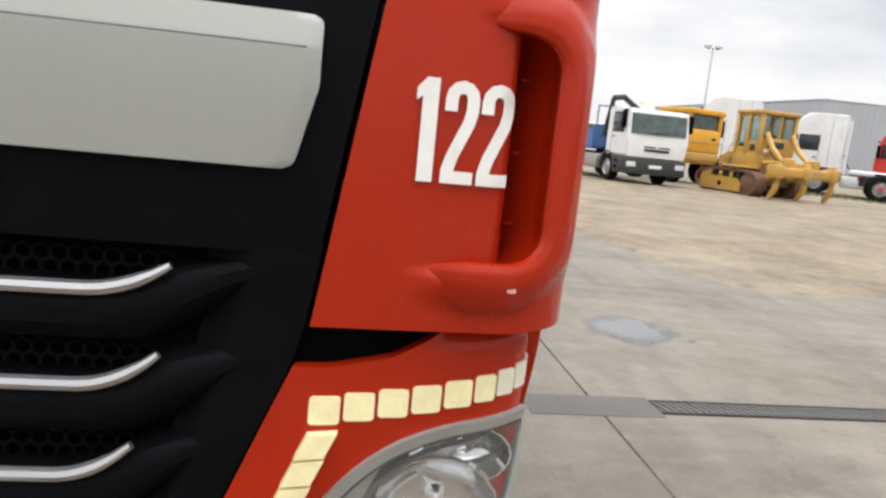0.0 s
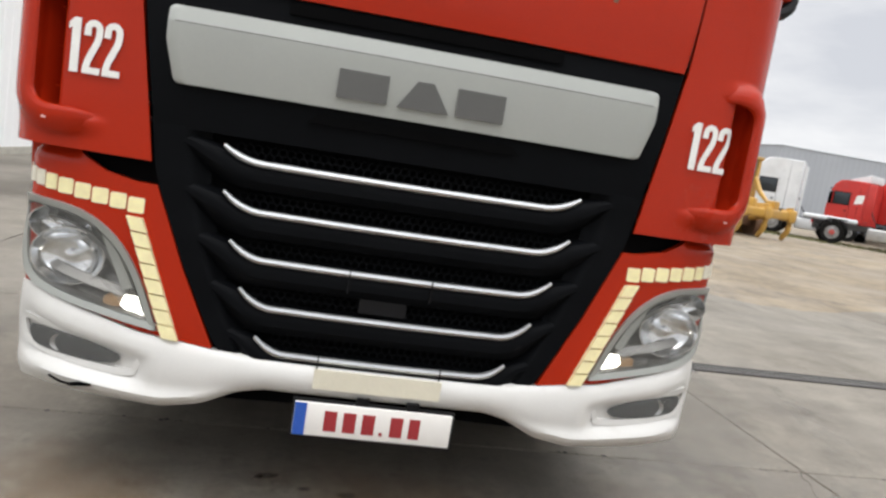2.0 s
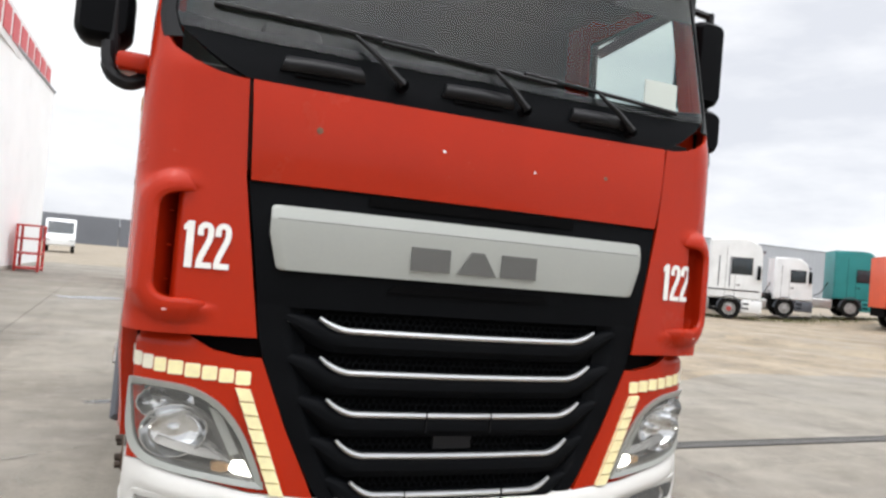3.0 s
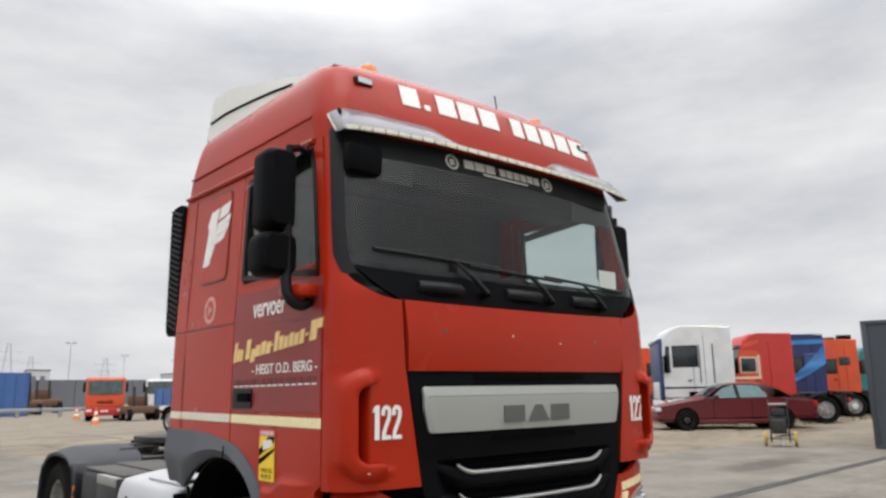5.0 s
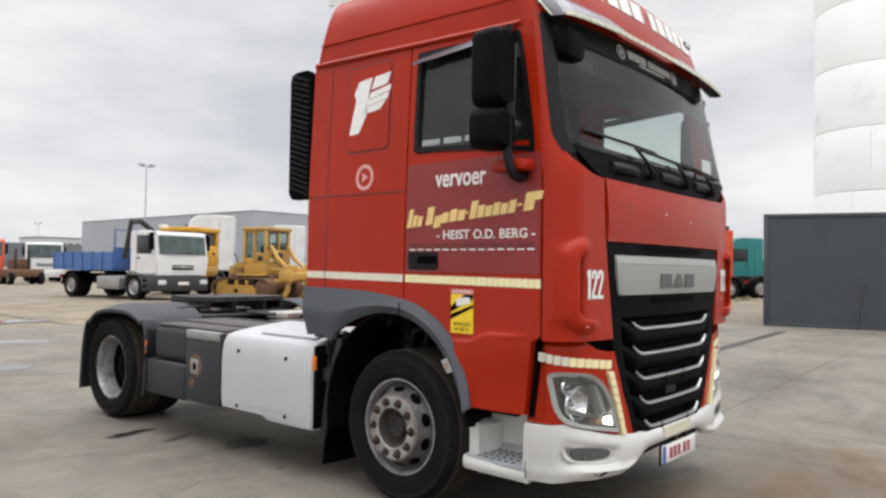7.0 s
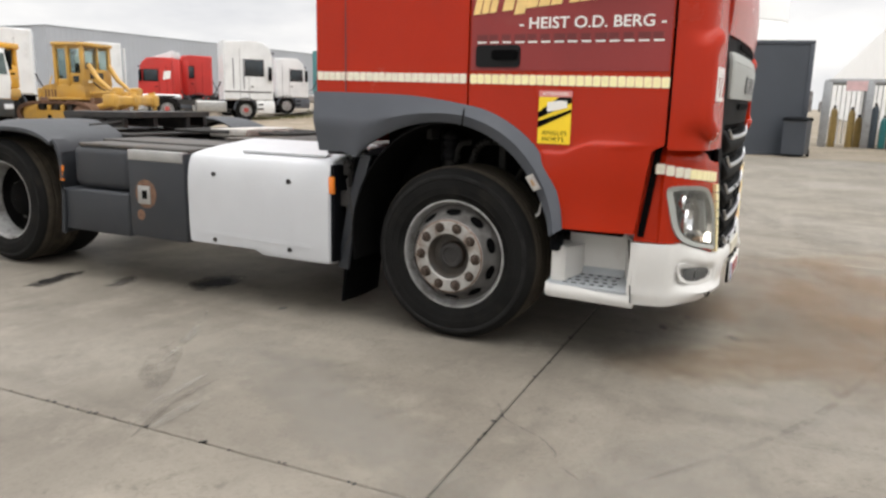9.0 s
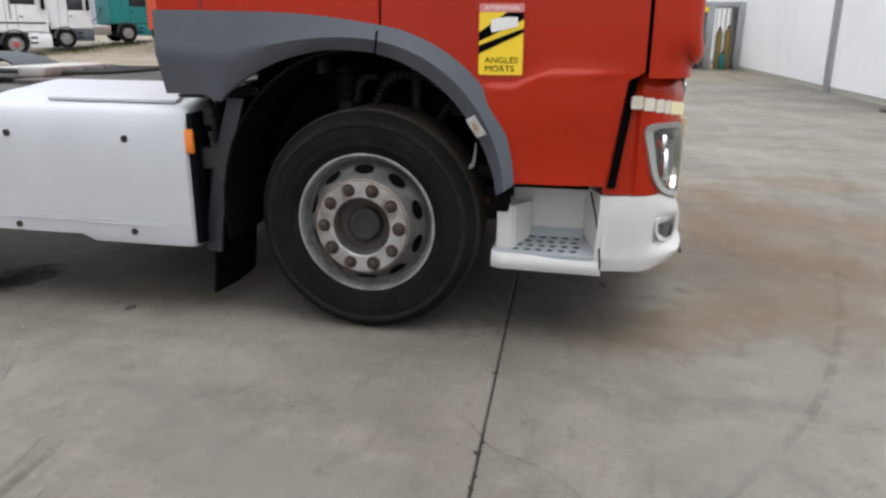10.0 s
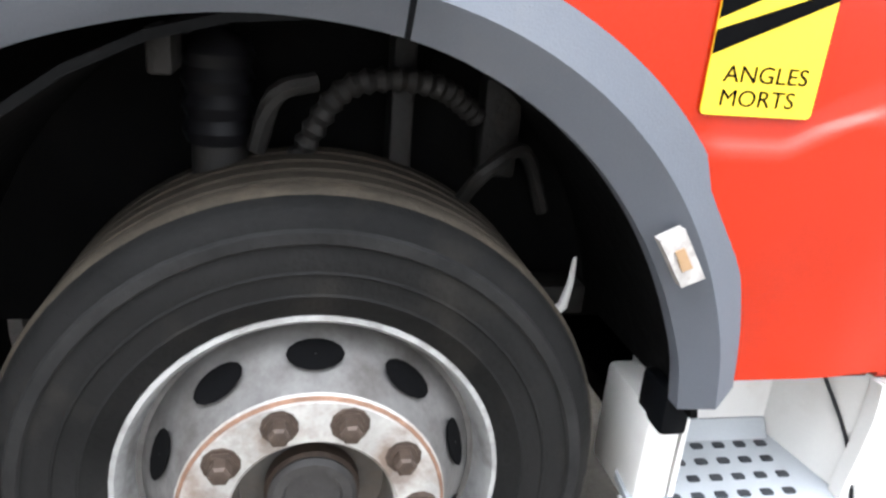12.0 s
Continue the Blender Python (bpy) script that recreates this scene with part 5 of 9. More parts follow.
# sun visor with tape along its edge
def visor(u, v, o):
    a = 2 * u - 1
    b, t = min(1.0, abs(a) / 0.88), max(0.0, (abs(a) - 0.88) / 0.12)
    sg = -1 if a < 0 else 1
    low = Vector((sg * (1.150 * b - 0.006 * t), 0.030 + 0.050 * b ** 2 + 0.090 * t, 2.850 - 0.030 * b ** 4 + 0.012 * t))
    zt = 2.925 + 0.065 * S01((b * 1.11 - 0.36) / 0.20) - 0.03 * t
    top = Vector(skin(sg * (1.075 * b + 0.060 * t), zt, 0.022))
    p = top.lerp(low, v)
    p.y -= 0.016 * math.sin(math.pi * v) * (1 - t) + o * 0.8
    p.z += o * 0.6
    return tuple(p)


vis = part("sun_visor", sheet(visor, 40, 8, 0.008), VISOR, truck, "smoked sun visor edged with tape squares")
for k in range(30):
    b = sheet(lambda u, v, o, k=k: (lambda p: (p[0], p[1] - 0.004 - o, p[2] + 0.024 * (0.5 - v)))(visor(0.06 + 0.88 * (k + 0.06 + 0.88 * u) / 30, 0.95, 0.0)), 2, 1, 0.004)
    part("tape_square", b, TAPEW, vis)
for sg in (-1, 1):
    part("visor_end", sheet(lambda u, v, o, sg=sg: (lambda p: (p[0] + sg * (0.003 + o), p[1] - 0.004 + 0.010 * u, p[2]))(visor(1.0 if sg > 0 else 0.0, 0.04 + 0.94 * v, 0.0)), 1, 6, 0.005), TAPEW, vis)
    for q in (0.15, 0.28):
        part("visor_bolt", lathe(bm_new(), [(0.009, -0.006), (0.009, 0.003), (0.001, 0.004)], visor(0.5 + sg * 0.455, q, 0.01), "y", 8), BLACKG, vis)
# roof name: plain bars in place of the owner's name
for a0, a1 in ((-0.685, -0.565), (-0.535, -0.495), (-0.435, -0.300), (-0.275, -0.135), (-0.105, 0.040), (0.165, 0.265), (0.295, 0.420), (0.450, 0.570), (0.600, 0.735), (0.765, 0.935)):
    dot = a1 - a0 < 0.05
    part("plain_bar", sheet(lambda u, v, o, a0=a0, a1=a1, dot=dot: skin(a0 + (a1 - a0) * u, 3.105 + (0.035 if dot else 0.130) * v, 0.019 + o), 3, 4, 0.003), DECAL, roof)

# cab sides: doors, rear panels, windows
ARCH_OUT = [(0.60, 0.60), (0.645, 0.71), (0.658, 0.815), (0.690, 0.930), (0.745, 1.034), (0.820, 1.124), (0.912, 1.196), (1.025, 1.254), (1.155, 1.290), (1.48, 1.332), (1.83, 1.342), (2.10, 1.345)]
ARCH_IN = [(0.715, 0.66), (0.735, 0.76), (0.80, 0.90), (0.89, 1.02), (1.0, 1.11), (1.13, 1.172), (1.27, 1.198), (1.42, 1.195), (1.57, 1.160), (1.70, 1.105), (1.80, 1.04), (1.85, 0.99)]
DULLW = mat("dirty_white_lens", (0.34, 0.32, 0.30), 0.4, var=0.35, scale=40, bump=0.1)
ARCH_OUT = ARCH_OUT[:1] + [tuple(q) for q in smoothline(ARCH_OUT[1:], 5)]
ARCH_IN = [tuple(q) for q in smoothline(ARCH_IN, 4)]
Y_DF, Y_DR, Y_CR = 0.186, 1.165, 2.085


def low_edge(y):
    return 0.712 if y < 0.647 else lerp_line(ARCH_OUT, y)


for sg in (-1, 1):
    fl = flank(sg)
    def door_face(u, v, o, fl=fl):
        y = Y_DF + 0.006 + (Y_DR - 0.004 - Y_DF - 0.006) * u
        lo = low_edge(y)
        crease = max(lo + 0.02, lerp_line([(0.2, 1.15), (0.52, 1.15), (0.62, 1.095), (1.2, 1.095)], y))
        z = float(np.interp(v, [0, 0.34, 0.48, 1], [lo, crease - 0.055, crease, 2.155]))
        drop = crease - z
        dent = (0.016 * S01(drop / 0.030) * S01((y - 0.22) / 0.2) - 0.020 * S01((drop - 0.10) / 0.30)) * S01((crease - lo - 0.02) / 0.08)
        return fl(y + (1 - u) * (0.058 * max(0.0, (1.11 - z) / 0.40) + 0.055 * S01((1.14 - z) / 0.04)), z, o + dent)
    door = part("door", sheet(door_face, 60, 50, 0.05), RED, truck, "red door with painted lettering")
    wl_, wr_, wb_, wt_ = 0.27, 1.095, 2.155, 2.775
    lean_y = lambda z: 0.15 * (z - 2.155)
    # frame of the door round the window
    part("door_frame", sheet(lambda u, v, o, fl=fl: fl(Y_DF + 0.004 + lean_y(2.155 + 0.67 * v) + 0.075 * u, 2.155 + 0.675 * v, o), 3, 10, 0.05), RED, door)
    part("door_frame", sheet(lambda u, v, o, fl=fl: fl(1.09 + 0.071 * u, 2.155 + 0.675 * v, o), 3, 10, 0.05), RED, door)
    part("door_frame", sheet(lambda u, v, o, fl=fl: fl(0.33 + 0.78 * u, 2.765 + 0.065 * v, o), 10, 3, 0.05), RED, door)
    part("door_frame", sheet(lambda u, v, o, fl=fl: fl(0.26 + 0.86 * u, 2.150 + 0.06 * (1 - u) * v * 0.2 + 0.015 * v, o), 10, 2, 0.05), RED, door)
    WO = [(0.245, 2.125), (0.30, 2.115), (0.62, 2.150), (1.06, 2.182), (1.110, 2.215), (1.112, 2.5), (1.105, 2.755), (1.07, 2.79), (0.70, 2.788), (0.42, 2.785), (0.355, 2.76), (0.285, 2.42)]
    WO = closed_smooth(WO, 3)
    WI = shrink(WO, 0.03)
    part("window_seal", ring(bm_new(), WO, WI, fl, -0.04, 0.007), BLACKG, door)
    pane = part("window_pane", prism(bm_new(), shrink(WO, 0.02), fl, -0.018, -0.014), SCREEN, door)
    pane.visible_shadow = False
    part("wind_deflector", sheet(lambda u, v, o, fl=fl: fl(0.40 + 0.72 * u, 2.815 - 0.07 * u - 0.055 * v * (1 - 0.3 * u), 0.02 + 0.035 * v + o), 12, 3, 0.004), VISOR, door)
    # handle, belt line, seam shadow, tape
    hd = part("handle_recess", prism(bm_new(), rrect(0.895, 1.125, 1.475, 1.580, 0.02), fl, 0.002, 0.012), BLACKG, door)
    part("handle", prism(bm_new(), rrect(0.905, 1.035, 1.510, 1.555, 0.012), fl, 0.012, 0.028), VOID, hd)
    part("belt_crease", tube(bm_new(), [fl(Y_DF + 0.02 + (Y_DR - Y_DF - 0.03) * t, 1.90 + 0.035 * t, 0.001) for t in (0, 0.5, 1)], 0.005, 5), RED_DOOR, door)
    part("seam", sheet(lambda u, v, o, fl=fl: fl(Y_DR - 0.006 + 0.016 * u, low_edge(Y_DR) + (2.83 - low_edge(Y_DR)) * v, -0.015 + o), 1, 8, 0.01), VOID, truck)
    part("seam", sheet(lambda u, v, o, fl=fl: fl(Y_DF - 0.008 + 0.012 * u + 0.15 * max(0, 1.68 * v + 1.14 - 2.155), 1.14 + 1.68 * v, -0.02 + o), 1, 34, 0.01), VOID, truck)
    # this wide one paints the shadow between lower door edge and lamp panel
    part("seam", sheet(lambda u, v, o, fl=fl: fl(Y_DF + 0.078 - 0.058 * v + 0.030 * u, 0.700 + 0.43 * v, -0.052 + o), 1, 10, 0.01), VOID, truck)
    # A-pillar
    part("pillar", sheet(lambda u, v, o, sg=sg: (lambda z: skin(sg * (glass_edge(z) + (1.29 - glass_edge(z)) * u), z, 0.002 + o))(2.12 + 0.74 * v), 5, 24, 0.04), RED, truck)
    # rear panel of the sleeper
    rear = part("side_panel", sheet(lambda u, v, o, fl=fl: (lambda y: fl(y, (lambda z0: z0 + (2.84 + 0.03 * u - z0) * v)(low_edge(y)), o))(Y_DR + 0.006 + (Y_CR - Y_DR - 0.006) * u), 14, 16, 0.05), RED, truck)
    po = rrect(1.325, 1.725, 2.225, 2.800, 0.05)
    part("hatch", prism(bm_new(), shrink(po, 0.012), fl, 0.0, 0.006), RED, rear)
    part("hatch_seam", ring(bm_new(), po, shrink(po, 0.010), fl, 0.0, 0.0025), DULLRED, rear)
    part("seam", tube(bm_new(), [fl(1.895, z, 0.0) for z in (1.35, 1.7, 2.1, 2.5, 2.82)], 0.005, 5), DULLRED, rear)
    part("seam", tube(bm_new(), [fl(y, 1.945 + 0.005 * y, 0.0) for y in (1.18, 1.5, 1.8, 2.08)], 0.005, 5), DULLRED, rear)
    # plain winged emblem and round mark
    for k, pts in enumerate(([(1.662, 2.613), (1.619, 2.692), (1.496, 2.706), (1.524, 2.62), (1.539, 2.462), (1.606, 2.349), (1.695, 2.345), (1.641, 2.575)],
                            [(1.473, 2.704), (1.33, 2.72), (1.364, 2.646), (1.504, 2.625)],
                            [(1.509, 2.606), (1.325, 2.64), (1.335, 2.601), (1.524, 2.564)],
                            [(1.527, 2.56), (1.341, 2.594), (1.358, 2.55), (1.55, 2.52)],
                            [(1.552, 2.515), (1.364, 2.544), (1.412, 2.495), (1.448, 2.484), (1.575, 2.472)])):
        part("emblem" if k == 0 else "emblem_bar", prism(bm_new(), pts, fl, 0.006, 0.0085), DECAL, rear, "plain white emblem" if k == 0 else "")
    c0 = (1.535, 2.06)
    circ = lambda r: [(c0[0] + r * math.cos(radians(12 * q)), c0[1] + r * 1.05 * math.sin(radians(12 * q))) for q in range(30)]
    part("round_mark", ring(bm_new(), circ(0.080), circ(0.058), fl, 0.0, 0.003), FADED, rear, "plain white ring")
    part("round_mark", prism(bm_new(), [(1.555, 2.09), (1.555, 2.03), (1.505, 2.06)], fl, 0.0, 0.003), FADED, rear)
    # duller film on the door under the lettering
    part("door_film", sheet(lambda u, v, o, fl=fl: fl(Y_DF + 0.012 + (Y_DR - Y_DF - 0.024) * u, 1.46 + 0.645 * v, 0.004 + o), 10, 8, 0.002), RED_DOOR, door)
    lay = (lambda y0, z0: (lambda a, b, d, y0=y0, z0=z0: fl(y0 - a, z0 + b, 0.005 + d))) if sg < 0 else (lambda y0, z0: (lambda a, b, d, y0=y0, z0=z0: fl(1.37 - y0 + a, z0 + b, 0.005 + d)))
    letters(lettering("vervoer", 0.37, 0.075, lay(0.925, 1.955), 0.002, 0.012), DECAL, door, "white word vervoer")
    letters(lettering("- HEIST O.D. BERG -", 0.68, 0.052, lay(0.905, 1.652), 0.002, 0.012), DECAL, door, "white place name")
    # owner's name: plain cream bars
    for a0, a1, n_, up, cap in ((0.0, 0.125, 3, 0.0, 0.110), (0.150, 0.450, 5, 0.0, 0.105), (0.455, 0.470, 1, 0.03, 0.015), (0.478, 0.795, 6, 0.0, 0.100), (0.805, 0.832, 1, 0.03, 0.015), (0.842, 0.905, 1, 0.0, 0.098), (0.915, 0.960, 1, 0.05, 0.045)):
        pitch = (a1 - a0) / n_
        for k in range(n_):
            x0, x1 = a0 + pitch * k, a0 + pitch * (k + 1) - (0.007 if n_ > 1 else 0)
            hh = cap if k == 0 else 0.060 + 0.010 * (k % 2)
            base = up + 0.085 * x0 + (-0.022 if n_ == 5 and k == 1 else 0)
            sl_ = 0.22 * hh
            part("plain_bar", prism(bm_new(), [(x0, base), (x1, base + 0.085 * pitch), (x1 + sl_, base + hh + 0.085 * pitch), (x0 + sl_, base + hh)], lay(1.145, 1.722), 0.0, 0.003), GOLD, door)
    for k in range(14):
        a0 = 0.012 + 0.065 * k
        part("plain_bar", prism(bm_new(), [(a0, 0), (a0 + 0.045 + 0.012 * (k % 3 == 0), 0), (a0 + 0.045 + 0.012 * (k % 3 == 0), 0.028), (a0, 0.028)], lay(1.135, 1.600), 0.0, 0.002), DULLRED, door)
        part("plain_bar", prism(bm_new(), [(a0, 0), (a0 + 0.045, 0), (a0 + 0.045, 0.008), (a0, 0.008)], lay(1.13, 1.588), 0.0, 0.002), DECAL, door)
    for a0, a1 in ((0.0, 0.14), (0.17, 0.30), (0.33, 0.48)):
        part("plain_bar", prism(bm_new(), [(a0, 0), (a1, 0), (a1, 0.035), (a0, 0.035)], lambda a, b, d, fl=fl: fl(1.06 - a, 2.215 + b, -0.014 + d), 0.0, 0.002), STEPG, pane)
    for y0, y1, host, n in ((Y_DF + 0.003, Y_DR - 0.008, door, 25), (Y_DR + 0.010, Y_CR - 0.005, rear, 23)):
        w = (y1 - y0) / n
        for k in range(n):
            ya = y0 + w * k
            part("tape_square", prism(bm_new(), rrect(ya + 0.0015, ya + w - 0.0015, 1.383 + 0.012 * ya, 1.432 + 0.010 * ya, 0.005, 1), fl, 0.0, 0.003), TAPEW if host is rear else TAPE, host)
    # blind-spot sticker
    stk = part("warning_sticker", prism(bm_new(), rrect(0.628, 0.790, 1.118, 1.338, 0.006, 2), fl, 0.003, 0.006), YELLOW, door, "yellow and black blind-spot sticker")
    sl = (lambda a, b, d, fl=fl: fl(0.790 - a, 1.118 + b, 0.006 + d)) if sg < 0 else (lambda a, b, d, fl=fl: fl(0.628 + a, 1.118 + b, 0.006 + d))
    part("border", prism(bm_new(), rrect(0.0, 0.162, 0.22, 0.250, 0.004, 2), lambda a, b, d, sl=sl: sl(a, b, d - 0.003), 0.0, 0.003), mat("pale_red_vinyl", (0.62, 0.22, 0.2), 0.5) if sg < 0 else DECAL, stk)
    part("black_patch", prism(bm_new(), [(0.0, 0.118), (0.162, 0.196), (0.162, 0.220), (0.10, 0.220), (0.0, 0.150)], sl, 0.0, 0.001), VOID, stk)
    part("black_patch", prism(bm_new(), [(0.0, 0.105), (0.162, 0.165), (0.162, 0.150), (0.0, 0.075)], sl, 0.0, 0.001), VOID, stk)
    part("white_lorry", prism(bm_new(), [(0.042, 0.165), (0.048, 0.150), (0.112, 0.165), (0.142, 0.172), (0.140, 0.203), (0.105, 0.205), (0.045, 0.196)], sl, 0.001, 0.003), PLATEW, stk)
    letters(lettering("ANGLES\nMORTS", 0.122, 0.052, lambda a, b, d, sl=sl: sl(0.022 + a, 0.012 + b, d), 0.001, 0.0), VOID, stk, "black words angles morts")
    letters(lettering("ATTENTION", 0.125, 0.014, lambda a, b, d, sl=sl: sl(0.018 + a, 0.228 + b, d), 0.001, 0.01), DECAL, stk)

# cab rear wall, floor pan and side air deflectors
part("rear_wall", box(bm_new(), -1.12, 1.12, Y_CR - 0.045, Y_CR - 0.005, 1.05, 2.86, 0.01), RED, truck)
# near-black liner colour paints the shade under the cab floor
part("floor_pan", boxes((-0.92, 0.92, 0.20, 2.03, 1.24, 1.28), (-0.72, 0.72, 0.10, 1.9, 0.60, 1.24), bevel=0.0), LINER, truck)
for sg in (-1, 1):
    ad = part("side_deflector", prism(bm_new(), rrect(2.095, 2.335, 1.95, 2.86, 0.07), lambda a, b, d, sg=sg: (sg * (1.135 + d), a, b), 0.0, 0.035), VOID, truck, "ribbed dark side deflector")
    for k in range(22):
        z0 = 1.98 + 0.038 * k
        part("rib", tube(bm_new(), [(sg * 1.172, 2.12, z0), (sg * 1.174, 2.31, z0 + 0.06)], 0.010, 5), BLACKG, ad)

# mirrors
for sg in (-1, 1):
    arm = part("mirror_bracket", box(bm_new(), *sorted((sg * 1.18, sg * 1.30)), 0.235, 0.45, 2.00, 2.065, 0.02), RED, truck)
    part("arm", tube(bm_new(), smoothline([(sg * 1.20, 0.30, 1.985), (sg * 1.26, 0.29, 1.960), (sg * 1.32, 0.30, 2.00), (sg * 1.33, 0.32, 2.10)], 4), 0.026, 8), BLACKG, arm)
    part("pole", tube(bm_new(), [(sg * 1.315, 0.32, 2.05), (sg * 1.315, 0.33, 2.76)], 0.020, 8), BLACKG, arm)
    part("upper_arm", tube(bm_new(), [(sg * 1.315, 0.33, 2.745), (sg * 1.24, 0.38, 2.78), (sg * 1.15, 0.46, 2.79)], 0.018, 6), BLACKG, arm)
    shift, back, lift = (0.050, 0.060, 0.045) if sg < 0 else (-0.03, 0.0, 0.0)
    for z0, z1, x0, x1 in ((2.285, 2.700, 1.215 + shift, 1.390 + shift), (2.060, 2.275, 1.205 + shift, 1.405 + shift)):
        b = bm_new()
        po = rrect(x0, x1, z0, z1, 0.055)
        rings = [(0.0, 0.026), (0.03, 0.006), (0.07, 0.0), (0.16, 0.004), (0.178, 0.012)]
        loops = [[b.verts.new((sg * a, 0.245 + back + d, c + lift)) for a, c in shrink(po, k)] for d, k in rings]
        for p, q in zip(loops, loops[1:]):
            for i in range(len(p)):
                b.faces.new((p[i], p[(i + 1) % len(p)], q[(i + 1) % len(p)], q[i]))
        b.faces.new(loops[0])
        b.faces.new(loops[-1])
        hs = part("mirror_housing", b, BLACK, arm)
        part("mirror_glass", prism(bm_new(), shrink(po, 0.02), lambda a, c, d, sg=sg, back=back, lift=lift: (sg * a, 0.425 + back + d, c + lift), 0.0, 0.003), MIRROR, hs)
part("kerb_mirror", box(bm_new(), -1.10, -0.90, 0.10, 0.20, 2.62, 2.78, 0.03), BLACK, truck)
part("kerb_mirror_arm", tube(bm_new(), [(-0.98, 0.16, 2.75), (-1.0, 0.22, 2.84)], 0.012, 6), BLACKG, truck)

# wheel arches, steps
for sg in (-1, 1):
    def arch(u, v, o, sg=sg):
        t = u
        n = len(ARCH_IN) - 1
        if t < 0.80:
            q = t / 0.80 * n
            i = min(int(q), n - 1)
            yi, zi = (ARCH_IN[i][k] + (ARCH_IN[i + 1][k] - ARCH_IN[i][k]) * (q - i) for k in (0, 1))
        else:
            q = (t - 0.80) / 0.20
            yi, zi = 1.85 + 0.235 * q, 0.99 + 0.03 * min(1, q * 3)
        k = t if t < 0.8 else t
        so = smooth_arch(min(1.0, t))
        y, z = so[0] + (yi - so[0]) * v, so[1] + (zi - so[1]) * v
        return (sg * (1.203 + (0.040 * v if v < 0.5 else 0.020 - 0.085 * (v - 0.5)) + o), y, z)

    ARCH_LEN = [0.0]
    for p, q in zip(ARCH_OUT[1:], ARCH_OUT[2:]):
        ARCH_LEN.append(ARCH_LEN[-1] + math.dist(p, q))

    def smooth_arch(t):
        l = t * ARCH_LEN[-1]
        return (float(np.interp(l, ARCH_LEN, [p[0] for p in ARCH_OUT[1:]])), float(np.interp(l, ARCH_LEN, [p[1] for p in ARCH_OUT[1:]])))

    wa = part("wheel_arch", sheet(arch, 72, 10, 0.03), GREY, truck, "grey plastic wheel arch")
    part("arch_seam", tube(bm_new(), [(sg * 1.228, 1.17 + 0.01 * t, 1.272 - 0.085 * t) for t in (0, 0.5, 1)], 0.004, 5), VOID, wa)
    part("side_marker", prism(bm_new(), [(0.752, 0.902), (0.785, 0.888), (0.83, 0.955), (0.797, 0.972)], lambda a, b, d, sg=sg: (sg * (1.216 + d), a, b), 0.0, 0.018), DULLW, wa)
    part("marker_lens", prism(bm_new(), [(0.776, 0.918), (0.790, 0.912), (0.806, 0.940), (0.794, 0.946)], lambda a, b, d, sg=sg: (sg * (1.234 + d), a, b), 0.0, 0.003), AMBERC, wa)
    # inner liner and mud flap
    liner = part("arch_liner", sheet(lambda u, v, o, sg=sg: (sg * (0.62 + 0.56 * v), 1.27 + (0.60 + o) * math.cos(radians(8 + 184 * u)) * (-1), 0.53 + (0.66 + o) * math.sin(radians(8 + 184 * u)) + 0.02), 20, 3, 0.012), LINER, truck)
    part("mud_flap", sheet(lambda u, v, o, sg=sg: (sg * (0.70 + 0.40 * u), 1.90 + 0.10 * v - 0.02 * math.sin(3 * u) + o, 0.99 - 0.86 * v), 6, 10, 0.015), VOID, truck)
    part("flap_edge", sheet(lambda u, v, o, sg=sg: (sg * (1.15 - 0.03 * u + o), 1.765 + 0.15 * v + 0.02 * math.sin(3 * v) + 0.085 * u, 1.0 - 0.66 * v), 3, 10, 0.02), GREYD, truck)
    # step with grey tread
    def board(u, v, o, sg=sg):
        y = 0.296 + 0.436 * u
        end = S01((u - 0.90) / 0.10)
        return (sg * (1.140 + 0.018 * u + 0.010 * math.sin(math.pi * v) - 0.022 * end ** 2 + o), y, 0.346 + 0.012 * u + 0.066 * v)
    stp = part("step", sheet(board, 24, 6, 0.05), WHITE, truck, "white entry step with grey tread")
    pst = part("post", box(bm_new(), *sorted((sg * 0.93, sg * 1.112)), 0.648, 0.718, 0.400, 0.612, 0.016), WHITE, stp)
    part("post_flange", sheet(lambda u, v, o, sg=sg: (sg * (1.112 - 0.150 * u), 0.650 - 0.055 * S01(u) + o, 0.43 + 0.175 * v), 8, 4, 0.010), WHITE, pst)
    part("back_panel", box(bm_new(), *sorted((sg * 0.93, sg * 0.96)), 0.22, 0.665, 0.40, 0.70, 0.0), WHITE, stp)
    part("side_cheek", sheet(lambda u, v, o, sg=sg: (sg * (0.93 + 0.222 * u), 0.385 - 0.085 * u + o, 0.42 + 0.25 * v), 5, 4, 0.02), WHITE, stp)
    tr = part("tread", prism(bm_new(), [(0.30, 1.135), (0.345, 0.94), (0.64, 0.94), (0.724, 1.05), (0.726, 1.135), (0.70, 1.152), (0.34, 1.150)], lambda a, b, d, sg=sg: (sg * b, a, 0.452 - 0.190 * (b - 0.93) + d), 0.0, 0.014), STEPG, stp)
    part("tread_lip", sheet(lambda u, v, o, sg=sg: (sg * (0.966 + 0.020 * (1 - v) + o), 0.375 + 0.27 * u, 0.455 + 0.035 * v), 6, 2, 0.010), STEPG, tr)
    for r in range(4):
        for c in range(6):
            xh = 0.998 + 0.038 * r
            zh = 0.4665 - 0.190 * (xh - 0.93)
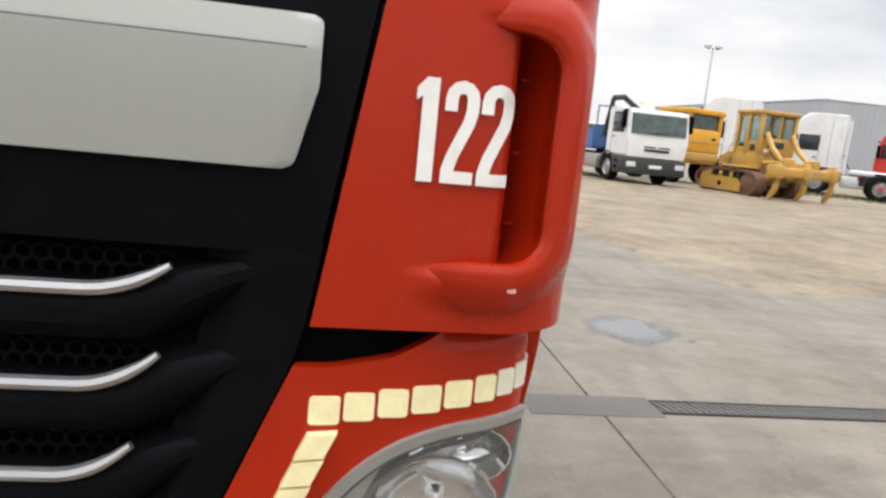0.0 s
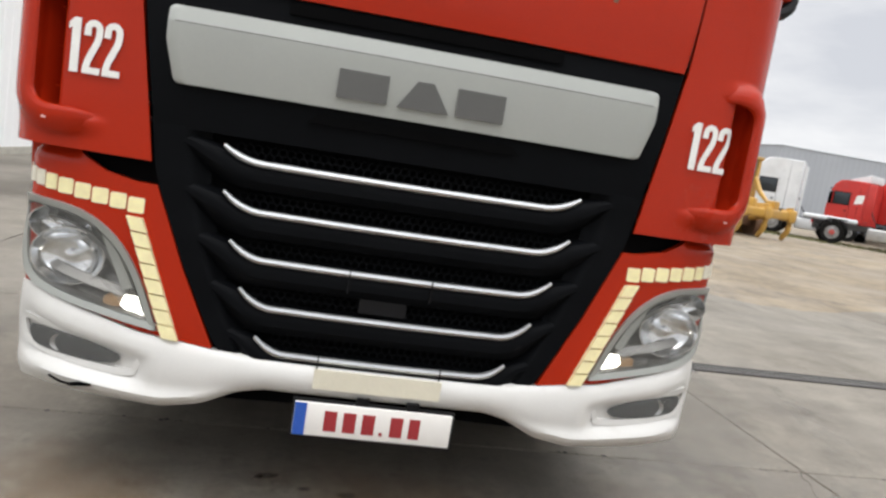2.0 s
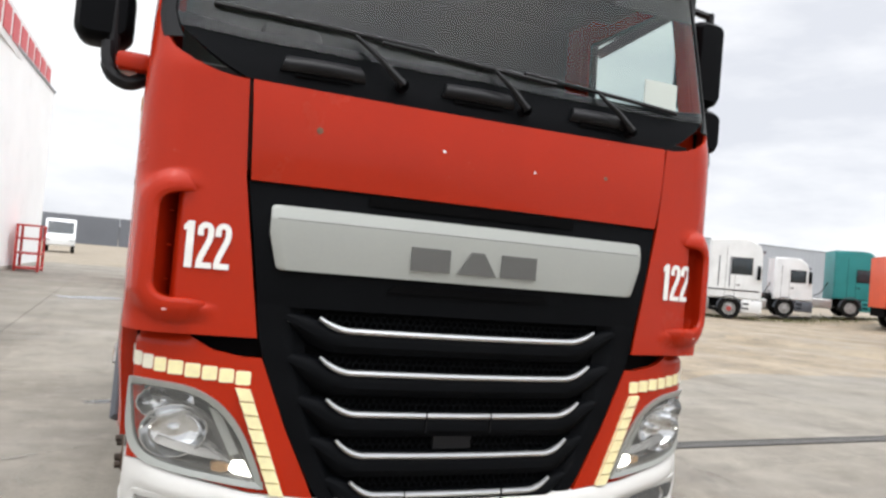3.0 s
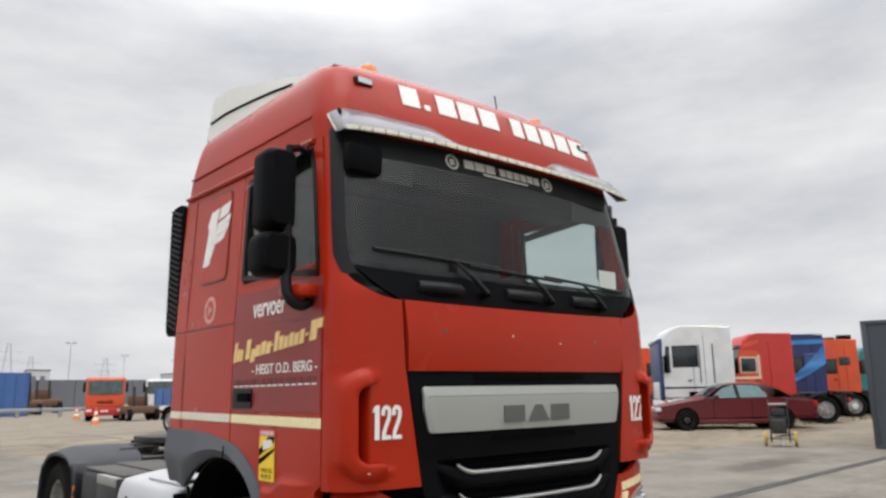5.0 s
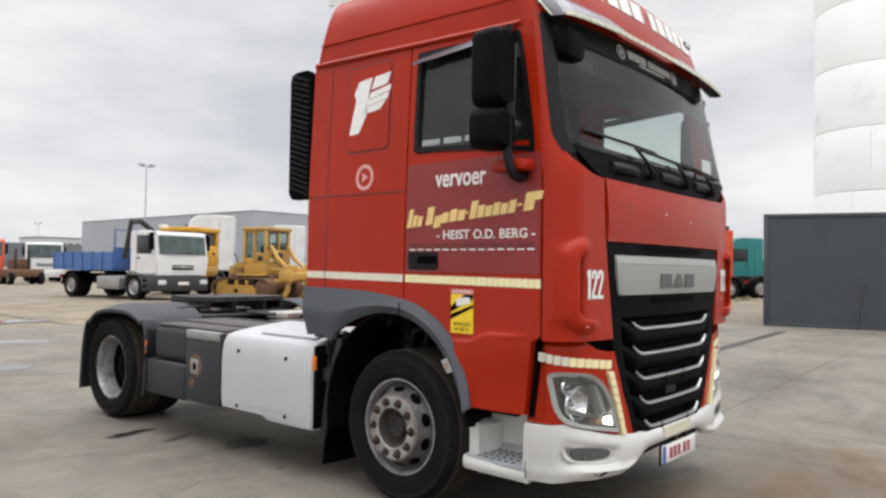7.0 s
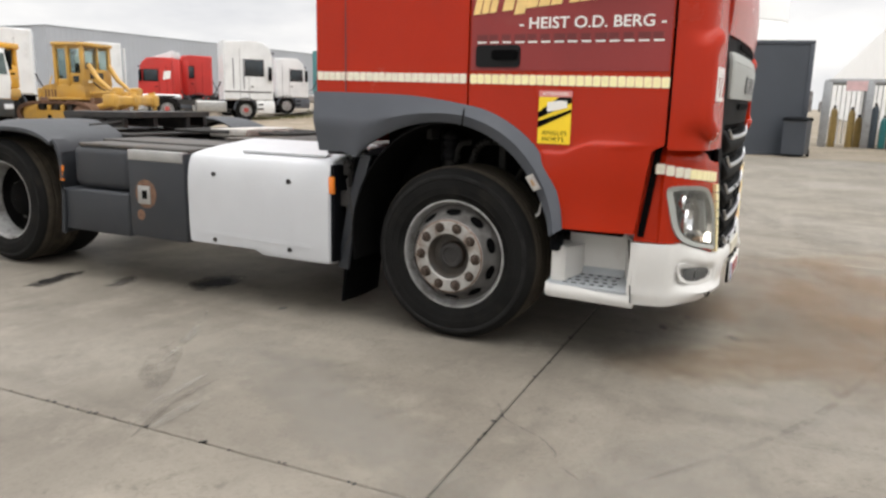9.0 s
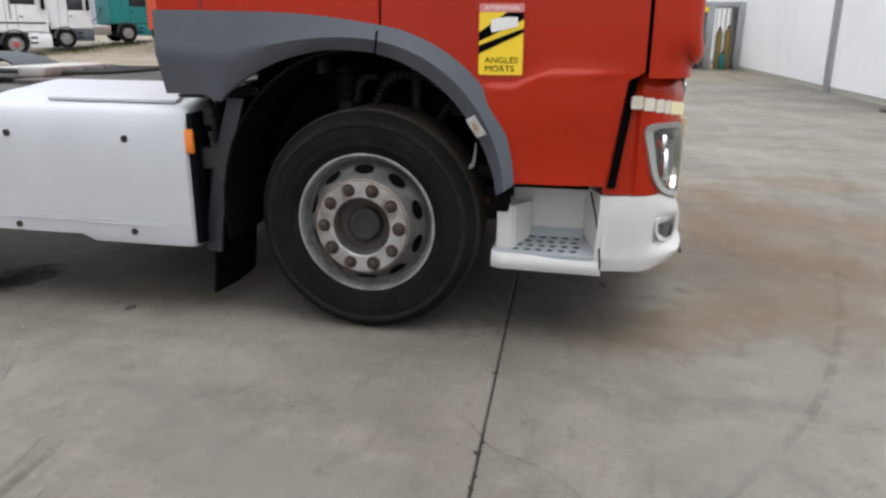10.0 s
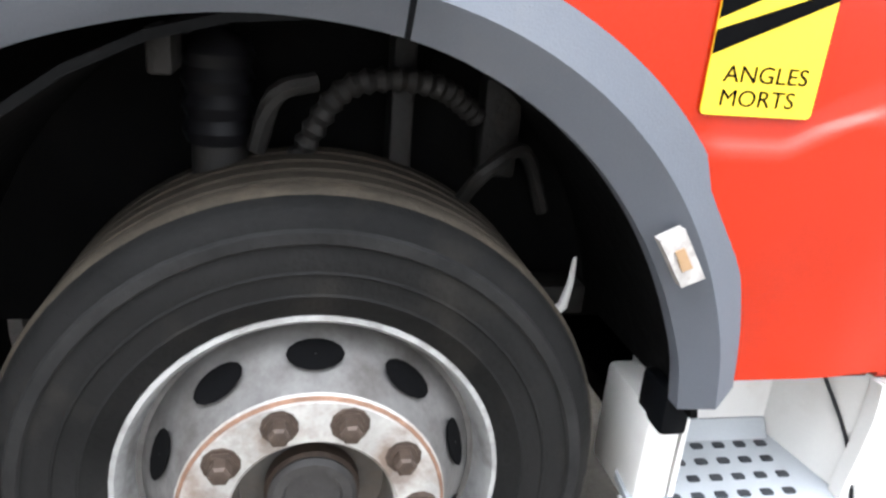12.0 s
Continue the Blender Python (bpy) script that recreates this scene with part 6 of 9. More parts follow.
            # dark plate on the uncut tread paints the dark of a hole
            part("tread_hole", prism(bm_new(), rrect(0.385 + 0.046 * c + 0.010 * (r % 2), 0.409 + 0.046 * c + 0.010 * (r % 2), xh - 0.008, xh + 0.008, 0.004, 2), lambda a, b, d, sg=sg, zh=zh: (sg * b, a, zh + d), -0.003, 0.0012), GREYD, tr)
    part("corner_seam", tube(bm_new(), smoothline([(sg * 1.150, 0.300, 0.375), (sg * 1.150, 0.304, 0.425), (sg * 1.112, 0.320, 0.54), (sg * 1.03, 0.352, 0.660)], 4), 0.0035, 6), BLACKG, stp)
    part("arch_bracket", box(bm_new(), *sorted((sg * 1.06, sg * 1.15)), 0.668, 0.716, 0.588, 0.668, 0.008), BLACK, truck)
    part("white_pipe_end", tube(bm_new(), [(sg * 0.97, 0.862, 0.722), (sg * 0.97, 0.840, 0.740), (sg * 0.97, 0.832, 0.783), (sg * 0.97, 0.830, 0.830)], [0.010, 0.009, 0.006, 0.003], 7), WHITE, truck)
    part("skirt", sheet(lambda u, v, o, sg=sg: (sg * (1.150 + o), 0.36 + 0.32 * u, 0.692 + 0.016 * v), 6, 1, 0.04), VOID, truck)


FLANGE = mat("stained_wheel_flange", (0.36, 0.35, 0.33), 0.5, metal=0.3, var=0.3, scale=14, bump=0.15, bscale=90, dirt=0.58, dirtcol=(0.125, 0.066, 0.034), dscale=10)


SCUFF = mat("scuffed_rubber_band", (0.0135, 0.0132, 0.0128), 0.75, var=0.5, scale=9, bump=0.2, bscale=70, dirt=0.5, dirtcol=(0.009, 0.009, 0.009), dscale=7, spec=0.15)


# wheels
def wheel(cx, cy, cz, sg, dual=False):
    """Tyre with grooved tread, steel rim with black discs for hand holes and ten nuts. sg: the side that faces out."""
    R_ = 0.473
    trim_r = lambda r: 0.292 + (r - 0.292) * 0.883 if r > 0.292 else r
    b = bm_new()
    prof = [(0.292, 0.010), (0.305, 0.020), (0.335, 0.030), (0.338, 0.033), (0.342, 0.031), (0.375, 0.0345), (0.378, 0.0375), (0.382, 0.035), (0.39, 0.036), (0.435, 0.032), (0.462, 0.020), (0.474, 0.014), (0.483, 0.004), (0.490, -0.010)]
    lathe(b, [(trim_r(r), sg * h) for r, h in prof], (cx, cy, cz), "x", 64)
    tyre = part("tyre", b, TYRE, truck, "worn black tyre" + (" on a dual rear wheel" if dual else ""))
    tb = bm_new()
    tp = [(0.4668, -0.010)]
    for k in range(5):
        h = -0.02 - 0.056 * k
        tp += [(R_, h), (R_, h - 0.040), (R_ - 0.012, h - 0.043), (R_ - 0.012, h - 0.052)]
    tp += [(0.465, -0.300), (0.43, -0.325), (0.30, -0.31)]
    lathe(tb, [(r, sg * h) for r, h in tp], (cx, cy, cz), "x", 72)
    part("tread", tb, TREAD, tyre)
    part("scuff_band", lathe(bm_new(), [(0.408, sg * 0.0335), (0.412, sg * 0.0385), (0.428, sg * 0.0375), (0.432, sg * 0.0315)], (cx, cy, cz), "x", 64), SCUFF, tyre)
    rb = bm_new()
    if not dual:
        rp = [(0.292, -0.01), (0.298, 0.006), (0.296, 0.016), (0.288, 0.017), (0.280, 0.006), (0.274, -0.025), (0.268, -0.040)]
    else:
        rp = [(0.292, -0.01), (0.298, 0.006), (0.296, 0.014), (0.288, 0.014), (0.280, 0.0), (0.274, -0.04), (0.268, -0.14), (0.255, -0.17), (0.235, -0.19), (0.165, -0.195), (0.13, -0.15), (0.12, -0.12), (0.06, -0.09), (0.001, -0.085)]
    lathe(rb, [(r, sg * h) for r, h in rp], (cx, cy, cz), "x", 64)
    if dual:
        # near-black sheet over the rim's own dish, painting the shade deep in the hub
        part("hub_dish", lathe(bm_new(), [(0.262, sg * -0.135), (0.255, sg * -0.165), (0.235, sg * -0.185), (0.165, sg * -0.190), (0.135, sg * -0.145), (0.125, sg * -0.115), (0.06, sg * -0.085), (0.001, sg * -0.08)], (cx, cy, cz), "x", 40), LINER, tyre)
    rim = part("rim", rb, RIM, truck, "silver steel rim with rust")
    if not dual:
        part("rim_dish", lathe(bm_new(), [(r, sg * h) for r, h in [(0.270, -0.038), (0.260, -0.040), (0.240, -0.005), (0.210, 0.045), (0.200, 0.064)]], (cx, cy, cz), "x", 56), RIMD, rim)
        part("rim_flange", lathe(bm_new(), [(r, sg * h) for r, h in [(0.201, 0.062), (0.198, 0.068), (0.190, 0.075), (0.126, 0.075), (0.121, 0.070)]], (cx, cy, cz), "x", 56), FLANGE, rim)
        part("hub_recess", lathe(bm_new(), [(r, sg * h) for r, h in [(0.1215, 0.070), (0.116, 0.02), (0.112, 0.0), (0.085, -0.005), (0.001, -0.005)]], (cx, cy, cz), "x", 40), DECK, rim)
    for k in range(10):
        a = radians(36 * k)
        r0 = 0.1600
        h0 = 0.075 if not dual else -0.19
        nb = bm_new()
        c = (cx + sg * h0, cy + r0 * math.cos(a), cz + r0 * math.sin(a))
        lathe(nb, [(0.023, sg * -0.004), (0.023, sg * 0.004), (0.0165, sg * 0.005), (0.0165, sg * 0.026), (0.012, sg * 0.030), (0.001, sg * 0.031)], c, "x", 6)
        part("nut", nb, NUT if not dual else IRON, rim)
        if not dual:
            part("washer", lathe(bm_new(), [(0.001, sg * 0.0), (0.028 + 0.003 * math.sin(3 * k), sg * 0.0), (0.0275, sg * 0.0016), (0.001, sg * 0.0018)], c, "x", 11), NUT, rim)
    if not dual:
        # the dish is uncut: black discs paint the dark of its holes
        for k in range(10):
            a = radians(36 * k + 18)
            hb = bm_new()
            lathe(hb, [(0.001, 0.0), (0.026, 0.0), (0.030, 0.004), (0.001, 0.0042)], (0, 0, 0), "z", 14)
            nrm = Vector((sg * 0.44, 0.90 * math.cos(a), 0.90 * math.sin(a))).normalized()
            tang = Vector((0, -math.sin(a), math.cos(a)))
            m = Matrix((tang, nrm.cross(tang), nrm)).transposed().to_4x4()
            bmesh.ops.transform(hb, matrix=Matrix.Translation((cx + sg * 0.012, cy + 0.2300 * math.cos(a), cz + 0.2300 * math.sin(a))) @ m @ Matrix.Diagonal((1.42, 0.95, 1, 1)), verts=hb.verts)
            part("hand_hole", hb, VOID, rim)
        part("rust_ring", lathe(bm_new(), [(0.1978, sg * 0.0690), (0.1945, sg * 0.0725), (0.1930, sg * 0.0745), (0.192, sg * 0.0730)], (cx, cy, cz), "x", 48), RUST, rim)
        part("hub_cap", lathe(bm_new(), [(0.068, sg * 0.0), (0.068, sg * 0.034), (0.060, sg * 0.040), (0.046, sg * 0.040), (0.042, sg * 0.032), (0.001, sg * 0.032)], (cx, cy, cz), "x", 28), IRON, rim)
        part("hub_ring", lathe(bm_new(), [(0.073, sg * 0.002), (0.073, sg * 0.024), (0.062, sg * 0.038), (0.060, sg * 0.030)], (cx, cy, cz), "x", 28), NUT, rim)
    return tyre


WF, WB = 1.268, 5.02
for sg in (-1, 1):
    wheel(sg * 1.098, WF, 0.497, sg)
    wheel(sg * 1.130, WB, 0.497, sg, True)
    # inner twin
    b = bm_new()
    lathe(b, [(0.29, 0), (0.41, -0.02), (0.46, 0.0), (0.473, 0.03), (0.473, 0.25), (0.46, 0.28), (0.41, 0.30), (0.29, 0.28)], (sg * 0.76 - (0.14 if sg > 0 else 0.14), WB, 0.497), "x", 40)
    part("inner_tyre", b, TYRE, truck)
for yy, xx in ((WF, 1.0), (WB, 1.0)):
    part("axle", tube(bm_new(), [(-xx, yy, 0.497), (xx, yy, 0.497)], 0.075, 12), IRON, truck)
part("differential", (lambda b: (bmesh.ops.create_uvsphere(b, u_segments=16, v_segments=10, radius=0.21), bmesh.ops.translate(b, vec=(0, WB, 0.52), verts=b.verts), b)[2])(bm_new()), IRON, truck)

# suspension and pipes seen in the front arch
for sg in (-1, 1):
    dm = part("damper", tube(bm_new(), [(sg * 0.86, 1.42, 0.62), (sg * 0.84, 1.42, 1.14)], 0.045, 12), OILY, truck)
    part("damper_boot", lathe(bm_new(), [(0.050, 0.0)] + [(0.050 + 0.008 * (k % 2), 0.02 * k) for k in range(1, 9)] + [(0.02, 0.18)], (sg * 0.85, 1.42, 0.98), "z", 14), BLACKG, dm)
    part("spring", boxes((sg * 0.45 - 0.04, sg * 0.45 + 0.04, 0.5, 2.1, 0.60, 0.64), (sg * 0.45 - 0.04, sg * 0.45 + 0.04, 0.7, 1.9, 0.56, 0.60)), OILY, truck)
    ribbed = smoothline([(sg * 0.85, 1.30, 0.95), (sg * 0.88, 1.22, 1.08), (sg * 0.86, 1.08, 1.09), (sg * 0.8, 0.98, 1.03)], 12)
    part("ribbed_hose", tube(bm_new(), ribbed, [0.016 + 0.006 * (k % 2) for k in range(len(ribbed))], 10), OILY, truck)
    part("hose", tube(bm_new(), smoothline([(sg * 0.9, 1.36, 0.98), (sg * 0.92, 1.33, 1.07), (sg * 0.9, 1.27, 1.09)], 4), 0.016, 8), OILY, truck)
    part("hose", tube(bm_new(), smoothline([(sg * 0.80, 1.05, 0.80), (sg * 0.88, 0.98, 0.95), (sg * 0.84, 0.90, 0.98), (sg * 0.80, 0.84, 0.86)], 4), 0.014, 8), OILY, truck)
    part("bracket", box(bm_new(), *sorted((sg * 0.9, sg * 1.0)), 1.465, 1.50, 1.10, 1.165, 0.006), OILY, truck)
    for bx in ((0.74, 0.80, 0.90, 0.97, 0.92, 1.10), (0.74, 0.82, 1.10, 1.14, 0.80, 1.16), (0.76, 0.84, 0.74, 0.86, 0.66, 0.72)):
        part("bracket", box(bm_new(), *sorted((sg * bx[0], sg * bx[1])), *bx[2:], 0.008), OILY, truck)
    part("brake_chamber", lathe(bm_new(), [(0.001, 0.0), (0.07, 0.0), (0.085, 0.03), (0.085, 0.09), (0.07, 0.13), (0.001, 0.13)], (sg * 0.80, 1.02, 0.66), "z", 16), OILY, truck)
    part("link_rod", tube(bm_new(), [(sg * 0.86, 0.78, 0.56), (sg * 0.84, 1.20, 0.60)], 0.02, 8), RUST, truck)

# chassis, tank, boxes, fifth wheel
for sg in (-1, 1):
    part("chassis_rail", boxes((sg * 0.40 - 0.035, sg * 0.40 + 0.035, 0.25, 5.45, 0.72, 0.98)), IRON, truck)
for y0 in (2.3, 3.5, 4.4, 5.3):
    part("cross_member", box(bm_new(), -0.4, 0.4, y0, y0 + 0.1, 0.76, 0.94), IRON, truck)
# unseen blocks in place of underbody parts, added to darken the ground below
part("engine_sump", box(bm_new(), -0.36, 0.36, 0.35, 1.95, 0.34, 0.66, 0.06), IRON, truck)
part("splash_shield", boxes((-1.0, -0.36, 0.12, 0.62, 0.40, 0.44)), VOID, truck)
part("splash_shield", boxes((0.36, 1.0, 0.12, 0.62, 0.40, 0.44)), VOID, truck)
part("gearbox", box(bm_new(), -0.33, 0.33, 1.9, 3.0, 0.42, 0.9, 0.08), IRON, truck)


def rounded_box(x0, x1, y0, y1, z0, z1, r=0.05, seg=4):
    return box(bm_new(), x0, x1, y0, y1, z0, z1, r, seg)


for sg in (-1, 1):
    xs = lambda a, b_, sg=sg: sorted((sg * a, sg * b_))
    prof = closed_smooth([(1.195, 0.42), (1.200, 0.60), (1.198, 0.80), (1.170, 0.925), (1.10, 0.965), (0.80, 1.005), (0.50, 1.0), (0.48, 0.7), (0.5, 0.40), (0.8, 0.355), (1.15, 0.355)], 3)
    b = bm_new()
    ys = [2.012, 2.02, 2.05, 2.30, 2.50, 2.56, 2.80, 3.06, 3.088, 3.095]
    loops = []
    for y in ys:
        k = 0.02 if y in (2.012, 3.095) else (0.006 if y in (2.02, 3.088) else 0)
        lift = 0.0 if y < 2.52 else 0.042
        loops.append([b.verts.new((sg * (a - k), y, max(c, 0.355 + lift) - (k if c > 0.7 else -k))) for a, c in prof])
    for p, q in zip(loops, loops[1:]):
        for i in range(len(p)):
            b.faces.new((p[i], p[(i + 1) % len(p)], q[(i + 1) % len(p)], q[i]))
    b.faces.new(loops[0])
    b.faces.new(loops[-1])
    tank = part("side_cover", b, TANKW, truck, "white textured side cover over the tank")
    part("groove", tube(bm_new(), [(sg * 1.1955, 2.06 + 0.98 * t, 0.785 + 0.012 * t) for t in (0, 0.5, 1)], 0.004, 5), TANKW, tank)
    for z in (0.452, 0.468):
        part("groove", tube(bm_new(), [(sg * 1.1975, 2.14 + 0.86 * t, z + 0.01 * t) for t in (0, 0.5, 1)], 0.0045, 5), TANKW, tank)
    part("top_flap", sheet(lambda u, v, o, sg=sg: (sg * (1.095 - 0.42 * v), 2.10 + 0.62 * u + 0.10 * v, 0.984 + 0.034 * v + o), 6, 4, 0.012), TANKW, tank)
    for y, z in ((2.295, 0.828), (2.868, 0.836), (2.295, 0.423), (2.875, 0.425)):
        part("screw", lathe(bm_new(), [(0.015, sg * 1.192), (0.015, sg * 1.202), (0.011, sg * 1.203), (0.009, sg * 1.199), (0.001, sg * 1.199)], (0, y, z), "x", 12), IRON, tank)
    part("amber_marker", box(bm_new(), *xs(1.165, 1.19), 1.985, 2.022, 0.775, 0.875, 0.006), ORANGE, tank)
    part("end_panel", box(bm_new(), *xs(0.7, 1.18), 1.985, 2.012, 0.38, 0.94, 0.004), BLACK, tank)
    part("top_hook", box(bm_new(), *xs(0.92, 1.14), 1.92, 2.06, 1.0, 1.015, 0.004), BLACKG, tank)
    # small fittings between tank and arch
    for k in range(5):
        part("pipe_fitting", tube(bm_new(), smoothline([(sg * (0.98 + 0.03 * k), 1.95, 0.98 - 0.03 * k), (sg * (1.02 + 0.03 * k), 1.93 - 0.012 * k, 0.80 - 0.05 * k), (sg * (1.0 + 0.03 * k), 1.96, 0.60 - 0.04 * k)], 4), 0.012, 6), IRON, truck)
    for k in range(5):
        xk = 0.93 + 0.045 * k
        cpl = part("hose_coupling", lathe(bm_new(), [(0.001, 0.0), (0.013, 0.0), (0.013, 0.018), (0.017, 0.020), (0.017, 0.038), (0.010, 0.042), (0.001, 0.042)], (sg * xk, 1.945 - 0.012 * (k % 2), 0.985 + 0.012 * (k % 3)), "z", 10), ALU if k % 2 == 0 else DECAL, truck)
        part("hose", tube(bm_new(), smoothline([(sg * xk, 1.945 - 0.012 * (k % 2), 0.985), (sg * (xk + 0.01), 1.92, 0.90), (sg * (xk - 0.03), 1.93 + 0.01 * k, 0.74 - 0.03 * k)], 4), 0.010, 6), OILY, cpl)
    for k in range(4):
        part("pipe_nut", lathe(bm_new(), [(0.001, 0.0), (0.016, 0.0), (0.016, 0.022), (0.001, 0.022)], (sg * (1.03 + 0.022 * k), 1.925, 0.86 - 0.11 * k), "z", 6), ALU, truck)
    part("valve_block", boxes((*xs(0.95, 1.10), 1.93, 1.98, 0.88, 0.96), bevel=0.006), IRON, truck)
    part("valve_block", boxes((*xs(1.0, 1.12), 1.93, 1.99, 0.70, 0.79), bevel=0.006), IRON, truck)
    # tool box
    tbx = part("battery_box", rounded_box(*xs(0.62, 1.195), 3.115, 3.615, 0.375, 0.945, 0.012, 2), GREYD, truck, "dark grey box with scuffed latch")
    part("bright_edge", box(bm_new(), *xs(1.05, 1.199), 3.125, 3.605, 0.885, 0.95, 0.003), ALU, tbx)
    part("top_cover", box(bm_new(), *xs(0.64, 1.15), 3.12, 4.14, 0.946, 0.972, 0.012), DECK, tbx)
    lt = part("latch_plate", box(bm_new(), *xs(1.19, 1.202), 3.42, 3.53, 0.60, 0.72, 0.004), ALU, tbx)
    part("latch", box(bm_new(), *xs(1.20, 1.206), 3.445, 3.485, 0.635, 0.69), VOID, lt)
    part("scuff", lathe(bm_new(), [(0.001, sg * 1.1965), (0.036, sg * 1.1965), (0.037, sg * 1.195)], (0, 3.515, 0.525), "x", 9), RUST, tbx)
    part("scuff", lathe(bm_new(), [(0.001, sg * 1.1962), (0.095, sg * 1.1962), (0.096, sg * 1.195)], (0, 3.462, 0.668), "x", 13), RUST, tbx)
    # lower and upper grey covers
    part("lower_box", rounded_box(*xs(0.62, 1.195), 3.63, 4.28, 0.36, 0.655, 0.02, 3), GREYD, truck)
    part("upper_cover", rounded_box(*xs(0.60, 1.165), 3.64, 4.20, 0.66, 0.955, 0.06, 4), GREYD, truck)
    # rear mudguard
    MG = [(4.285, 0.33), (4.262, 0.55), (4.262, 0.80), (4.30, 0.94), (4.40, 1.03), (4.60, 1.085), (4.90, 1.095), (5.15, 1.07), (5.32, 1.00), (5.44, 0.86), (5.50, 0.60), (5.53, 0.25)]
    mgs = smoothline(MG, 3)
    part("mudguard", sheet(lambda u, v, o, sg=sg, mgs=mgs: (lambda p, q: (sg * (0.62 + 0.585 * v + (0.01 if v > 0.9 else 0)), q[0], q[1] - 0.05 * max(0, v - 0.75) / 0.25 * (1 if 4.33 < q[0] < 5.4 else 0) + (-o if 4.3 < q[0] < 5.45 else 0)))(None, mgs[int(round(u * (len(mgs) - 1)))]), len(mgs) - 1, 10, 0.012), GREYD, truck, "dark grey rear mudguard")
    part("guard_rim", tube(bm_new(), [(sg * 1.20, p[0], p[1] - 0.055 if 4.33 < p[0] < 5.4 else p[1]) for p in mgs], 0.018, 6), GREYD, truck)
    part("amber_marker", box(bm_new(), *xs(1.195, 1.212), 4.245, 4.275, 0.70, 0.81, 0.004), ORANGE, truck)
    part("rear_lamp", box(bm_new(), *xs(0.62, 0.92), 5.44, 5.50, 0.66, 0.80, 0.01), REDLENS, truck)
part("fuel_stain_plate", box(bm_new(), -1.0, -0.45, 3.15, 4.1, 0.95, 0.968, 0.004), IRON, truck)
# deck between the rails, hoses, coupling
part("deck_plate", boxes((-0.62, 0.62, 2.15, 3.30, 1.0, 1.02), (-0.9, -0.5, 3.1, 4.2, 0.965, 0.985), (0.5, 0.9, 3.1, 4.2, 0.965, 0.985), bevel=0.004), DECK, truck)
fw = part("fifth_wheel", (lambda b: (prism(b, [(-0.48, 4.55), (-0.40, 4.42), (0.40, 4.42), (0.48, 4.55), (0.49, 4.95), (0.40, 5.28), (0.16, 5.36), (0.06, 5.02), (-0.06, 5.02), (-0.16, 5.36), (-0.40, 5.28), (-0.49, 4.95)], lambda a, c, d: (a, c, 1.115 + d + 0.012 * (4.9 - c)), 0.0, 0.045), b)[1])(bm_new()), IRON, truck, "greasy black fifth-wheel coupling plate")
part("skirt_ribs", boxes((-0.45, -0.41, 4.5, 5.2, 1.04, 1.115), (0.41, 0.45, 4.5, 5.2, 1.04, 1.115), (-0.2, -0.16, 4.45, 5.2, 1.04, 1.115), (0.16, 0.20, 4.45, 5.2, 1.04, 1.115)), IRON, fw)
part("mounting_plate", boxes((-0.62, 0.62, 4.25, 5.40, 0.985, 1.005), (-0.56, -0.40, 4.70, 5.0, 1.005, 1.10), (0.40, 0.56, 4.70, 5.0, 1.005, 1.10), bevel=0.004), IRON, truck)
part("release_handle", tube(bm_new(), [(-0.2, 4.6, 1.09), (-0.6, 4.5, 1.08), (-0.78, 4.48, 1.07)], 0.012, 6), IRON, fw)
for k in range(4):
    part("air_line", tube(bm_new(), smoothline([(-0.28 + 0.18 * k, 2.12, 1.45), (-0.3 + 0.18 * k, 2.35, 1.15), (-0.25 + 0.15 * k, 2.9, 1.05), (-0.35 + 0.2 * k, 3.6, 1.045), (-0.2 + 0.1 * k, 4.2, 1.03)], 5), 0.016, 6), IRON, truck)
part("lamp_bar", boxes((-0.45, 0.10, 3.25, 3.42, 1.02, 1.075), (-0.30, 0.35, 3.55, 3.75, 1.0, 1.06), bevel=0.012), mat("dirty_pale_steel", (0.45, 0.43, 0.40), 0.6, metal=0.3, var=0.3, scale=12, bump=0.2, dirt=0.4, dscale=12), truck)
part("rear_beam", box(bm_new(), -1.08, 1.08, 5.38, 5.44, 0.55, 0.98, 0.01), IRON, truck)


# ---- other vehicles and things in the yard ----
GLASSD = mat("dark_vehicle_glass", (0.028, 0.036, 0.042), 0.08, var=0.3, scale=2, bump=0.0)
LAMPC = mat("clear_lamp", (0.62, 0.64, 0.66), 0.15, var=0.1, bump=0.05)


def paint(name, col, dirt=0.2):
    return mat(name, col, 0.36, var=0.10, scale=1.5, bump=0.015, bscale=60, dirt=dirt, dirtcol=tuple(0.5 * c + 0.08 for c in col), dscale=2.0)


P_WHITE = paint("white_truck_paint", (0.72, 0.73, 0.73))
P_RED = paint("red_truck_paint", (0.52, 0.035, 0.028))
P_ORANGE = paint("orange_truck_paint", (0.66, 0.085, 0.025))
P_TEAL = paint("teal_truck_paint", (0.015, 0.20, 0.20))
P_NAVY = paint("navy_truck_paint", (0.02, 0.035, 0.13))
P_BLUE = paint("blue_tarp", (0.05, 0.22, 0.55))
P_YELLOW = paint("yellow_machine_paint", (0.50, 0.29, 0.06), 0.55)
P_WINE = paint("wine_red_car_paint", (0.115, 0.012, 0.016), 0.12)
# teal-grey glass, with part of its reflection painted into the base colour
GLASST = mat("reflection_toned_glass", (0.070, 0.098, 0.098), 0.10, var=0.5, scale=2.5, bump=0.0)
BUMPD = mat("dirty_dark_bumper", (0.030, 0.034, 0.036), 0.6, var=0.3, scale=4, bump=0.1, dirt=0.35, dirtcol=(0.09, 0.08, 0.07))
P_LOADER = paint("fresh_yellow_paint", (0.66, 0.33, 0.018), 0.3)
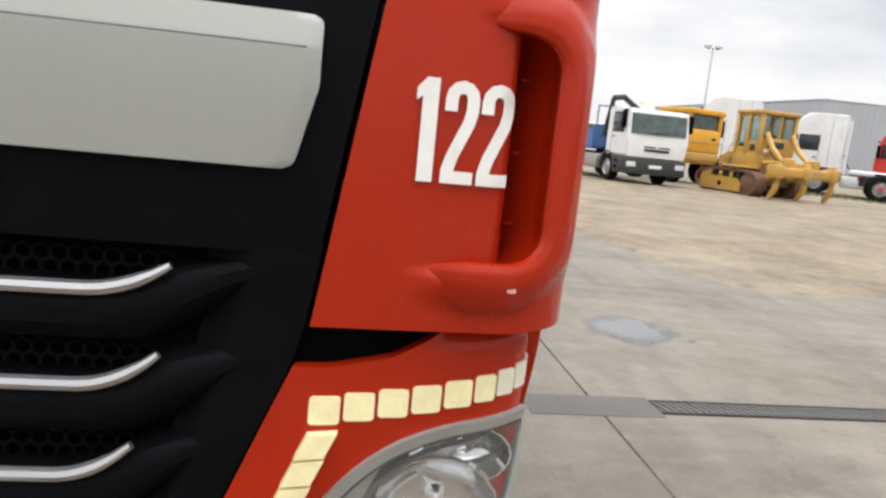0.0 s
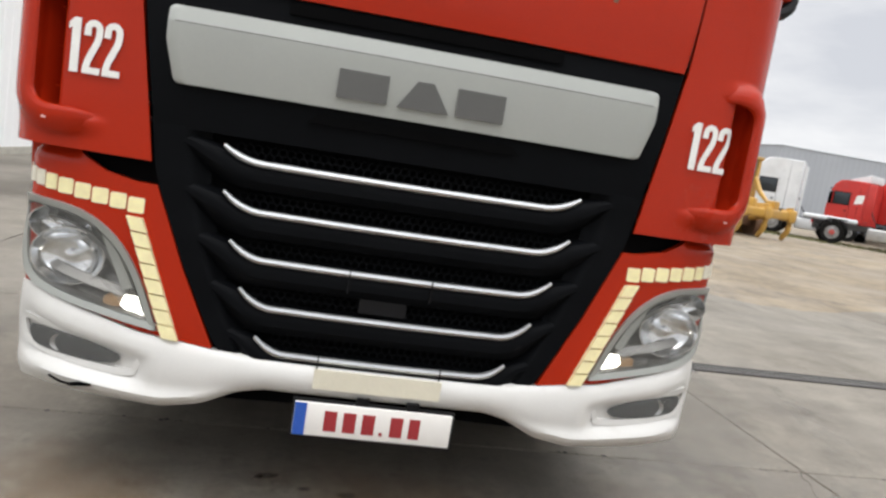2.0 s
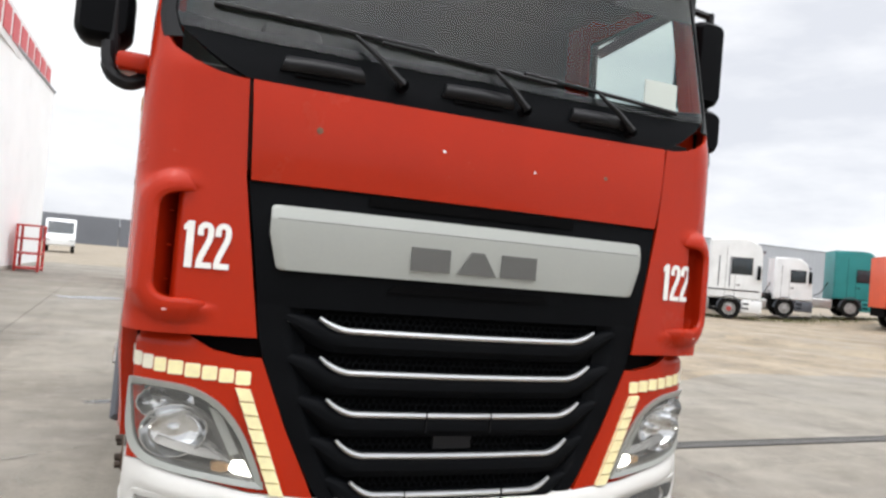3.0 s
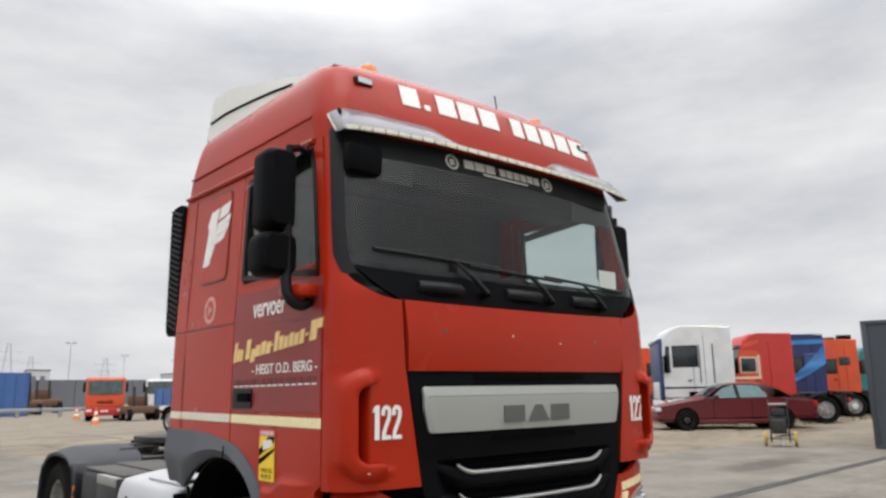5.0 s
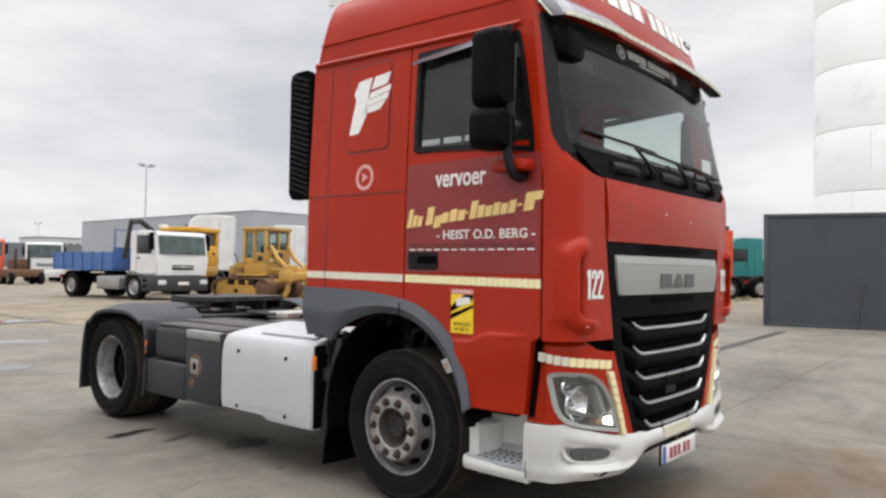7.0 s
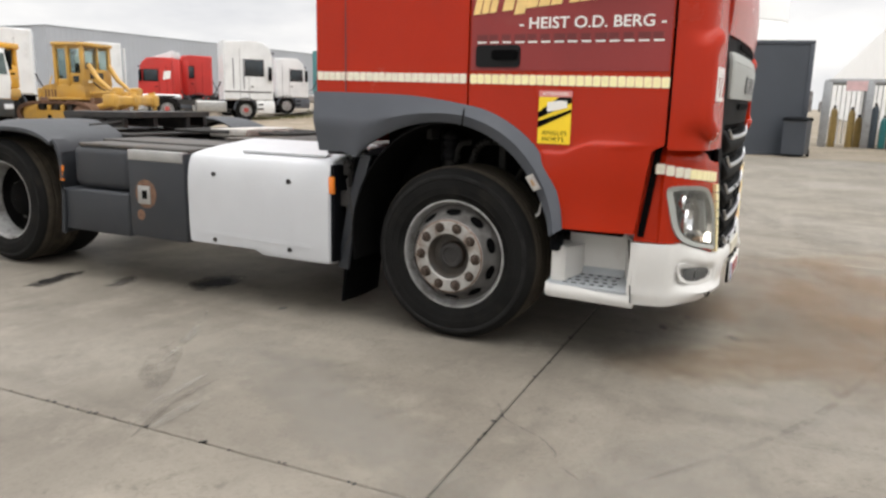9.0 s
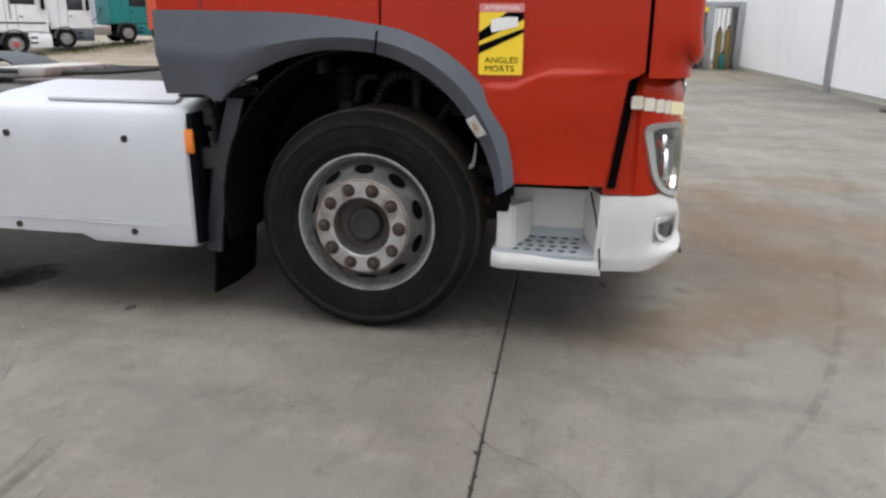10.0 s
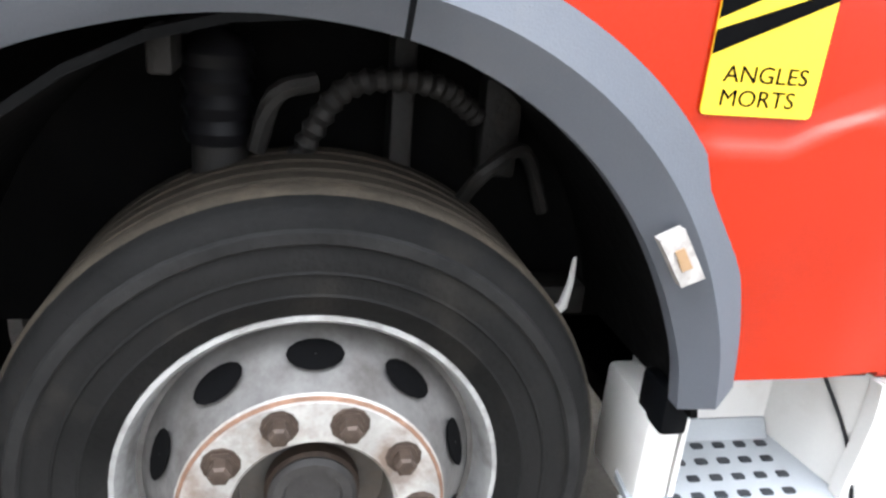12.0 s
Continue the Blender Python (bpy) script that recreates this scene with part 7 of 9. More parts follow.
P_CABBLUE = paint("blue_body_paint", (0.06, 0.14, 0.36), 0.35)


def small_wheel(parent, x, y, r, w, sg, hub=None, rim=None):
    t = part("wheel", lathe(bm_new(), [(r * 0.58, 0.0), (r * 0.66, sg * 0.02), (r * 0.9, sg * 0.025), (r, sg * -0.02), (r, sg * -w * 0.9), (r * 0.9, sg * -w), (r * 0.5, sg * -w)], (x, y, r), "x", 28), TYRE, parent)
    part("rim", lathe(bm_new(), [(r * 0.60, sg * 0.004), (r * 0.56, sg * 0.008), (r * 0.50, sg * -0.05), (r * 0.38, sg * -0.03), (r * 0.33, sg * 0.0), (r * 0.2, sg * 0.0), (r * 0.18, sg * 0.02), (0.001, sg * 0.02)], (x, y, r), "x", 24), rim or RIM, t)
    if hub:
        part("hub_cap", lathe(bm_new(), [(r * 0.24, sg * 0.0), (r * 0.24, sg * 0.05), (0.001, sg * 0.06)], (x, y, r), "x", 16), hub, t)
    return t


def far_truck(label, m, body, h=3.75, length=2.15, low=None, front=None, trim=None, spoiler=None, wheelbase=3.7, chassis=True, hub=None, group="parked tractor units", bull=0.0, cat="truck", name="tractor_unit", win=None, frame_mat=None):
    """A cab-over tractor unit, nose towards -y, standing at the origin of m."""
    tr = thing(name, label, cat, m, group)
    low, front, trim = low or body, front or body, trim or BLACK
    z0 = 0.98
    zs = 1.95 if h > 3.1 else 1.80
    head = 0.62 if h > 3.1 else 0.15
    rake = 0.12 + bull
    side = [(0.02, z0), (0.0, 1.5), (0.02, zs - 0.05), (rake, h - head), (rake + 0.10, h - head * 0.5), (rake + 0.42 * head / 0.62, h - 0.04), (rake + 0.8, h), (length, h - 0.03), (length, z0)]
    b = bm_new()
    w = 1.22
    prism(b, side, lambda a, c, d: (d, a, c), -w, w)
    bmesh.ops.bevel(b, geom=[e for e in b.edges if abs(e.verts[0].co.x - e.verts[1].co.x) < 1e-5], offset=0.07, segments=3, affect="EDGES")
    cab = part("cab", b, body, tr)
    # front: windscreen, grille, bumper, lamps
    part("windscreen", sheet(lambda u, v, o: ((2 * u - 1) * 1.10, -0.012 - 0.03 * (1 - (2 * u - 1) ** 2) + 0.02 + (rake - 0.02) * v - o * 0 - 0.012, zs + (h - head - 0.06 - zs) * v), 10, 4, 0.0), GLASSD if h > 3.1 else GLASST, tr)
    if h > 3.1:
        part("screen_visor", box(bm_new(), -1.12, 1.12, rake - 0.13, rake + 0.06, h - 0.60, h - 0.50, 0.02), VISOR, tr)
    part("grille", box(bm_new(), *((-0.82, 0.82, -0.035, 0.03, 0.95, 1.62) if h > 3.1 else (-0.50, 0.50, -0.03, 0.03, 1.20, 1.27)), 0.015), trim, tr)
    for k in range(4 if h > 3.1 else 0):
        part("grille_bar", box(bm_new(), -0.78, 0.78, -0.055, -0.03, 1.02 + 0.15 * k, 1.06 + 0.15 * k, 0.008), CHROME if trim is BLACK else trim, tr)
    if h < 3.1:
        part("grille_slot", box(bm_new(), -0.52, -0.06, -0.03, 0.03, 1.33, 1.37, 0.008), BLACK, tr)
        part("grille_slot", box(bm_new(), 0.06, 0.52, -0.03, 0.03, 1.33, 1.37, 0.008), BLACK, tr)
        part("number_plate", box(bm_new(), -0.25, 0.25, -0.07, -0.04, 0.60, 0.72, 0.006), PLATEW, tr)
        for sg in (-1, 1):
            part("wiper", tube(bm_new(), [(sg * 0.15 - 0.3, -0.03, zs + 0.02), (sg * 0.15 + 0.25, -0.035, zs + 0.10)], 0.012, 5), BLACKG, tr)
    if front is not body:
        part("front_panel", box(bm_new(), -1.23, 1.23, -0.03, 0.10, 0.55, h - 0.45, 0.03), front, tr)
    bp = part("bumper", box(bm_new(), -1.24, 1.24, -0.05, 0.55, 0.36, 0.95, 0.06), low, tr)
    for sg in (-1, 1):
        part("headlamp", box(bm_new(), *sorted((sg * 0.80, sg * 1.17)), -0.065, 0.0, 0.62, 0.80, 0.02), LAMPC, bp)
        y0, y1, za, zb = win or (0.28 + rake * 0.6, 1.12, zs + 0.05, min(zs + 0.67, h - (0.35 if h > 3.1 else 0.20)))
        part("window_frame", box(bm_new(), *sorted((sg * 1.18, sg * 1.225)), y0 - 0.06, y1 + 0.06, za - 0.06, zb + 0.06, 0.02), frame_mat or BLACKG, tr)
        part("side_window", box(bm_new(), *sorted((sg * 1.18, sg * 1.231)), y0, y1, za, zb, 0.02), GLASSD, tr)
        part("door_seam", boxes((*sorted((sg * 1.21, sg * 1.226)), 1.19, 1.205, 1.0, 2.75)), VOID, tr)
        part("rear_seam", boxes((*sorted((sg * 1.21, sg * 1.226)), 1.62, 1.635, 1.05, h - 0.4)), VOID, tr)
        part("handle", box(bm_new(), *sorted((sg * 1.21, sg * 1.235)), 0.98, 1.12, 1.62, 1.68), BLACKG, tr)
        mr = part("mirror", box(bm_new(), *sorted((sg * 1.27, sg * 1.42)), 0.10, 0.26, 1.95, 2.60, 0.04), BLACK, tr)
        part("mirror_arm", tube(bm_new(), [(sg * 1.2, 0.25, 2.62), (sg * 1.34, 0.18, 2.60)], 0.02, 6), BLACKG, mr)
        # steps and arch
        part("step", box(bm_new(), *sorted((sg * 0.9, sg * 1.225)), 0.40, 0.86, 0.36, 0.97, 0.03), low, tr)
        # black boxes set into the step paint the shade between its treads
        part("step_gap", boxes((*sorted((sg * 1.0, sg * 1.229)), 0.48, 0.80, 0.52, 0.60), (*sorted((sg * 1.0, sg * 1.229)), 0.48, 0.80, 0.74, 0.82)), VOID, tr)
        part("arch", sheet(lambda u, v, o, sg=sg: (sg * (0.80 + 0.43 * v), 1.38 - (0.58 + o) * math.cos(math.pi * u), 0.52 + (0.60 + o) * math.sin(math.pi * u)), 14, 2, 0.05), GREY, tr)
        small_wheel(tr, sg * 1.18, 1.38, 0.50, 0.30, sg, hub)
        if chassis:
            small_wheel(tr, sg * 1.18, 1.38 + wheelbase, 0.50, 0.62, sg, hub)
            part("mudguard", sheet(lambda u, v, o, sg=sg: (sg * (0.62 + 0.60 * v), 1.38 + wheelbase - (0.62 + o) * math.cos(math.pi * u), 0.50 + (0.60 + o) * math.sin(math.pi * u)), 14, 2, 0.02), BLACK, tr)
            part("tank", box(bm_new(), *sorted((sg * 0.55, sg * 1.20)), 2.30, 3.75, 0.38, 0.92, 0.07, 3), ALU if sg < 0 else low, tr)
            part("tail_lamp", box(bm_new(), *sorted((sg * 0.72, sg * 1.12)), 2.24 + wheelbase, 2.30 + wheelbase, 0.78, 0.92, 0.015), REDLENS, tr)
    if chassis:
        part("chassis", boxes((-0.45, -0.36, 0.3, 2.2 + wheelbase, 0.70, 0.96), (0.36, 0.45, 0.3, 2.2 + wheelbase, 0.70, 0.96), (-0.9, 0.9, 2.18 + wheelbase, 2.25 + wheelbase, 0.55, 0.98), (-0.4, 0.4, 1.2, 2.0, 0.45, 0.98)), IRON, tr)
        part("coupling", box(bm_new(), -0.46, 0.46, 0.95 + wheelbase, 1.75 + wheelbase, 1.06, 1.13, 0.02), IRON, tr)
        part("coupling_mount", boxes((-0.55, 0.55, 0.9 + wheelbase, 1.8 + wheelbase, 0.96, 0.99), (-0.5, -0.4, 1.2 + wheelbase, 1.5 + wheelbase, 0.99, 1.06), (0.4, 0.5, 1.2 + wheelbase, 1.5 + wheelbase, 0.99, 1.06)), IRON, tr)
        part("air_hose", tube(bm_new(), smoothline([(0.1, length, 1.9), (0.15, length + 0.3, 1.3), (0.1, length + 0.7, 1.05)], 4), 0.03, 6), IRON, tr)
    # black block paints the shade beneath the cab
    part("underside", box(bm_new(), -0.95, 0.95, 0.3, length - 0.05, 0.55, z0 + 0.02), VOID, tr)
    if spoiler:
        b = bm_new()
        prism(b, [(rake + 0.5, h - 0.05), (length - 0.02, h - 0.05), (length - 0.02, h + 0.42), (rake + 1.3, h + 0.22)], lambda a, c, d: (d, a, c), -1.0, 1.0)
        bmesh.ops.bevel(b, geom=b.edges[:], offset=0.05, segments=2, affect="EDGES")
        part("spoiler", b, spoiler, tr)
        for sg in (-1, 1):
            part("side_deflector", box(bm_new(), *sorted((sg * 1.12, sg * 1.18)), length + 0.02, length + 0.40, 1.2, h - 0.1, 0.02), body, tr)
    return tr


def heading(x, y, dx, dy, s=1.0):
    """Pose of a vehicle with its nose towards (dx, dy), its nose-end at (x, y)."""
    return Matrix.Translation((x, y, ground_z(x, y) + 0.024)) @ Matrix.Rotation(math.atan2(dx, -dy), 4, "Z") @ Matrix.Diagonal((s, s, s, 1))


# row behind the digger
far_truck("white tractor unit with sleeper cab beside a loader", heading(18.1, 36.6, -0.80, 0.60, 1.14), P_WHITE, 3.75, 2.3)
lad = far_truck("white tractor unit with ladder rack and open chassis", heading(22.3, 34.9, -0.80, 0.60, 1.05), P_WHITE, 3.7, 2.2, wheelbase=2.4, hub=mat("red_hub", (0.4, 0.06, 0.05), 0.5))
for x in (0.62, 1.0):
    part("rack_post", tube(bm_new(), [(x, 2.35, 0.95), (x, 2.35, 3.45)], 0.05, 6), P_WHITE, lad)
for k in range(7):
    part("rack_bar", tube(bm_new(), [(0.62, 2.35, 1.3 + 0.33 * k), (1.0, 2.35, 1.3 + 0.33 * k)], 0.035, 6), IRON, lad)
part("white_cover", box(bm_new(), 0.45, 1.24, 2.6, 5.0, 0.98, 1.22, 0.08, 3), P_WHITE, lad)
rs = far_truck("red tractor unit with white roof spoiler", heading(29.4, 37.7, -0.55, 0.84, 1.05), P_RED, 3.35, 2.0, spoiler=P_WHITE, trim=BLACKG, low=GREY)
part("emblem", prism(bm_new(), [(1.42, 2.05), (1.85, 2.15), (1.9, 2.6), (1.5, 2.55)], lambda a, b, d: (1.222 + d, a, b), 0.0, 0.01), DECAL, rs)
far_truck("red tractor unit half hidden between white cabs", heading(32.7, 38.5, -0.70, 0.71, 1.12), P_RED, 3.3, 2.2, low=GREY)
mg = far_truck("tall white flat-fronted tractor unit with red wheel hubs", heading(28.5, 26.9, 0.76, -0.65, 1.08), P_WHITE, 3.85, 2.4, hub=bpy.data.materials["red_hub"], bull=-0.08, trim=P_WHITE, win=(0.50, 1.35, 2.20, 2.92))
far_truck("white tractor unit with grey lower panels", heading(33.6, 28.4, 0.80, -0.60), P_WHITE, 3.35, 2.0, low=GREY, bull=0.12)
far_truck("teal green tractor unit with sleeper cab", heading(36.6, 26.7, 0.80, -0.60), P_TEAL, 3.7, 2.3, low=P_TEAL)
oc = far_truck("orange-red tractor unit with rounded high roof", heading(34.48, 21.98, 0.83, -0.56), P_ORANGE, 3.55, 2.35, low=P_ORANGE, bull=0.25, chassis=False)
part("white_mark", box(bm_new(), 1.20, 1.236, 1.95, 2.2, 0.62, 1.05, 0.02), DECAL, oc)
part("white_mark", box(bm_new(), -1.236, -1.20, 1.95, 2.2, 0.62, 1.05, 0.02), DECAL, oc)
# row behind the car
mn = far_truck("tall white flat-sided tractor unit with navy front", heading(22.37, 14.08, -0.667, 0.745), P_WHITE, 3.70, 2.7, front=P_NAVY, bull=-0.08, trim=P_WHITE, win=(0.50, 1.35, 2.20, 2.92), wheelbase=4.4)
part("roof_edge", box(bm_new(), -1.0, 1.0, 0.7, 2.5, 3.68, 3.74, 0.02), TAPEW, mn)
for sg in (-1, 1):
    part("corner_lens", box(bm_new(), *sorted((sg * 1.12, sg * 1.245)), 0.06, 0.16, 0.72, 0.98, 0.02), ORANGE, mn)
    part("quarter_window", prism(bm_new(), [(0.14, 1.95), (0.36, 1.95), (0.36, 2.95), (0.22, 2.95)], lambda a, b, d, sg=sg: (sg * (1.215 + d), a, b), 0.0, 0.014), GLASSD, mn)
    part("exhaust_vent", box(bm_new(), *sorted((sg * 1.20, sg * 1.235)), 0.98, 1.75, 1.06, 1.24, 0.01), VOID, mn)
for cab_ in (mg, mn):
    for sg in (-1, 1):
        part("belt_gap", boxes((*sorted((sg * 1.21, sg * 1.232)), 0.12, 2.38, 1.36, 1.42)), VOID, cab_)
        for y in (1.42, 1.92):
            part("groove", boxes((*sorted((sg * 1.21, sg * 1.230)), y, y + 0.05, 1.55, 3.0)), GREY, cab_)
orr = far_truck("orange and red tractor unit with high sleeper roof", heading(28.34, 14.5, -0.696, 0.718), P_RED, 3.70, 2.65, low=P_ORANGE, spoiler=None, bull=0.35, hub=P_WHITE, frame_mat=CREAM, wheelbase=3.6, win=(0.42, 1.05, 2.02, 2.62))
for sg in (-1, 1):
    part("orange_panel", prism(bm_new(), [(0.03, 1.0), (1.30, 1.0), (1.30, 2.70), (1.10, 2.95), (0.42, 2.98), (0.05, 1.95)], lambda a, b, d, sg=sg: (sg * (1.212 + d), a, b), 0.0, 0.011), P_ORANGE, orr)
    part("orange_stripe", prism(bm_new(), [(0.50, 3.05), (0.62, 3.28), (1.20, 3.42), (1.25, 3.28), (0.85, 3.12)], lambda a, b, d, sg=sg: (sg * (1.212 + d), a, b), 0.0, 0.011), P_ORANGE, orr)
    part("pale_stripe", boxes((*sorted((sg * 1.21, sg * 1.230)), 0.10, 1.22, 1.72, 1.82), (*sorted((sg * 1.21, sg * 1.230)), 1.13, 1.22, 1.82, 2.75)), CREAM, orr)
nv = far_truck("navy tractor unit draped with a light blue tarpaulin", heading(31.14, 13.88, -0.74, 0.67), P_NAVY, 3.70, 2.2)
for k in range(5):
    part("vent_slat", box(bm_new(), 1.20, 1.235, 1.25, 1.95, 2.2 + 0.14 * k, 2.27 + 0.14 * k, 0.01), P_CABBLUE, nv)
rb = far_truck("orange-red tractor unit with plain sleeper side", heading(35.36, 14.12, -0.74, 0.67), P_ORANGE, 3.65, 2.3, hub=P_WHITE)
part("sleeper_window", box(bm_new(), 1.20, 1.235, 1.30, 1.85, 2.35, 2.75, 0.02), GLASSD, rb)
part("roof_rack", boxes((-0.9, 0.9, 1.5, 2.2, 3.64, 3.70), (-0.9, -0.8, 1.5, 2.2, 3.70, 3.86), (0.8, 0.9, 1.5, 2.2, 3.70, 3.86)), BLACK, rb)
far_truck("teal tractor unit with low roof", heading(39.2, 13.6, -0.74, 0.67), P_TEAL, 3.35, 2.2)
tp = thing("tarpaulin", "light blue tarpaulin sheet hung over a navy cab", "tarpaulin", heading(31.14, 13.88, -0.74, 0.67))
part("cloth", sheet(lambda u, v, o: (1.245 + 0.025 * math.sin(9 * u + 5 * v) + o, 0.25 + 1.95 * u, 1.62 + 1.62 * u ** 1.3 + (0.10 + 0.75 * u) * (v - 1)), 16, 6, 0.02), P_BLUE, tp)
part("hem", sheet(lambda u, v, o: (1.240 + 0.012 * math.sin(14 * u) + o, 0.30 + 1.88 * u, 3.22 + 0.20 * v + 0.06 * u), 12, 2, 0.02), P_BLUE, tp)
part("fold", sheet(lambda u, v, o: ((2 * u - 1) * 1.26, 0.5 + 1.65 * v, 3.735 + 0.02 * math.sin(11 * u) + o), 14, 4, 0.02), P_BLUE, tp)
# red tractor seen from behind, old red lorry
rd = far_truck("red tractor unit seen from behind with black wind deflector", heading(-0.45, 25.0, 0.02, 1.0, 0.98), P_RED, 3.5, 2.2, wheelbase=3.6, spoiler=BLACK)
part("exhaust_pipe", box(bm_new(), -1.20, -0.78, 2.22, 2.62, 1.05, 3.0, 0.12, 3), BLACK, rd)
part("rear_window", box(bm_new(), -0.55, 0.75, 2.19, 2.24, 1.25, 1.75, 0.03), BLACK, rd)
part("white_bar", box(bm_new(), -1.1, -0.75, 5.92, 5.95, 0.52, 0.60), PLATEW, rd)
part("plate_bar", box(bm_new(), -0.10, 0.10, 5.85, 5.875, 0.72, 0.82), mat("round_red_sign", (0.5, 0.1, 0.1), 0.5), rd)
far_truck("old red tipper lorry with boxy cab", heading(12.2, 51.3, -0.28, -0.96), P_ORANGE, 2.95, 1.7, low=P_RED, wheelbase=4.2, cat="lorry", name="lorry", group="old lorries", trim=BLACKG)
far_truck("white lorry with twin exhaust stacks", heading(17.4, 55.0, -0.32, -0.94), P_WHITE, 2.95, 1.8, wheelbase=4.2, cat="lorry", name="lorry", group="old lorries")

# white tipper lorry with blue body and crane
iv = far_truck("white day-cab tipper lorry with dropside body and loading crane", heading(11.2, 25.1, 0.16, -0.987, 1.03), P_WHITE, 2.72, 1.62, wheelbase=4.1, chassis=True, trim=BLACK, low=BUMPD, cat="lorry", name="tipper_lorry", group="old lorries")
tip = part("tipper_body", boxes((-1.25, 1.25, 2.55, 2.62, 1.2, 2.05), (-1.25, 1.25, 6.6, 6.67, 1.2, 1.85), (-1.25, -1.19, 2.6, 6.65, 1.2, 1.85), (1.19, 1.25, 2.6, 6.65, 1.2, 1.85), (-1.25, 1.25, 2.6, 6.65, 1.12, 1.22)), P_CABBLUE, iv)
for k in range(7):
    for sg in (-1, 1):
        part("stake", box(bm_new(), *sorted((sg * 1.24, sg * 1.29)), 2.62 + 0.66 * k, 2.69 + 0.66 * k, 1.15, 1.88), P_CABBLUE, tip)
part("load", sheet(lambda u, v, o: (-1.15 + 2.3 * u, 2.7 + 3.8 * v, 1.78 + 0.22 * noise.noise((u * 4, v * 6, 2)) + o), 10, 14, 0.3), RUST, iv)
part("crane_column", tube(bm_new(), [(0.2, 2.05, 0.9), (0.2, 2.05, 2.7)], 0.14, 10), IRON, iv)
part("crane_boom", tube(bm_new(), [(0.2, 2.05, 2.7), (-0.5, 2.0, 3.12), (-0.95, 1.95, 3.05)], 0.11, 8), IRON, iv)
part("crane_arm", tube(bm_new(), [(-0.95, 1.95, 3.05), (-1.1, 2.1, 1.6)], 0.09, 8), IRON, iv)
part("roof_lamp", lathe(bm_new(), [(0.001, 0.0), (0.19, 0.0), (0.19, 0.10), (0.001, 0.13)], (-0.25, 0.9, 2.86), "z", 16), CREAM, iv)
for sg in (-1, 1):
    part("side_rail", tube(bm_new(), [(sg * 1.2, 2.58, 2.0), (sg * 1.2, 2.58, 2.75)], 0.03, 6), P_CABBLUE, tip)
part("side_rail", tube(bm_new(), [(-1.2, 2.58, 2.75), (1.2, 2.58, 2.75)], 0.03, 6), P_CABBLUE, tip)


def bulldozer(m):
    dz = thing("bulldozer", "weathered yellow crawler bulldozer with rear ripper", "bulldozer", m)
    TF, TB, TW = -1.52, 1.66, 1.18
    mid, half = (TF + TB) / 2, (TB - TF) / 2
    for sg in (-1, 1):
        loop = []
        for k in range(44):
            a = 2 * math.pi * k / 44
            y = mid + half * math.copysign(abs(math.cos(a)) ** 0.6, math.cos(a))
            z = 0.48 + (0.46 + 0.05 * math.cos(a)) * math.copysign(abs(math.sin(a)) ** 0.75, math.sin(a))
            loop.append((y, max(0.02, z)))
        b = bm_new()
        ring(b, loop, shrink(loop, 0.07), lambda a, c, d, sg=sg: (sg * (TW - 0.50 + d), a, c), 0.0, 0.50)
        tk = part("track", b, RUST, dz)
        for k in range(44):
            (y0, z0), (y1, z1) = loop[k], loop[(k + 1) % 44]
            t = math.atan2(z1 - z0, y1 - y0)
            sb_ = box(bm_new(), -0.26, 0.26, -0.07, 0.07, -0.01, 0.05, 0.004)
            bmesh.ops.transform(sb_, matrix=Matrix.Translation((sg * (TW - 0.25), (y0 + y1) / 2, (z0 + z1) / 2)) @ Matrix.Rotation(t + math.pi, 4, "X"), verts=sb_.verts)
            part("shoe", sb_, RUST, tk)
        fr = part("track_frame", box(bm_new(), *sorted((sg * 0.74, sg * 1.21)), -1.20, 0.95, 0.10, 0.48, 0.06, 3), P_YELLOW, dz)
        part("frame_plate", prism(bm_new(), [(-1.15, 0.14), (0.90, 0.14), (0.98, 0.40), (0.78, 0.62), (-0.95, 0.62), (-1.22, 0.42)], lambda a, c, d, sg=sg: (sg * (1.20 + d), a, c), 0.0, 0.03), P_YELLOW, fr)
        for y in (-0.70, -0.12, 0.45):
            part("frame_lug", box(bm_new(), *sorted((sg * 1.16, sg * 1.24)), y - 0.07, y + 0.07, 0.60, 0.82, 0.02), P_YELLOW, fr)
        part("frame_hole", lathe(bm_new(), [(0.001, sg * 1.235), (0.10, sg * 1.235), (0.10, sg * 1.2)], (0, -0.10, 0.36), "x", 12), VOID, fr)
        for y in (-1.02, 1.16):
            part("drive_wheel", lathe(bm_new(), [(0.001, sg * 1.17), (0.2, sg * 1.17), (0.36, sg * 1.1), (0.38, sg * 0.75), (0.001, sg * 0.75)], (0, y, 0.48), "x", 22), P_YELLOW if y < 0 else RUST, dz)
        for y in (-0.55, 0.1, 0.7):
            part("roller", lathe(bm_new(), [(0.001, sg * 1.12), (0.12, sg * 1.12), (0.12, sg * 0.8), (0.001, sg * 0.8)], (0, y, 0.74), "x", 14), IRON, dz)
        part("fender", box(bm_new(), *sorted((sg * 0.66, sg * 1.16)), -0.20, 1.30, 1.02, 1.10, 0.03), P_YELLOW, dz)
        part("hand_rail", tube(bm_new(), smoothline([(sg * 0.98, -0.15, 1.1), (sg * 0.98, -0.2, 1.55), (sg * 0.86, -0.15, 1.9)], 3), 0.025, 6), P_YELLOW, dz)
    bonnet = bm_new()
    prism(bonnet, [(-1.05, 0.80), (-1.10, 1.42), (-0.85, 1.56), (0.0, 1.70), (0.0, 0.80)], lambda a, c, d: (d, a, c), -0.46, 0.46)
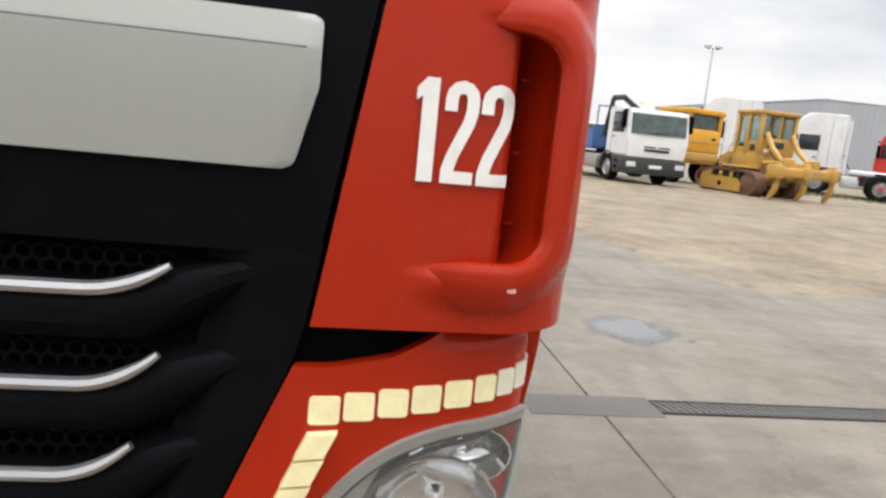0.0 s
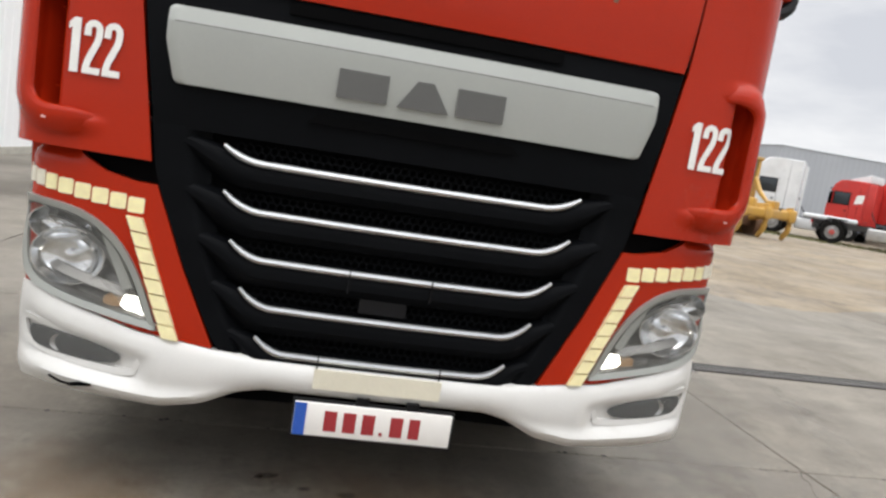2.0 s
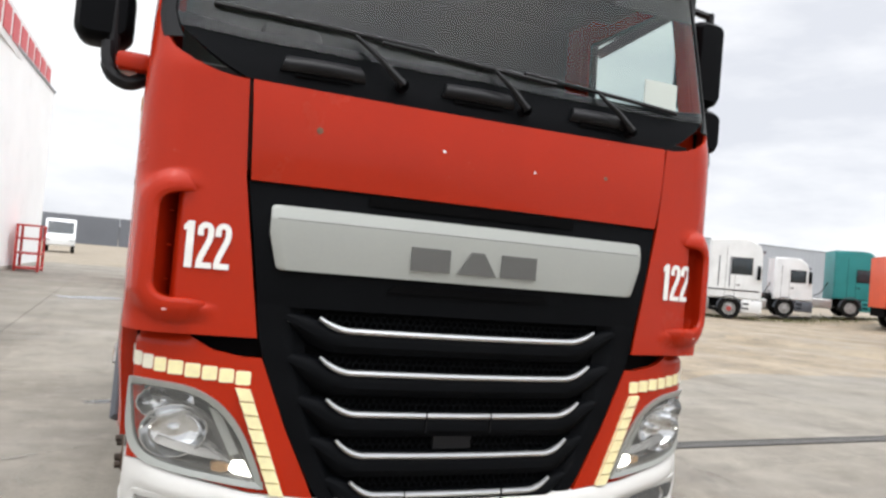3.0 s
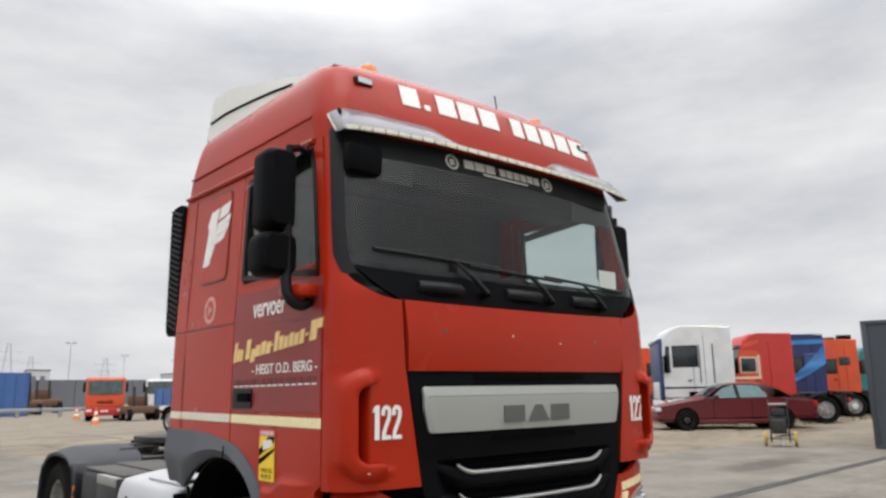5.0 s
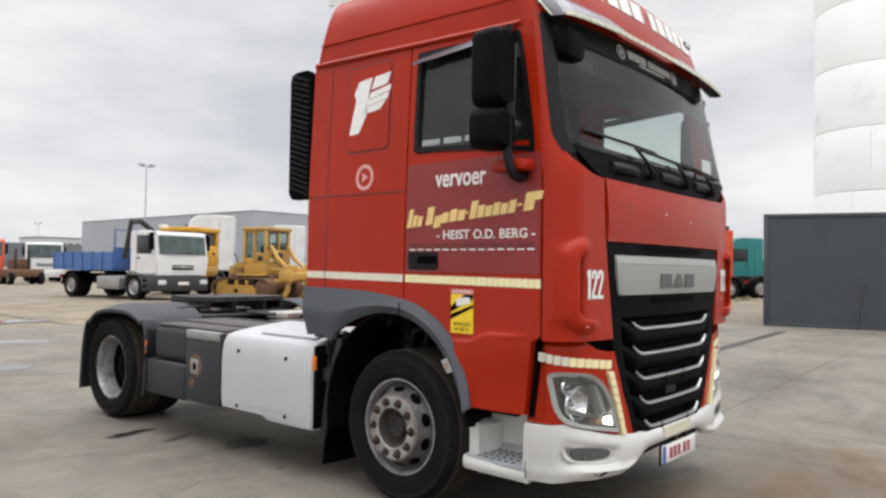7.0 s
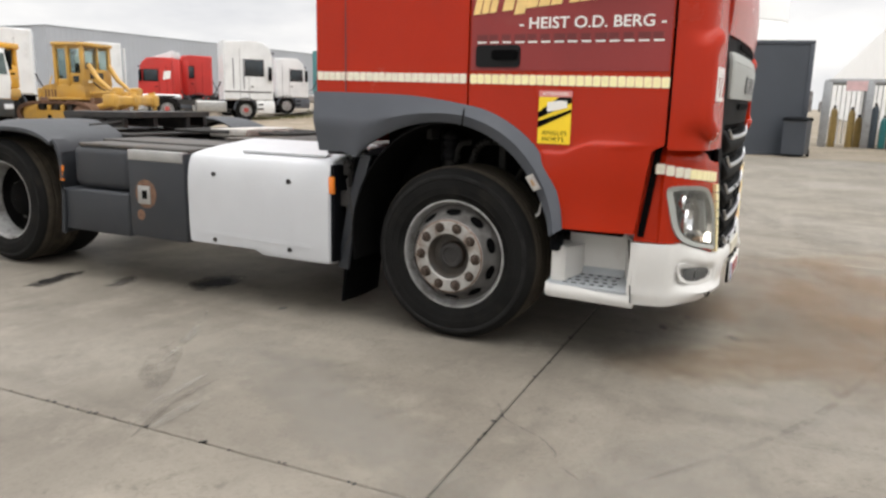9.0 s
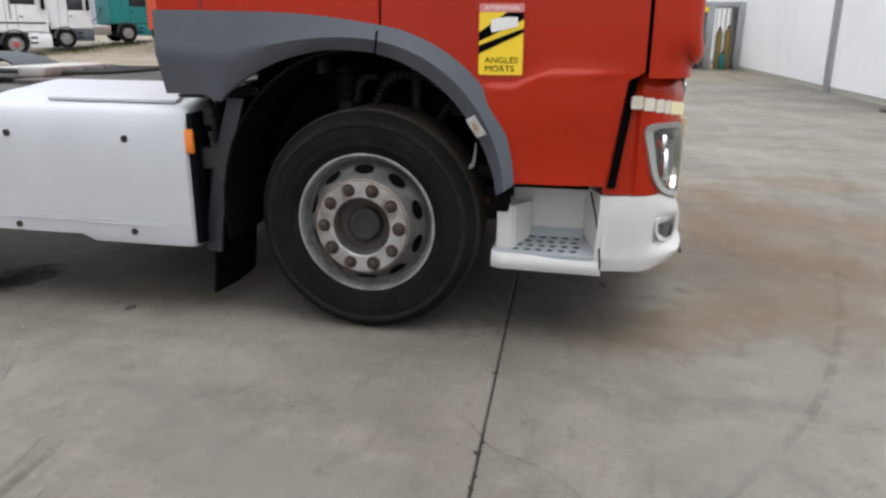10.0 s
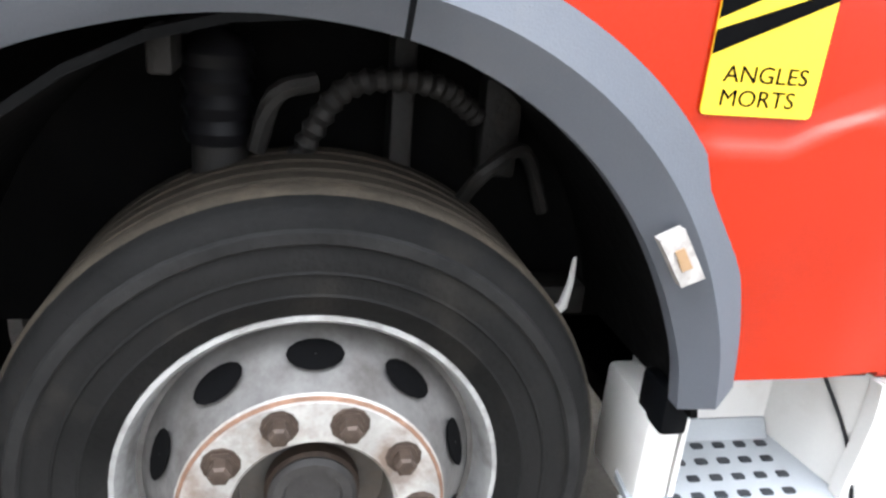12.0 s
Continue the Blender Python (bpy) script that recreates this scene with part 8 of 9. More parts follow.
    bmesh.ops.bevel(bonnet, geom=bonnet.edges[:], offset=0.05, segments=2, affect="EDGES")
    part("bonnet", bonnet, P_YELLOW, dz)
    for k in range(5):
        part("side_louvre", box(bm_new(), 0.455, 0.475, -0.85 + 0.14 * k, -0.78 + 0.14 * k, 0.95, 1.40, 0.008), RUST, dz)
    part("radiator", box(bm_new(), -0.50, 0.50, -1.18, -1.02, 0.65, 1.44, 0.05), P_YELLOW, dz)
    part("air_cleaner", lathe(bm_new(), [(0.001, 0.0), (0.10, 0.0), (0.10, 0.22), (0.15, 0.24), (0.15, 0.32), (0.001, 0.36)], (0.12, -0.45, 1.62), "z", 16), RUST, dz)
    part("hull", box(bm_new(), -0.70, 0.70, -0.95, 1.45, 0.42, 1.10, 0.05), RUST, dz)
    cab = part("cab_base", box(bm_new(), -0.82, 0.82, -0.06, 1.18, 1.08, 1.60, 0.04), P_YELLOW, dz)
    part("rear_plate", box(bm_new(), -0.82, 0.82, 1.14, 1.20, 1.55, 2.18, 0.015), P_YELLOW, cab)
    part("rear_opening", box(bm_new(), -0.30, 0.48, 1.19, 1.208, 1.82, 2.06, 0.02), TRIMD, cab)
    part("cab_roof", box(bm_new(), -0.90, 0.90, -0.13, 1.26, 3.02, 3.16, 0.05), P_YELLOW, dz)
    part("roof_rust", box(bm_new(), -0.80, 0.80, -0.02, 1.15, 3.155, 3.175, 0.008), RUST, dz)
    for x, y in ((-0.78, -0.02), (0.78, -0.02), (-0.78, 1.12), (0.78, 1.12), (-0.78, 0.52), (0.78, 0.52)):
        part("cab_post", box(bm_new(), x - 0.075, x + 0.075, y - 0.06, y + 0.06, 1.55, 3.04, 0.015), P_YELLOW, dz)
    part("cab_post", box(bm_new(), -0.09, -0.02, 1.13, 1.18, 2.1, 3.04, 0.01), P_YELLOW, dz)
    for sg in (-1, 1):
        part("door_panel", box(bm_new(), *sorted((sg * 0.755, sg * 0.80)), 0.56, 1.08, 1.58, 2.02, 0.015), P_YELLOW, dz)
        part("door_window", box(bm_new(), *sorted((sg * 0.78, sg * 0.81)), 0.70, 0.96, 1.68, 1.92, 0.03), GLASSD, dz)
        part("lower_panel", box(bm_new(), *sorted((sg * 0.755, sg * 0.80)), 0.02, 0.46, 1.58, 1.80, 0.015), P_YELLOW, dz)
        part("window_rail", box(bm_new(), *sorted((sg * 0.75, sg * 0.81)), 0.0, 1.1, 2.92, 3.03, 0.015), P_YELLOW, dz)
    for bx in ((-0.72, 0.72, 1.13, 1.14, 2.15, 2.98), (-0.72, 0.72, -0.03, -0.02, 1.75, 2.98), (-0.775, -0.765, 0.03, 1.08, 1.8, 2.98), (0.765, 0.775, 0.03, 1.08, 1.8, 2.98)):
        g = part("cab_window", boxes(bx), GLASS, dz)
        g.visible_shadow = False
    part("seat", box(bm_new(), -0.25, 0.25, 0.35, 0.85, 1.6, 2.35, 0.08), TRIMD, dz)
    rp = part("ripper_beam", box(bm_new(), -1.42, 1.42, 2.42, 2.78, 0.86, 1.20, 0.06, 3), P_YELLOW, dz)
    for x in (-1.27, 0.0, 1.27):
        part("shank_holder", box(bm_new(), x - 0.18, x + 0.18, 2.34, 2.86, 0.82, 1.26, 0.05), P_YELLOW, rp)
        pts = smoothline([(x, 2.62, 1.34), (x, 2.72, 0.80), (x, 2.68, 0.42), (x, 2.46, 0.10)], 4)
        part("shank", tube(bm_new(), pts, [0.16 - 0.07 * i / (len(pts) - 1) for i in range(len(pts))], 6, 0.75), P_YELLOW, rp)
    for x in (-0.58, 0.58):
        part("ripper_arm", tube(bm_new(), [(x, 1.35, 0.72), (x, 2.5, 0.98)], 0.12, 8), P_YELLOW, rp)
        part("ripper_arm", tube(bm_new(), [(x * 1.05, 1.30, 1.28), (x, 2.45, 1.34)], 0.08, 8), P_YELLOW, rp)
        part("ripper_cylinder", tube(bm_new(), [(x * 1.05, 1.24, 2.35), (x * 1.02, 1.62, 1.80), (x, 2.40, 1.20)], [0.10, 0.10, 0.055], 8), P_YELLOW, rp)
        part("clevis", box(bm_new(), x - 0.14, x + 0.14, 2.22, 2.62, 1.12, 1.52, 0.06), P_YELLOW, rp)
    part("ripper_crown", box(bm_new(), -0.62, 0.62, 2.25, 2.48, 1.02, 1.38, 0.06), P_YELLOW, rp)
    part("hose", tube(bm_new(), smoothline([(0.3, 1.2, 1.7), (0.4, 1.6, 1.45), (0.35, 2.1, 1.3)], 4), 0.03, 6), IRON, rp)
    part("plate_bar", box(bm_new(), 0.42, 0.62, 1.205, 1.22, 1.66, 1.76), TAPEW, cab)
    return dz


bulldozer(Matrix.Translation((15.2, 25.74, 0)) @ Matrix.Rotation(radians(195), 4, "Z"))

ex = thing("wheel_loader", "bright yellow wheeled loader parked behind a bulldozer", "loader", Matrix.Translation((14.9, 30.03, 0)) @ Matrix.Rotation(radians(24), 4, "Z"))
part("body", box(bm_new(), -1.1, 1.1, -0.3, 2.6, 0.9, 1.95, 0.12, 3), P_LOADER, ex)
part("counterweight", box(bm_new(), -1.05, 1.05, -0.42, 0.2, 1.02, 1.40, 0.08, 3), P_YELLOW, ex)
part("rear_panel", box(bm_new(), -1.02, 1.02, -0.40, -0.30, 1.42, 2.34, 0.05, 3), P_LOADER, ex)
part("panel_lip", box(bm_new(), -1.00, 1.00, -0.425, -0.39, 1.82, 1.87, 0.01), P_YELLOW, ex)
part("panel_slot", box(bm_new(), 0.45, 0.72, -0.41, -0.39, 1.96, 2.06, 0.01), VOID, ex)
part("cab", box(bm_new(), -1.0, 1.0, -0.32, 1.3, 1.9, 2.40, 0.04), P_LOADER, ex)
part("cab_roof", box(bm_new(), -1.10, 1.10, -0.46, 1.5, 3.02, 3.26, 0.06), P_LOADER, ex)
part("cab_glass", box(bm_new(), -0.94, 0.94, -0.27, 1.22, 2.36, 3.05, 0.03), GLASST, ex)
for x in (-0.95, 0.95):
    for y in (-0.28, 1.2):
        part("cab_post", box(bm_new(), x - 0.11, x + 0.11, y - 0.08, y + 0.08, 2.3, 3.06, 0.03), P_LOADER, ex)
for sg in (-1, 1):
    for y in (0.35, 2.5):
        small_wheel(ex, sg * 1.2, y, 0.62, 0.45, sg, P_YELLOW)


# wine-red saloon
def saloon(m):
    car = thing("saloon_car", "wine-red four-door saloon parked on rough grass", "car", m)
    lower = [(0.0, 0.42), (0.02, 0.62), (0.12, 0.72), (0.9, 0.86), (1.35, 0.93), (3.65, 0.96), (4.55, 0.92), (4.76, 0.86), (4.80, 0.55), (4.74, 0.32), (0.08, 0.25)]
    b = bm_new()
    prism(b, lower, lambda a, c, d: (d, a, c), -0.89, 0.89)
    bmesh.ops.bevel(b, geom=[e for e in b.edges if abs(e.verts[0].co.x - e.verts[1].co.x) < 1e-5], offset=0.10, segments=4, affect="EDGES")
    body = part("body", b, P_WINE, car)
    top = smoothline([(1.35, 0.93), (1.95, 1.32), (2.45, 1.425), (3.2, 1.41), (3.75, 1.24), (4.15, 0.98)], 4)
    def roof(u, v, o):
        i = u * (len(top) - 1)
        i0 = min(int(i), len(top) - 2)
        p = top[i0].lerp(top[i0 + 1], i - i0)
        a = 2 * v - 1
        w_ = 0.84 - 0.22 * max(0, (p.y - 0.93) / 0.5)
        return (w_ * a, p.x, p.y - 0.04 * a * a + o)
    part("roof", sheet(roof, 20, 8, 0.03), P_WINE, car)
    part("windscreen", sheet(lambda u, v, o: (lambda q: (q[0] * 0.93, q[1], q[2] + 0.012))(roof(0.06 + 0.26 * u, v, 0)), 6, 6, 0.0), GLASSD, car)
    part("rear_screen", sheet(lambda u, v, o: (lambda q: (q[0] * 0.93, q[1], q[2] + 0.012))(roof(0.78 + 0.18 * u, v, 0)), 6, 6, 0.0), GLASSD, car)
    for sg in (-1, 1):
        glass = [(1.66, 0.97), (2.06, 1.27), (2.40, 1.345), (2.95, 1.345), (3.18, 1.27), (3.36, 0.98)]
        part("side_glass", prism(bm_new(), glass, lambda a, c, d, sg=sg: (sg * (0.845 - 0.22 * (c - 0.93) / 0.5 + d), a, c), -0.02, 0.006), mat("pale_car_glass", (0.11, 0.19, 0.20), 0.06) if sg < 0 else bpy.data.materials["pale_car_glass"], car)
        part("window_post", prism(bm_new(), [(2.42, 0.95), (2.54, 0.95), (2.50, 1.36), (2.40, 1.36)], lambda a, c, d, sg=sg: (sg * (0.846 - 0.22 * (c - 0.93) / 0.5 + d), a, c), 0.0, 0.012), BLACKG, car)
        for y in (1.70, 2.84, 3.80):
            part("door_seam", boxes((*sorted((sg * 0.885, sg * 0.893)), y, y + 0.012, 0.35, 0.92)), VOID, body)
        part("sill", box(bm_new(), *sorted((sg * 0.80, sg * 0.893)), 1.25, 3.30, 0.20, 0.34, 0.03), P_WINE, body)
        part("door_mirror", box(bm_new(), *sorted((sg * 0.86, sg * 1.02)), 1.72, 1.86, 0.95, 1.07, 0.03), P_WINE, car)
        part("headlamp", box(bm_new(), *sorted((sg * 0.50, sg * 0.82)), -0.01, 0.14, 0.58, 0.70, 0.03), LAMPC, body)
        part("tail_lamp", box(bm_new(), *sorted((sg * 0.55, sg * 0.88)), 4.70, 4.81, 0.66, 0.84, 0.02), REDLENS, body)
        for y in (0.88, 3.72):
            # black disc on the body side paints the shade of the wheel opening
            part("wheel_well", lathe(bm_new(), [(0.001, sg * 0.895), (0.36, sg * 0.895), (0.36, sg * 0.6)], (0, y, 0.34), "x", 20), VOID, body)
            small_wheel(car, sg * 0.905, y, 0.315, 0.2, sg, IRON, IRON)
    part("bumper", box(bm_new(), -0.86, 0.86, -0.03, 0.14, 0.30, 0.48, 0.04), P_WINE, body)
    part("bumper", box(bm_new(), -0.86, 0.86, 4.72, 4.84, 0.34, 0.52, 0.04), P_WINE, body)
    part("grille", box(bm_new(), -0.34, 0.34, -0.02, 0.06, 0.55, 0.72, 0.02), CHROME, body)
    return car


saloon(heading(18.79, 12.01, -0.717, 0.697, 1.07))


# hand truck
htk = thing("hand_truck", "black two-wheeled hand truck with yellow wheels", "hand truck", Matrix.Translation((16.3, 6.45, 0)) @ Matrix.Rotation(radians(-65), 4, "Z"))
for sg in (-1, 1):
    part("upright", tube(bm_new(), [(sg * 0.22, 0.0, 0.12), (sg * 0.22, 0.10, 1.08), (sg * 0.24, 0.22, 1.20)], 0.020, 8), IRON, htk)
    w_ = part("wheel", lathe(bm_new(), [(0.12, 0.0), (0.19, 0.0), (0.205, sg * 0.03), (0.19, sg * 0.08), (0.12, sg * 0.08)], (sg * 0.32, 0.06, 0.205), "x", 22), mat("dirty_yellow_tyre", (0.42, 0.30, 0.08), 0.7) if sg < 0 else bpy.data.materials["dirty_yellow_tyre"], htk)
    part("hub", lathe(bm_new(), [(0.001, sg * 0.01), (0.125, sg * 0.01), (0.125, sg * 0.07), (0.001, sg * 0.07)], (sg * 0.32, 0.06, 0.205), "x", 16), IRON, w_)
for z in (0.35, 0.65, 0.95):
    part("cross_bar", tube(bm_new(), [(-0.22, 0.02 + 0.08 * z, z), (0.22, 0.02 + 0.08 * z, z)], 0.014, 6), IRON, htk)
part("toe_plate", box(bm_new(), -0.22, 0.22, -0.28, 0.0, 0.015, 0.035, 0.004), IRON, htk)
part("axle", tube(bm_new(), [(-0.34, 0.06, 0.205), (0.34, 0.06, 0.205)], 0.014, 6), IRON, htk)
part("load", box(bm_new(), -0.19, 0.17, -0.20, 0.0, 0.34, 0.72, 0.05, 3), IRON, htk)
part("load_frame", boxes((-0.21, 0.20, -0.06, 0.03, 0.72, 0.78), (-0.14, 0.16, -0.10, 0.02, 0.80, 0.98), bevel=0.015), GREYD, htk)
part("top_plate", box(bm_new(), -0.21, 0.21, -0.06, 0.14, 1.06, 1.12, 0.015), ALU, htk)
part("prop", tube(bm_new(), [(0.0, 0.0, 0.30), (0.05, -0.12, 0.02)], 0.018, 6), GALV, htk)

# slate container and wheeled bin
ca, cb = Vector((16.9, 4.42, 0)), Vector((18.15, -0.36, 0))
cd = (cb - ca).normalized()
cn = Vector((-cd.y, cd.x, 0))
if cn.x < 0:
    cn = -cn
cl = (cb - ca).length
cm = Matrix((cd, cn, Vector((0, 0, 1)))).transposed().to_4x4()
cont = thing("site_container", "plain slate-grey steel container", "container", Matrix.Translation(ca) @ cm)
part("body", box(bm_new(), 0.04, cl - 0.04, 0.03, 2.4, 0.06, 3.05), SLATE, cont)
part("roof", box(bm_new(), 0.0, cl, 0.0, 2.44, 3.03, 3.13, 0.01), SLATE, cont)
part("floor_frame", box(bm_new(), 0.0, cl, 0.0, 2.44, 0.0, 0.10, 0.01), SLATE, cont)
for a in (0.0, cl - 0.12):
    part("corner_post", box(bm_new(), a, a + 0.12, 0.0, 0.12, 0.08, 3.05, 0.01), SLATE, cont)
wb_ = thing("wheeled_bin", "dark grey wheeled refuse bin beside the container", "bin", Matrix.Translation((17.75, -0.15, 0)) @ Matrix.Rotation(radians(-100), 4, "Z"))
b = bm_new()
prism(b, [(-0.33, 0.08), (0.33, 0.08), (0.38, 1.0), (-0.38, 1.0)], lambda a, c, d: (d, a, c), -0.29, 0.29)
part("body", b, SLATE, wb_)
part("lid", sheet(lambda u, v, o: (-0.32 + 0.64 * u, -0.42 + 0.84 * v, 1.02 + 0.06 * math.sin(math.pi * v) + o), 4, 8, 0.03), BLACK, wb_)
for sg in (-1, 1):
    part("wheel", lathe(bm_new(), [(0.001, sg * 0.30), (0.10, sg * 0.30), (0.10, sg * 0.25), (0.001, sg * 0.25)], (0, 0.30, 0.10), "x", 14), TYRE, wb_)
part("handle", tube(bm_new(), [(-0.25, 0.42, 1.0), (0.25, 0.42, 1.0)], 0.018, 6), BLACK, wb_)

stick = thing("stick", "thin dark stick leaning against the container", "stick", Matrix.Translation(ca) @ cm)
part("rod", tube(bm_new(), [(cl * 0.46, -0.40, 0.02), (cl * 0.50, -0.02, 1.25)], 0.018, 6), IRON, stick)

# silo
SILO = mat("white_silo_steel", (0.88, 0.88, 0.86), 0.45, metal=0.0, var=0.06, scale=0.5, bump=0.02, bscale=20, dirt=0.2, dirtcol=(0.48, 0.48, 0.46), dscale=0.6)
silo = thing("silo", "tall pale steel silo with ringed plates", "silo", Matrix.Translation((24.3, 2.7, 0)))
for k in range(10):
    part("shell_ring", lathe(bm_new(), [(2.08, 2.1 * k), (2.10, 2.1 * k + 0.02), (2.10, 2.1 * k + 2.06), (2.08, 2.1 * k + 2.1)], (0, 0, 0), "z", 48), SILO, silo)
part("cone_roof", lathe(bm_new(), [(2.12, 21.0), (0.3, 22.2), (0.001, 22.2)], (0, 0, 0), "z", 48), SILO, silo)
for k in range(24):
    a = radians(15 * k)
    part("weld_seam", tube(bm_new(), [(2.102 * math.cos(a), 2.102 * math.sin(a), 2.1 * (k % 10)), (2.102 * math.cos(a), 2.102 * math.sin(a), 2.1 * (k % 10) + 2.1)], 0.012, 4), SILO, silo)

# gas cage with bottles
cage = thing("gas_cage", "open steel gas bottle cage with bottles", "cage")
CX0, CX1, CY0, CY1 = 24.6, 26.0, -4.6, -0.9
for y in (CY0, -3.55, -2.2, CY1):
    for x in (CX0, CX1):
        part("post", box(bm_new(), x - 0.07, x + 0.07, y - 0.12, y + 0.12, 0.0, 2.25, 0.01), GALV, cage)
part("front_rail", box(bm_new(), CX0 - 0.06, CX0 + 0.06, CY0 - 0.1, CY1 + 0.1, 2.18, 2.32, 0.01), GALV, cage)
part("back_rail", box(bm_new(), CX1 - 0.06, CX1 + 0.06, CY0 - 0.1, CY1 + 0.1, 2.18, 2.32, 0.01), GALV, cage)
part("roof_sheet", box(bm_new(), CX0, CX1, CY0, CY1, 2.32, 2.35), GALV, cage)
for k in range(24):
    part("back_bar", tube(bm_new(), [(CX1 - 0.03, CY0 + 3.7 * k / 23, 0.1), (CX1 - 0.03, CY0 + 3.7 * k / 23, 2.2)], 0.02, 5), P_WHITE, cage)
part("sign", box(bm_new(), CX0 - 0.09, CX0 - 0.065, -2.1, -1.45, 1.95, 2.28), mat("pale_pink_sign", (0.66, 0.45, 0.45), 0.5), cage)
part("sign", box(bm_new(), CX0 - 0.09, CX0 - 0.065, -3.45, -3.0, 2.0, 2.16), YELLOW, cage)
G_TEAL = mat("teal_bottle", (0.02, 0.16, 0.16), 0.4, dirt=0.2)
G_OCHRE = mat("ochre_bottle", (0.28, 0.19, 0.06), 0.5, dirt=0.2)
G_SLATE = mat("slate_bottle", (0.06, 0.08, 0.10), 0.45, dirt=0.2)
def bottle(x, y, h, material, word):
    bt = thing("gas_bottle", word + " steel gas bottle standing in the cage", "gas bottle", Matrix.Translation((x, y, 0)), "gas bottles")
    part("body", lathe(bm_new(), [(0.001, 0.0), (0.11, 0.0), (0.115, 0.03), (0.115, h - 0.22), (0.09, h - 0.10), (0.04, h - 0.04), (0.001, h - 0.04)], (0, 0, 0), "z", 16), material, bt)
    part("cap", lathe(bm_new(), [(0.045, h - 0.05), (0.05, h), (0.03, h + 0.05), (0.001, h + 0.05)], (0, 0, 0), "z", 12), IRON, bt)
for x, y, h, mm, word in ((24.95, -1.2, 1.4, G_OCHRE, "ochre"), (24.95, -1.75, 1.35, G_OCHRE, "ochre"), (25.3, -2.0, 1.1, G_OCHRE, "short ochre"), (24.95, -2.45, 1.5, G_SLATE, "slate"), (24.9, -2.75, 1.1, G_TEAL, "short teal"), (24.95, -3.0, 1.5, G_SLATE, "slate"), (25.1, -3.25, 1.45, G_SLATE, "slate"), (24.9, -3.95, 1.45, G_OCHRE, "ochre"), (24.9, -4.25, 1.5, G_OCHRE, "ochre"), (24.75, -4.1, 0.62, G_TEAL, "small teal")):
    bottle(x, y, h, mm, word)

# lamp posts and far things
# post steel lightened: the haze of distance is put into the colour
POSTG = mat("hazed_post_grey", (0.42, 0.43, 0.45), 0.6, var=0.1)


def lamp_post(x, y, h, name="lamp_post"):
    lp_ = thing(name, "tall galvanised post with twin floodlights", "lamp post", Matrix.Translation((x, y, 0)), "floodlight posts")
    part("pole", tube(bm_new(), [(0, 0, 0), (0, 0, h)], [0.11, 0.06], 10), POSTG, lp_)
    part("cross_arm", tube(bm_new(), [(-0.7, 0, h - 0.1), (0.7, 0, h - 0.1)], 0.04, 6), POSTG, lp_)
    for sg in (-1, 1):
        part("floodlight", box(bm_new(), sg * 0.6 - 0.35, sg * 0.6 + 0.35, -0.25, 0.15, h - 0.02, h + 0.24, 0.05), POSTG, lp_)
    return lp_


lamp_post(35.4, 75.0, 12.3)
for x, y, h in ((33, 150, 12), (55, 190, 12), (20, 170, 11), (75, 210, 12)):
    lamp_post(x, y, h)

FARGREY = mat("hazy_far_wall", (0.16, 0.17, 0.19), 0.9, var=0.15, scale=0.1, bump=0.0)
HAZEW = mat("hazy_far_block", (0.55, 0.56, 0.57), 0.9, var=0.08, scale=0.1, bump=0.0)
bl = thing("boundary_wall", "long dark grey boundary wall far across the yard", "wall")
for k in range(14):
    part("panel", box(bm_new(), -70 + 9 * k, -61.1 + 9 * k, 128, 128.4, 0, 4.6), FARGREY, bl)
for label, x, y, w_, d_, h, mm in (("pale far-off tower block", 55, 300, 7, 8, 12, HAZEW), ("pale far-off office block", 68, 320, 14, 12, 7, HAZEW), ("pale far-off storage hall", 120, 330, 70, 20, 12, HAZEW)):
    t = thing("far_building", label, "building", Matrix.Translation((x, y, 0)), "far buildings")
    part("wall", box(bm_new(), 0, w_, 0, d_, 0, h), mm, t)
    part("roof", box(bm_new(), -0.2, w_ + 0.2, -0.2, d_ + 0.2, h, h + 0.4), FARGREY, t)
    for r in range(max(1, int(h / 4))):
        for c in range(int(w_ / 3)):
            part("window", box(bm_new(), 0.8 + 3 * c, 2.4 + 3 * c, -0.06, 0.02, 1.6 + 3.4 * r, 3.2 + 3.4 * r), FARGREY, t)
sk = thing("skip", "large blue steel skip", "skip", Matrix.Translation((10.4, 77.0, 0)) @ Matrix.Diagonal((0.82, 1, 1, 1)))
part("side", boxes((-2.6, 2.6, 0, 0.15, 0.0, 4.1), (-2.6, 2.6, 6, 6.15, 0, 4.1), (-2.6, -2.45, 0, 6, 0, 4.1), (2.45, 2.6, 0, 6, 0, 4.1)), P_CABBLUE, sk)
for k in range(5):
    part("rib", box(bm_new(), -2.5 + 1.2 * k, -2.35 + 1.2 * k, -0.12, 0.0, 0.1, 4.0), P_CABBLUE, sk)
for x, y in ((10.1, 45.5), (12.6, 60.0)):
    c = thing("traffic_cone", "orange and white traffic cone", "cone", Matrix.Translation((x, y, 0)), "traffic cones")
    part("foot", box(bm_new(), -0.28, 0.28, -0.28, 0.28, 0, 0.06, 0.01), ORANGE, c)
    for k in range(5):
        r0, r1 = 0.22 - 0.036 * k, 0.22 - 0.036 * (k + 1)
        part("band", lathe(bm_new(), [(r0, 0.06 + 0.18 * k), (r1, 0.06 + 0.18 * (k + 1))] + ([(0.001, 0.96)] if k == 4 else []), (0, 0, 0), "z", 16), DECAL if k % 2 else ORANGE, c)
br = thing("crash_barrier", "low pale barrier across the yard", "barrier", Matrix.Translation((8, 70, 0)))
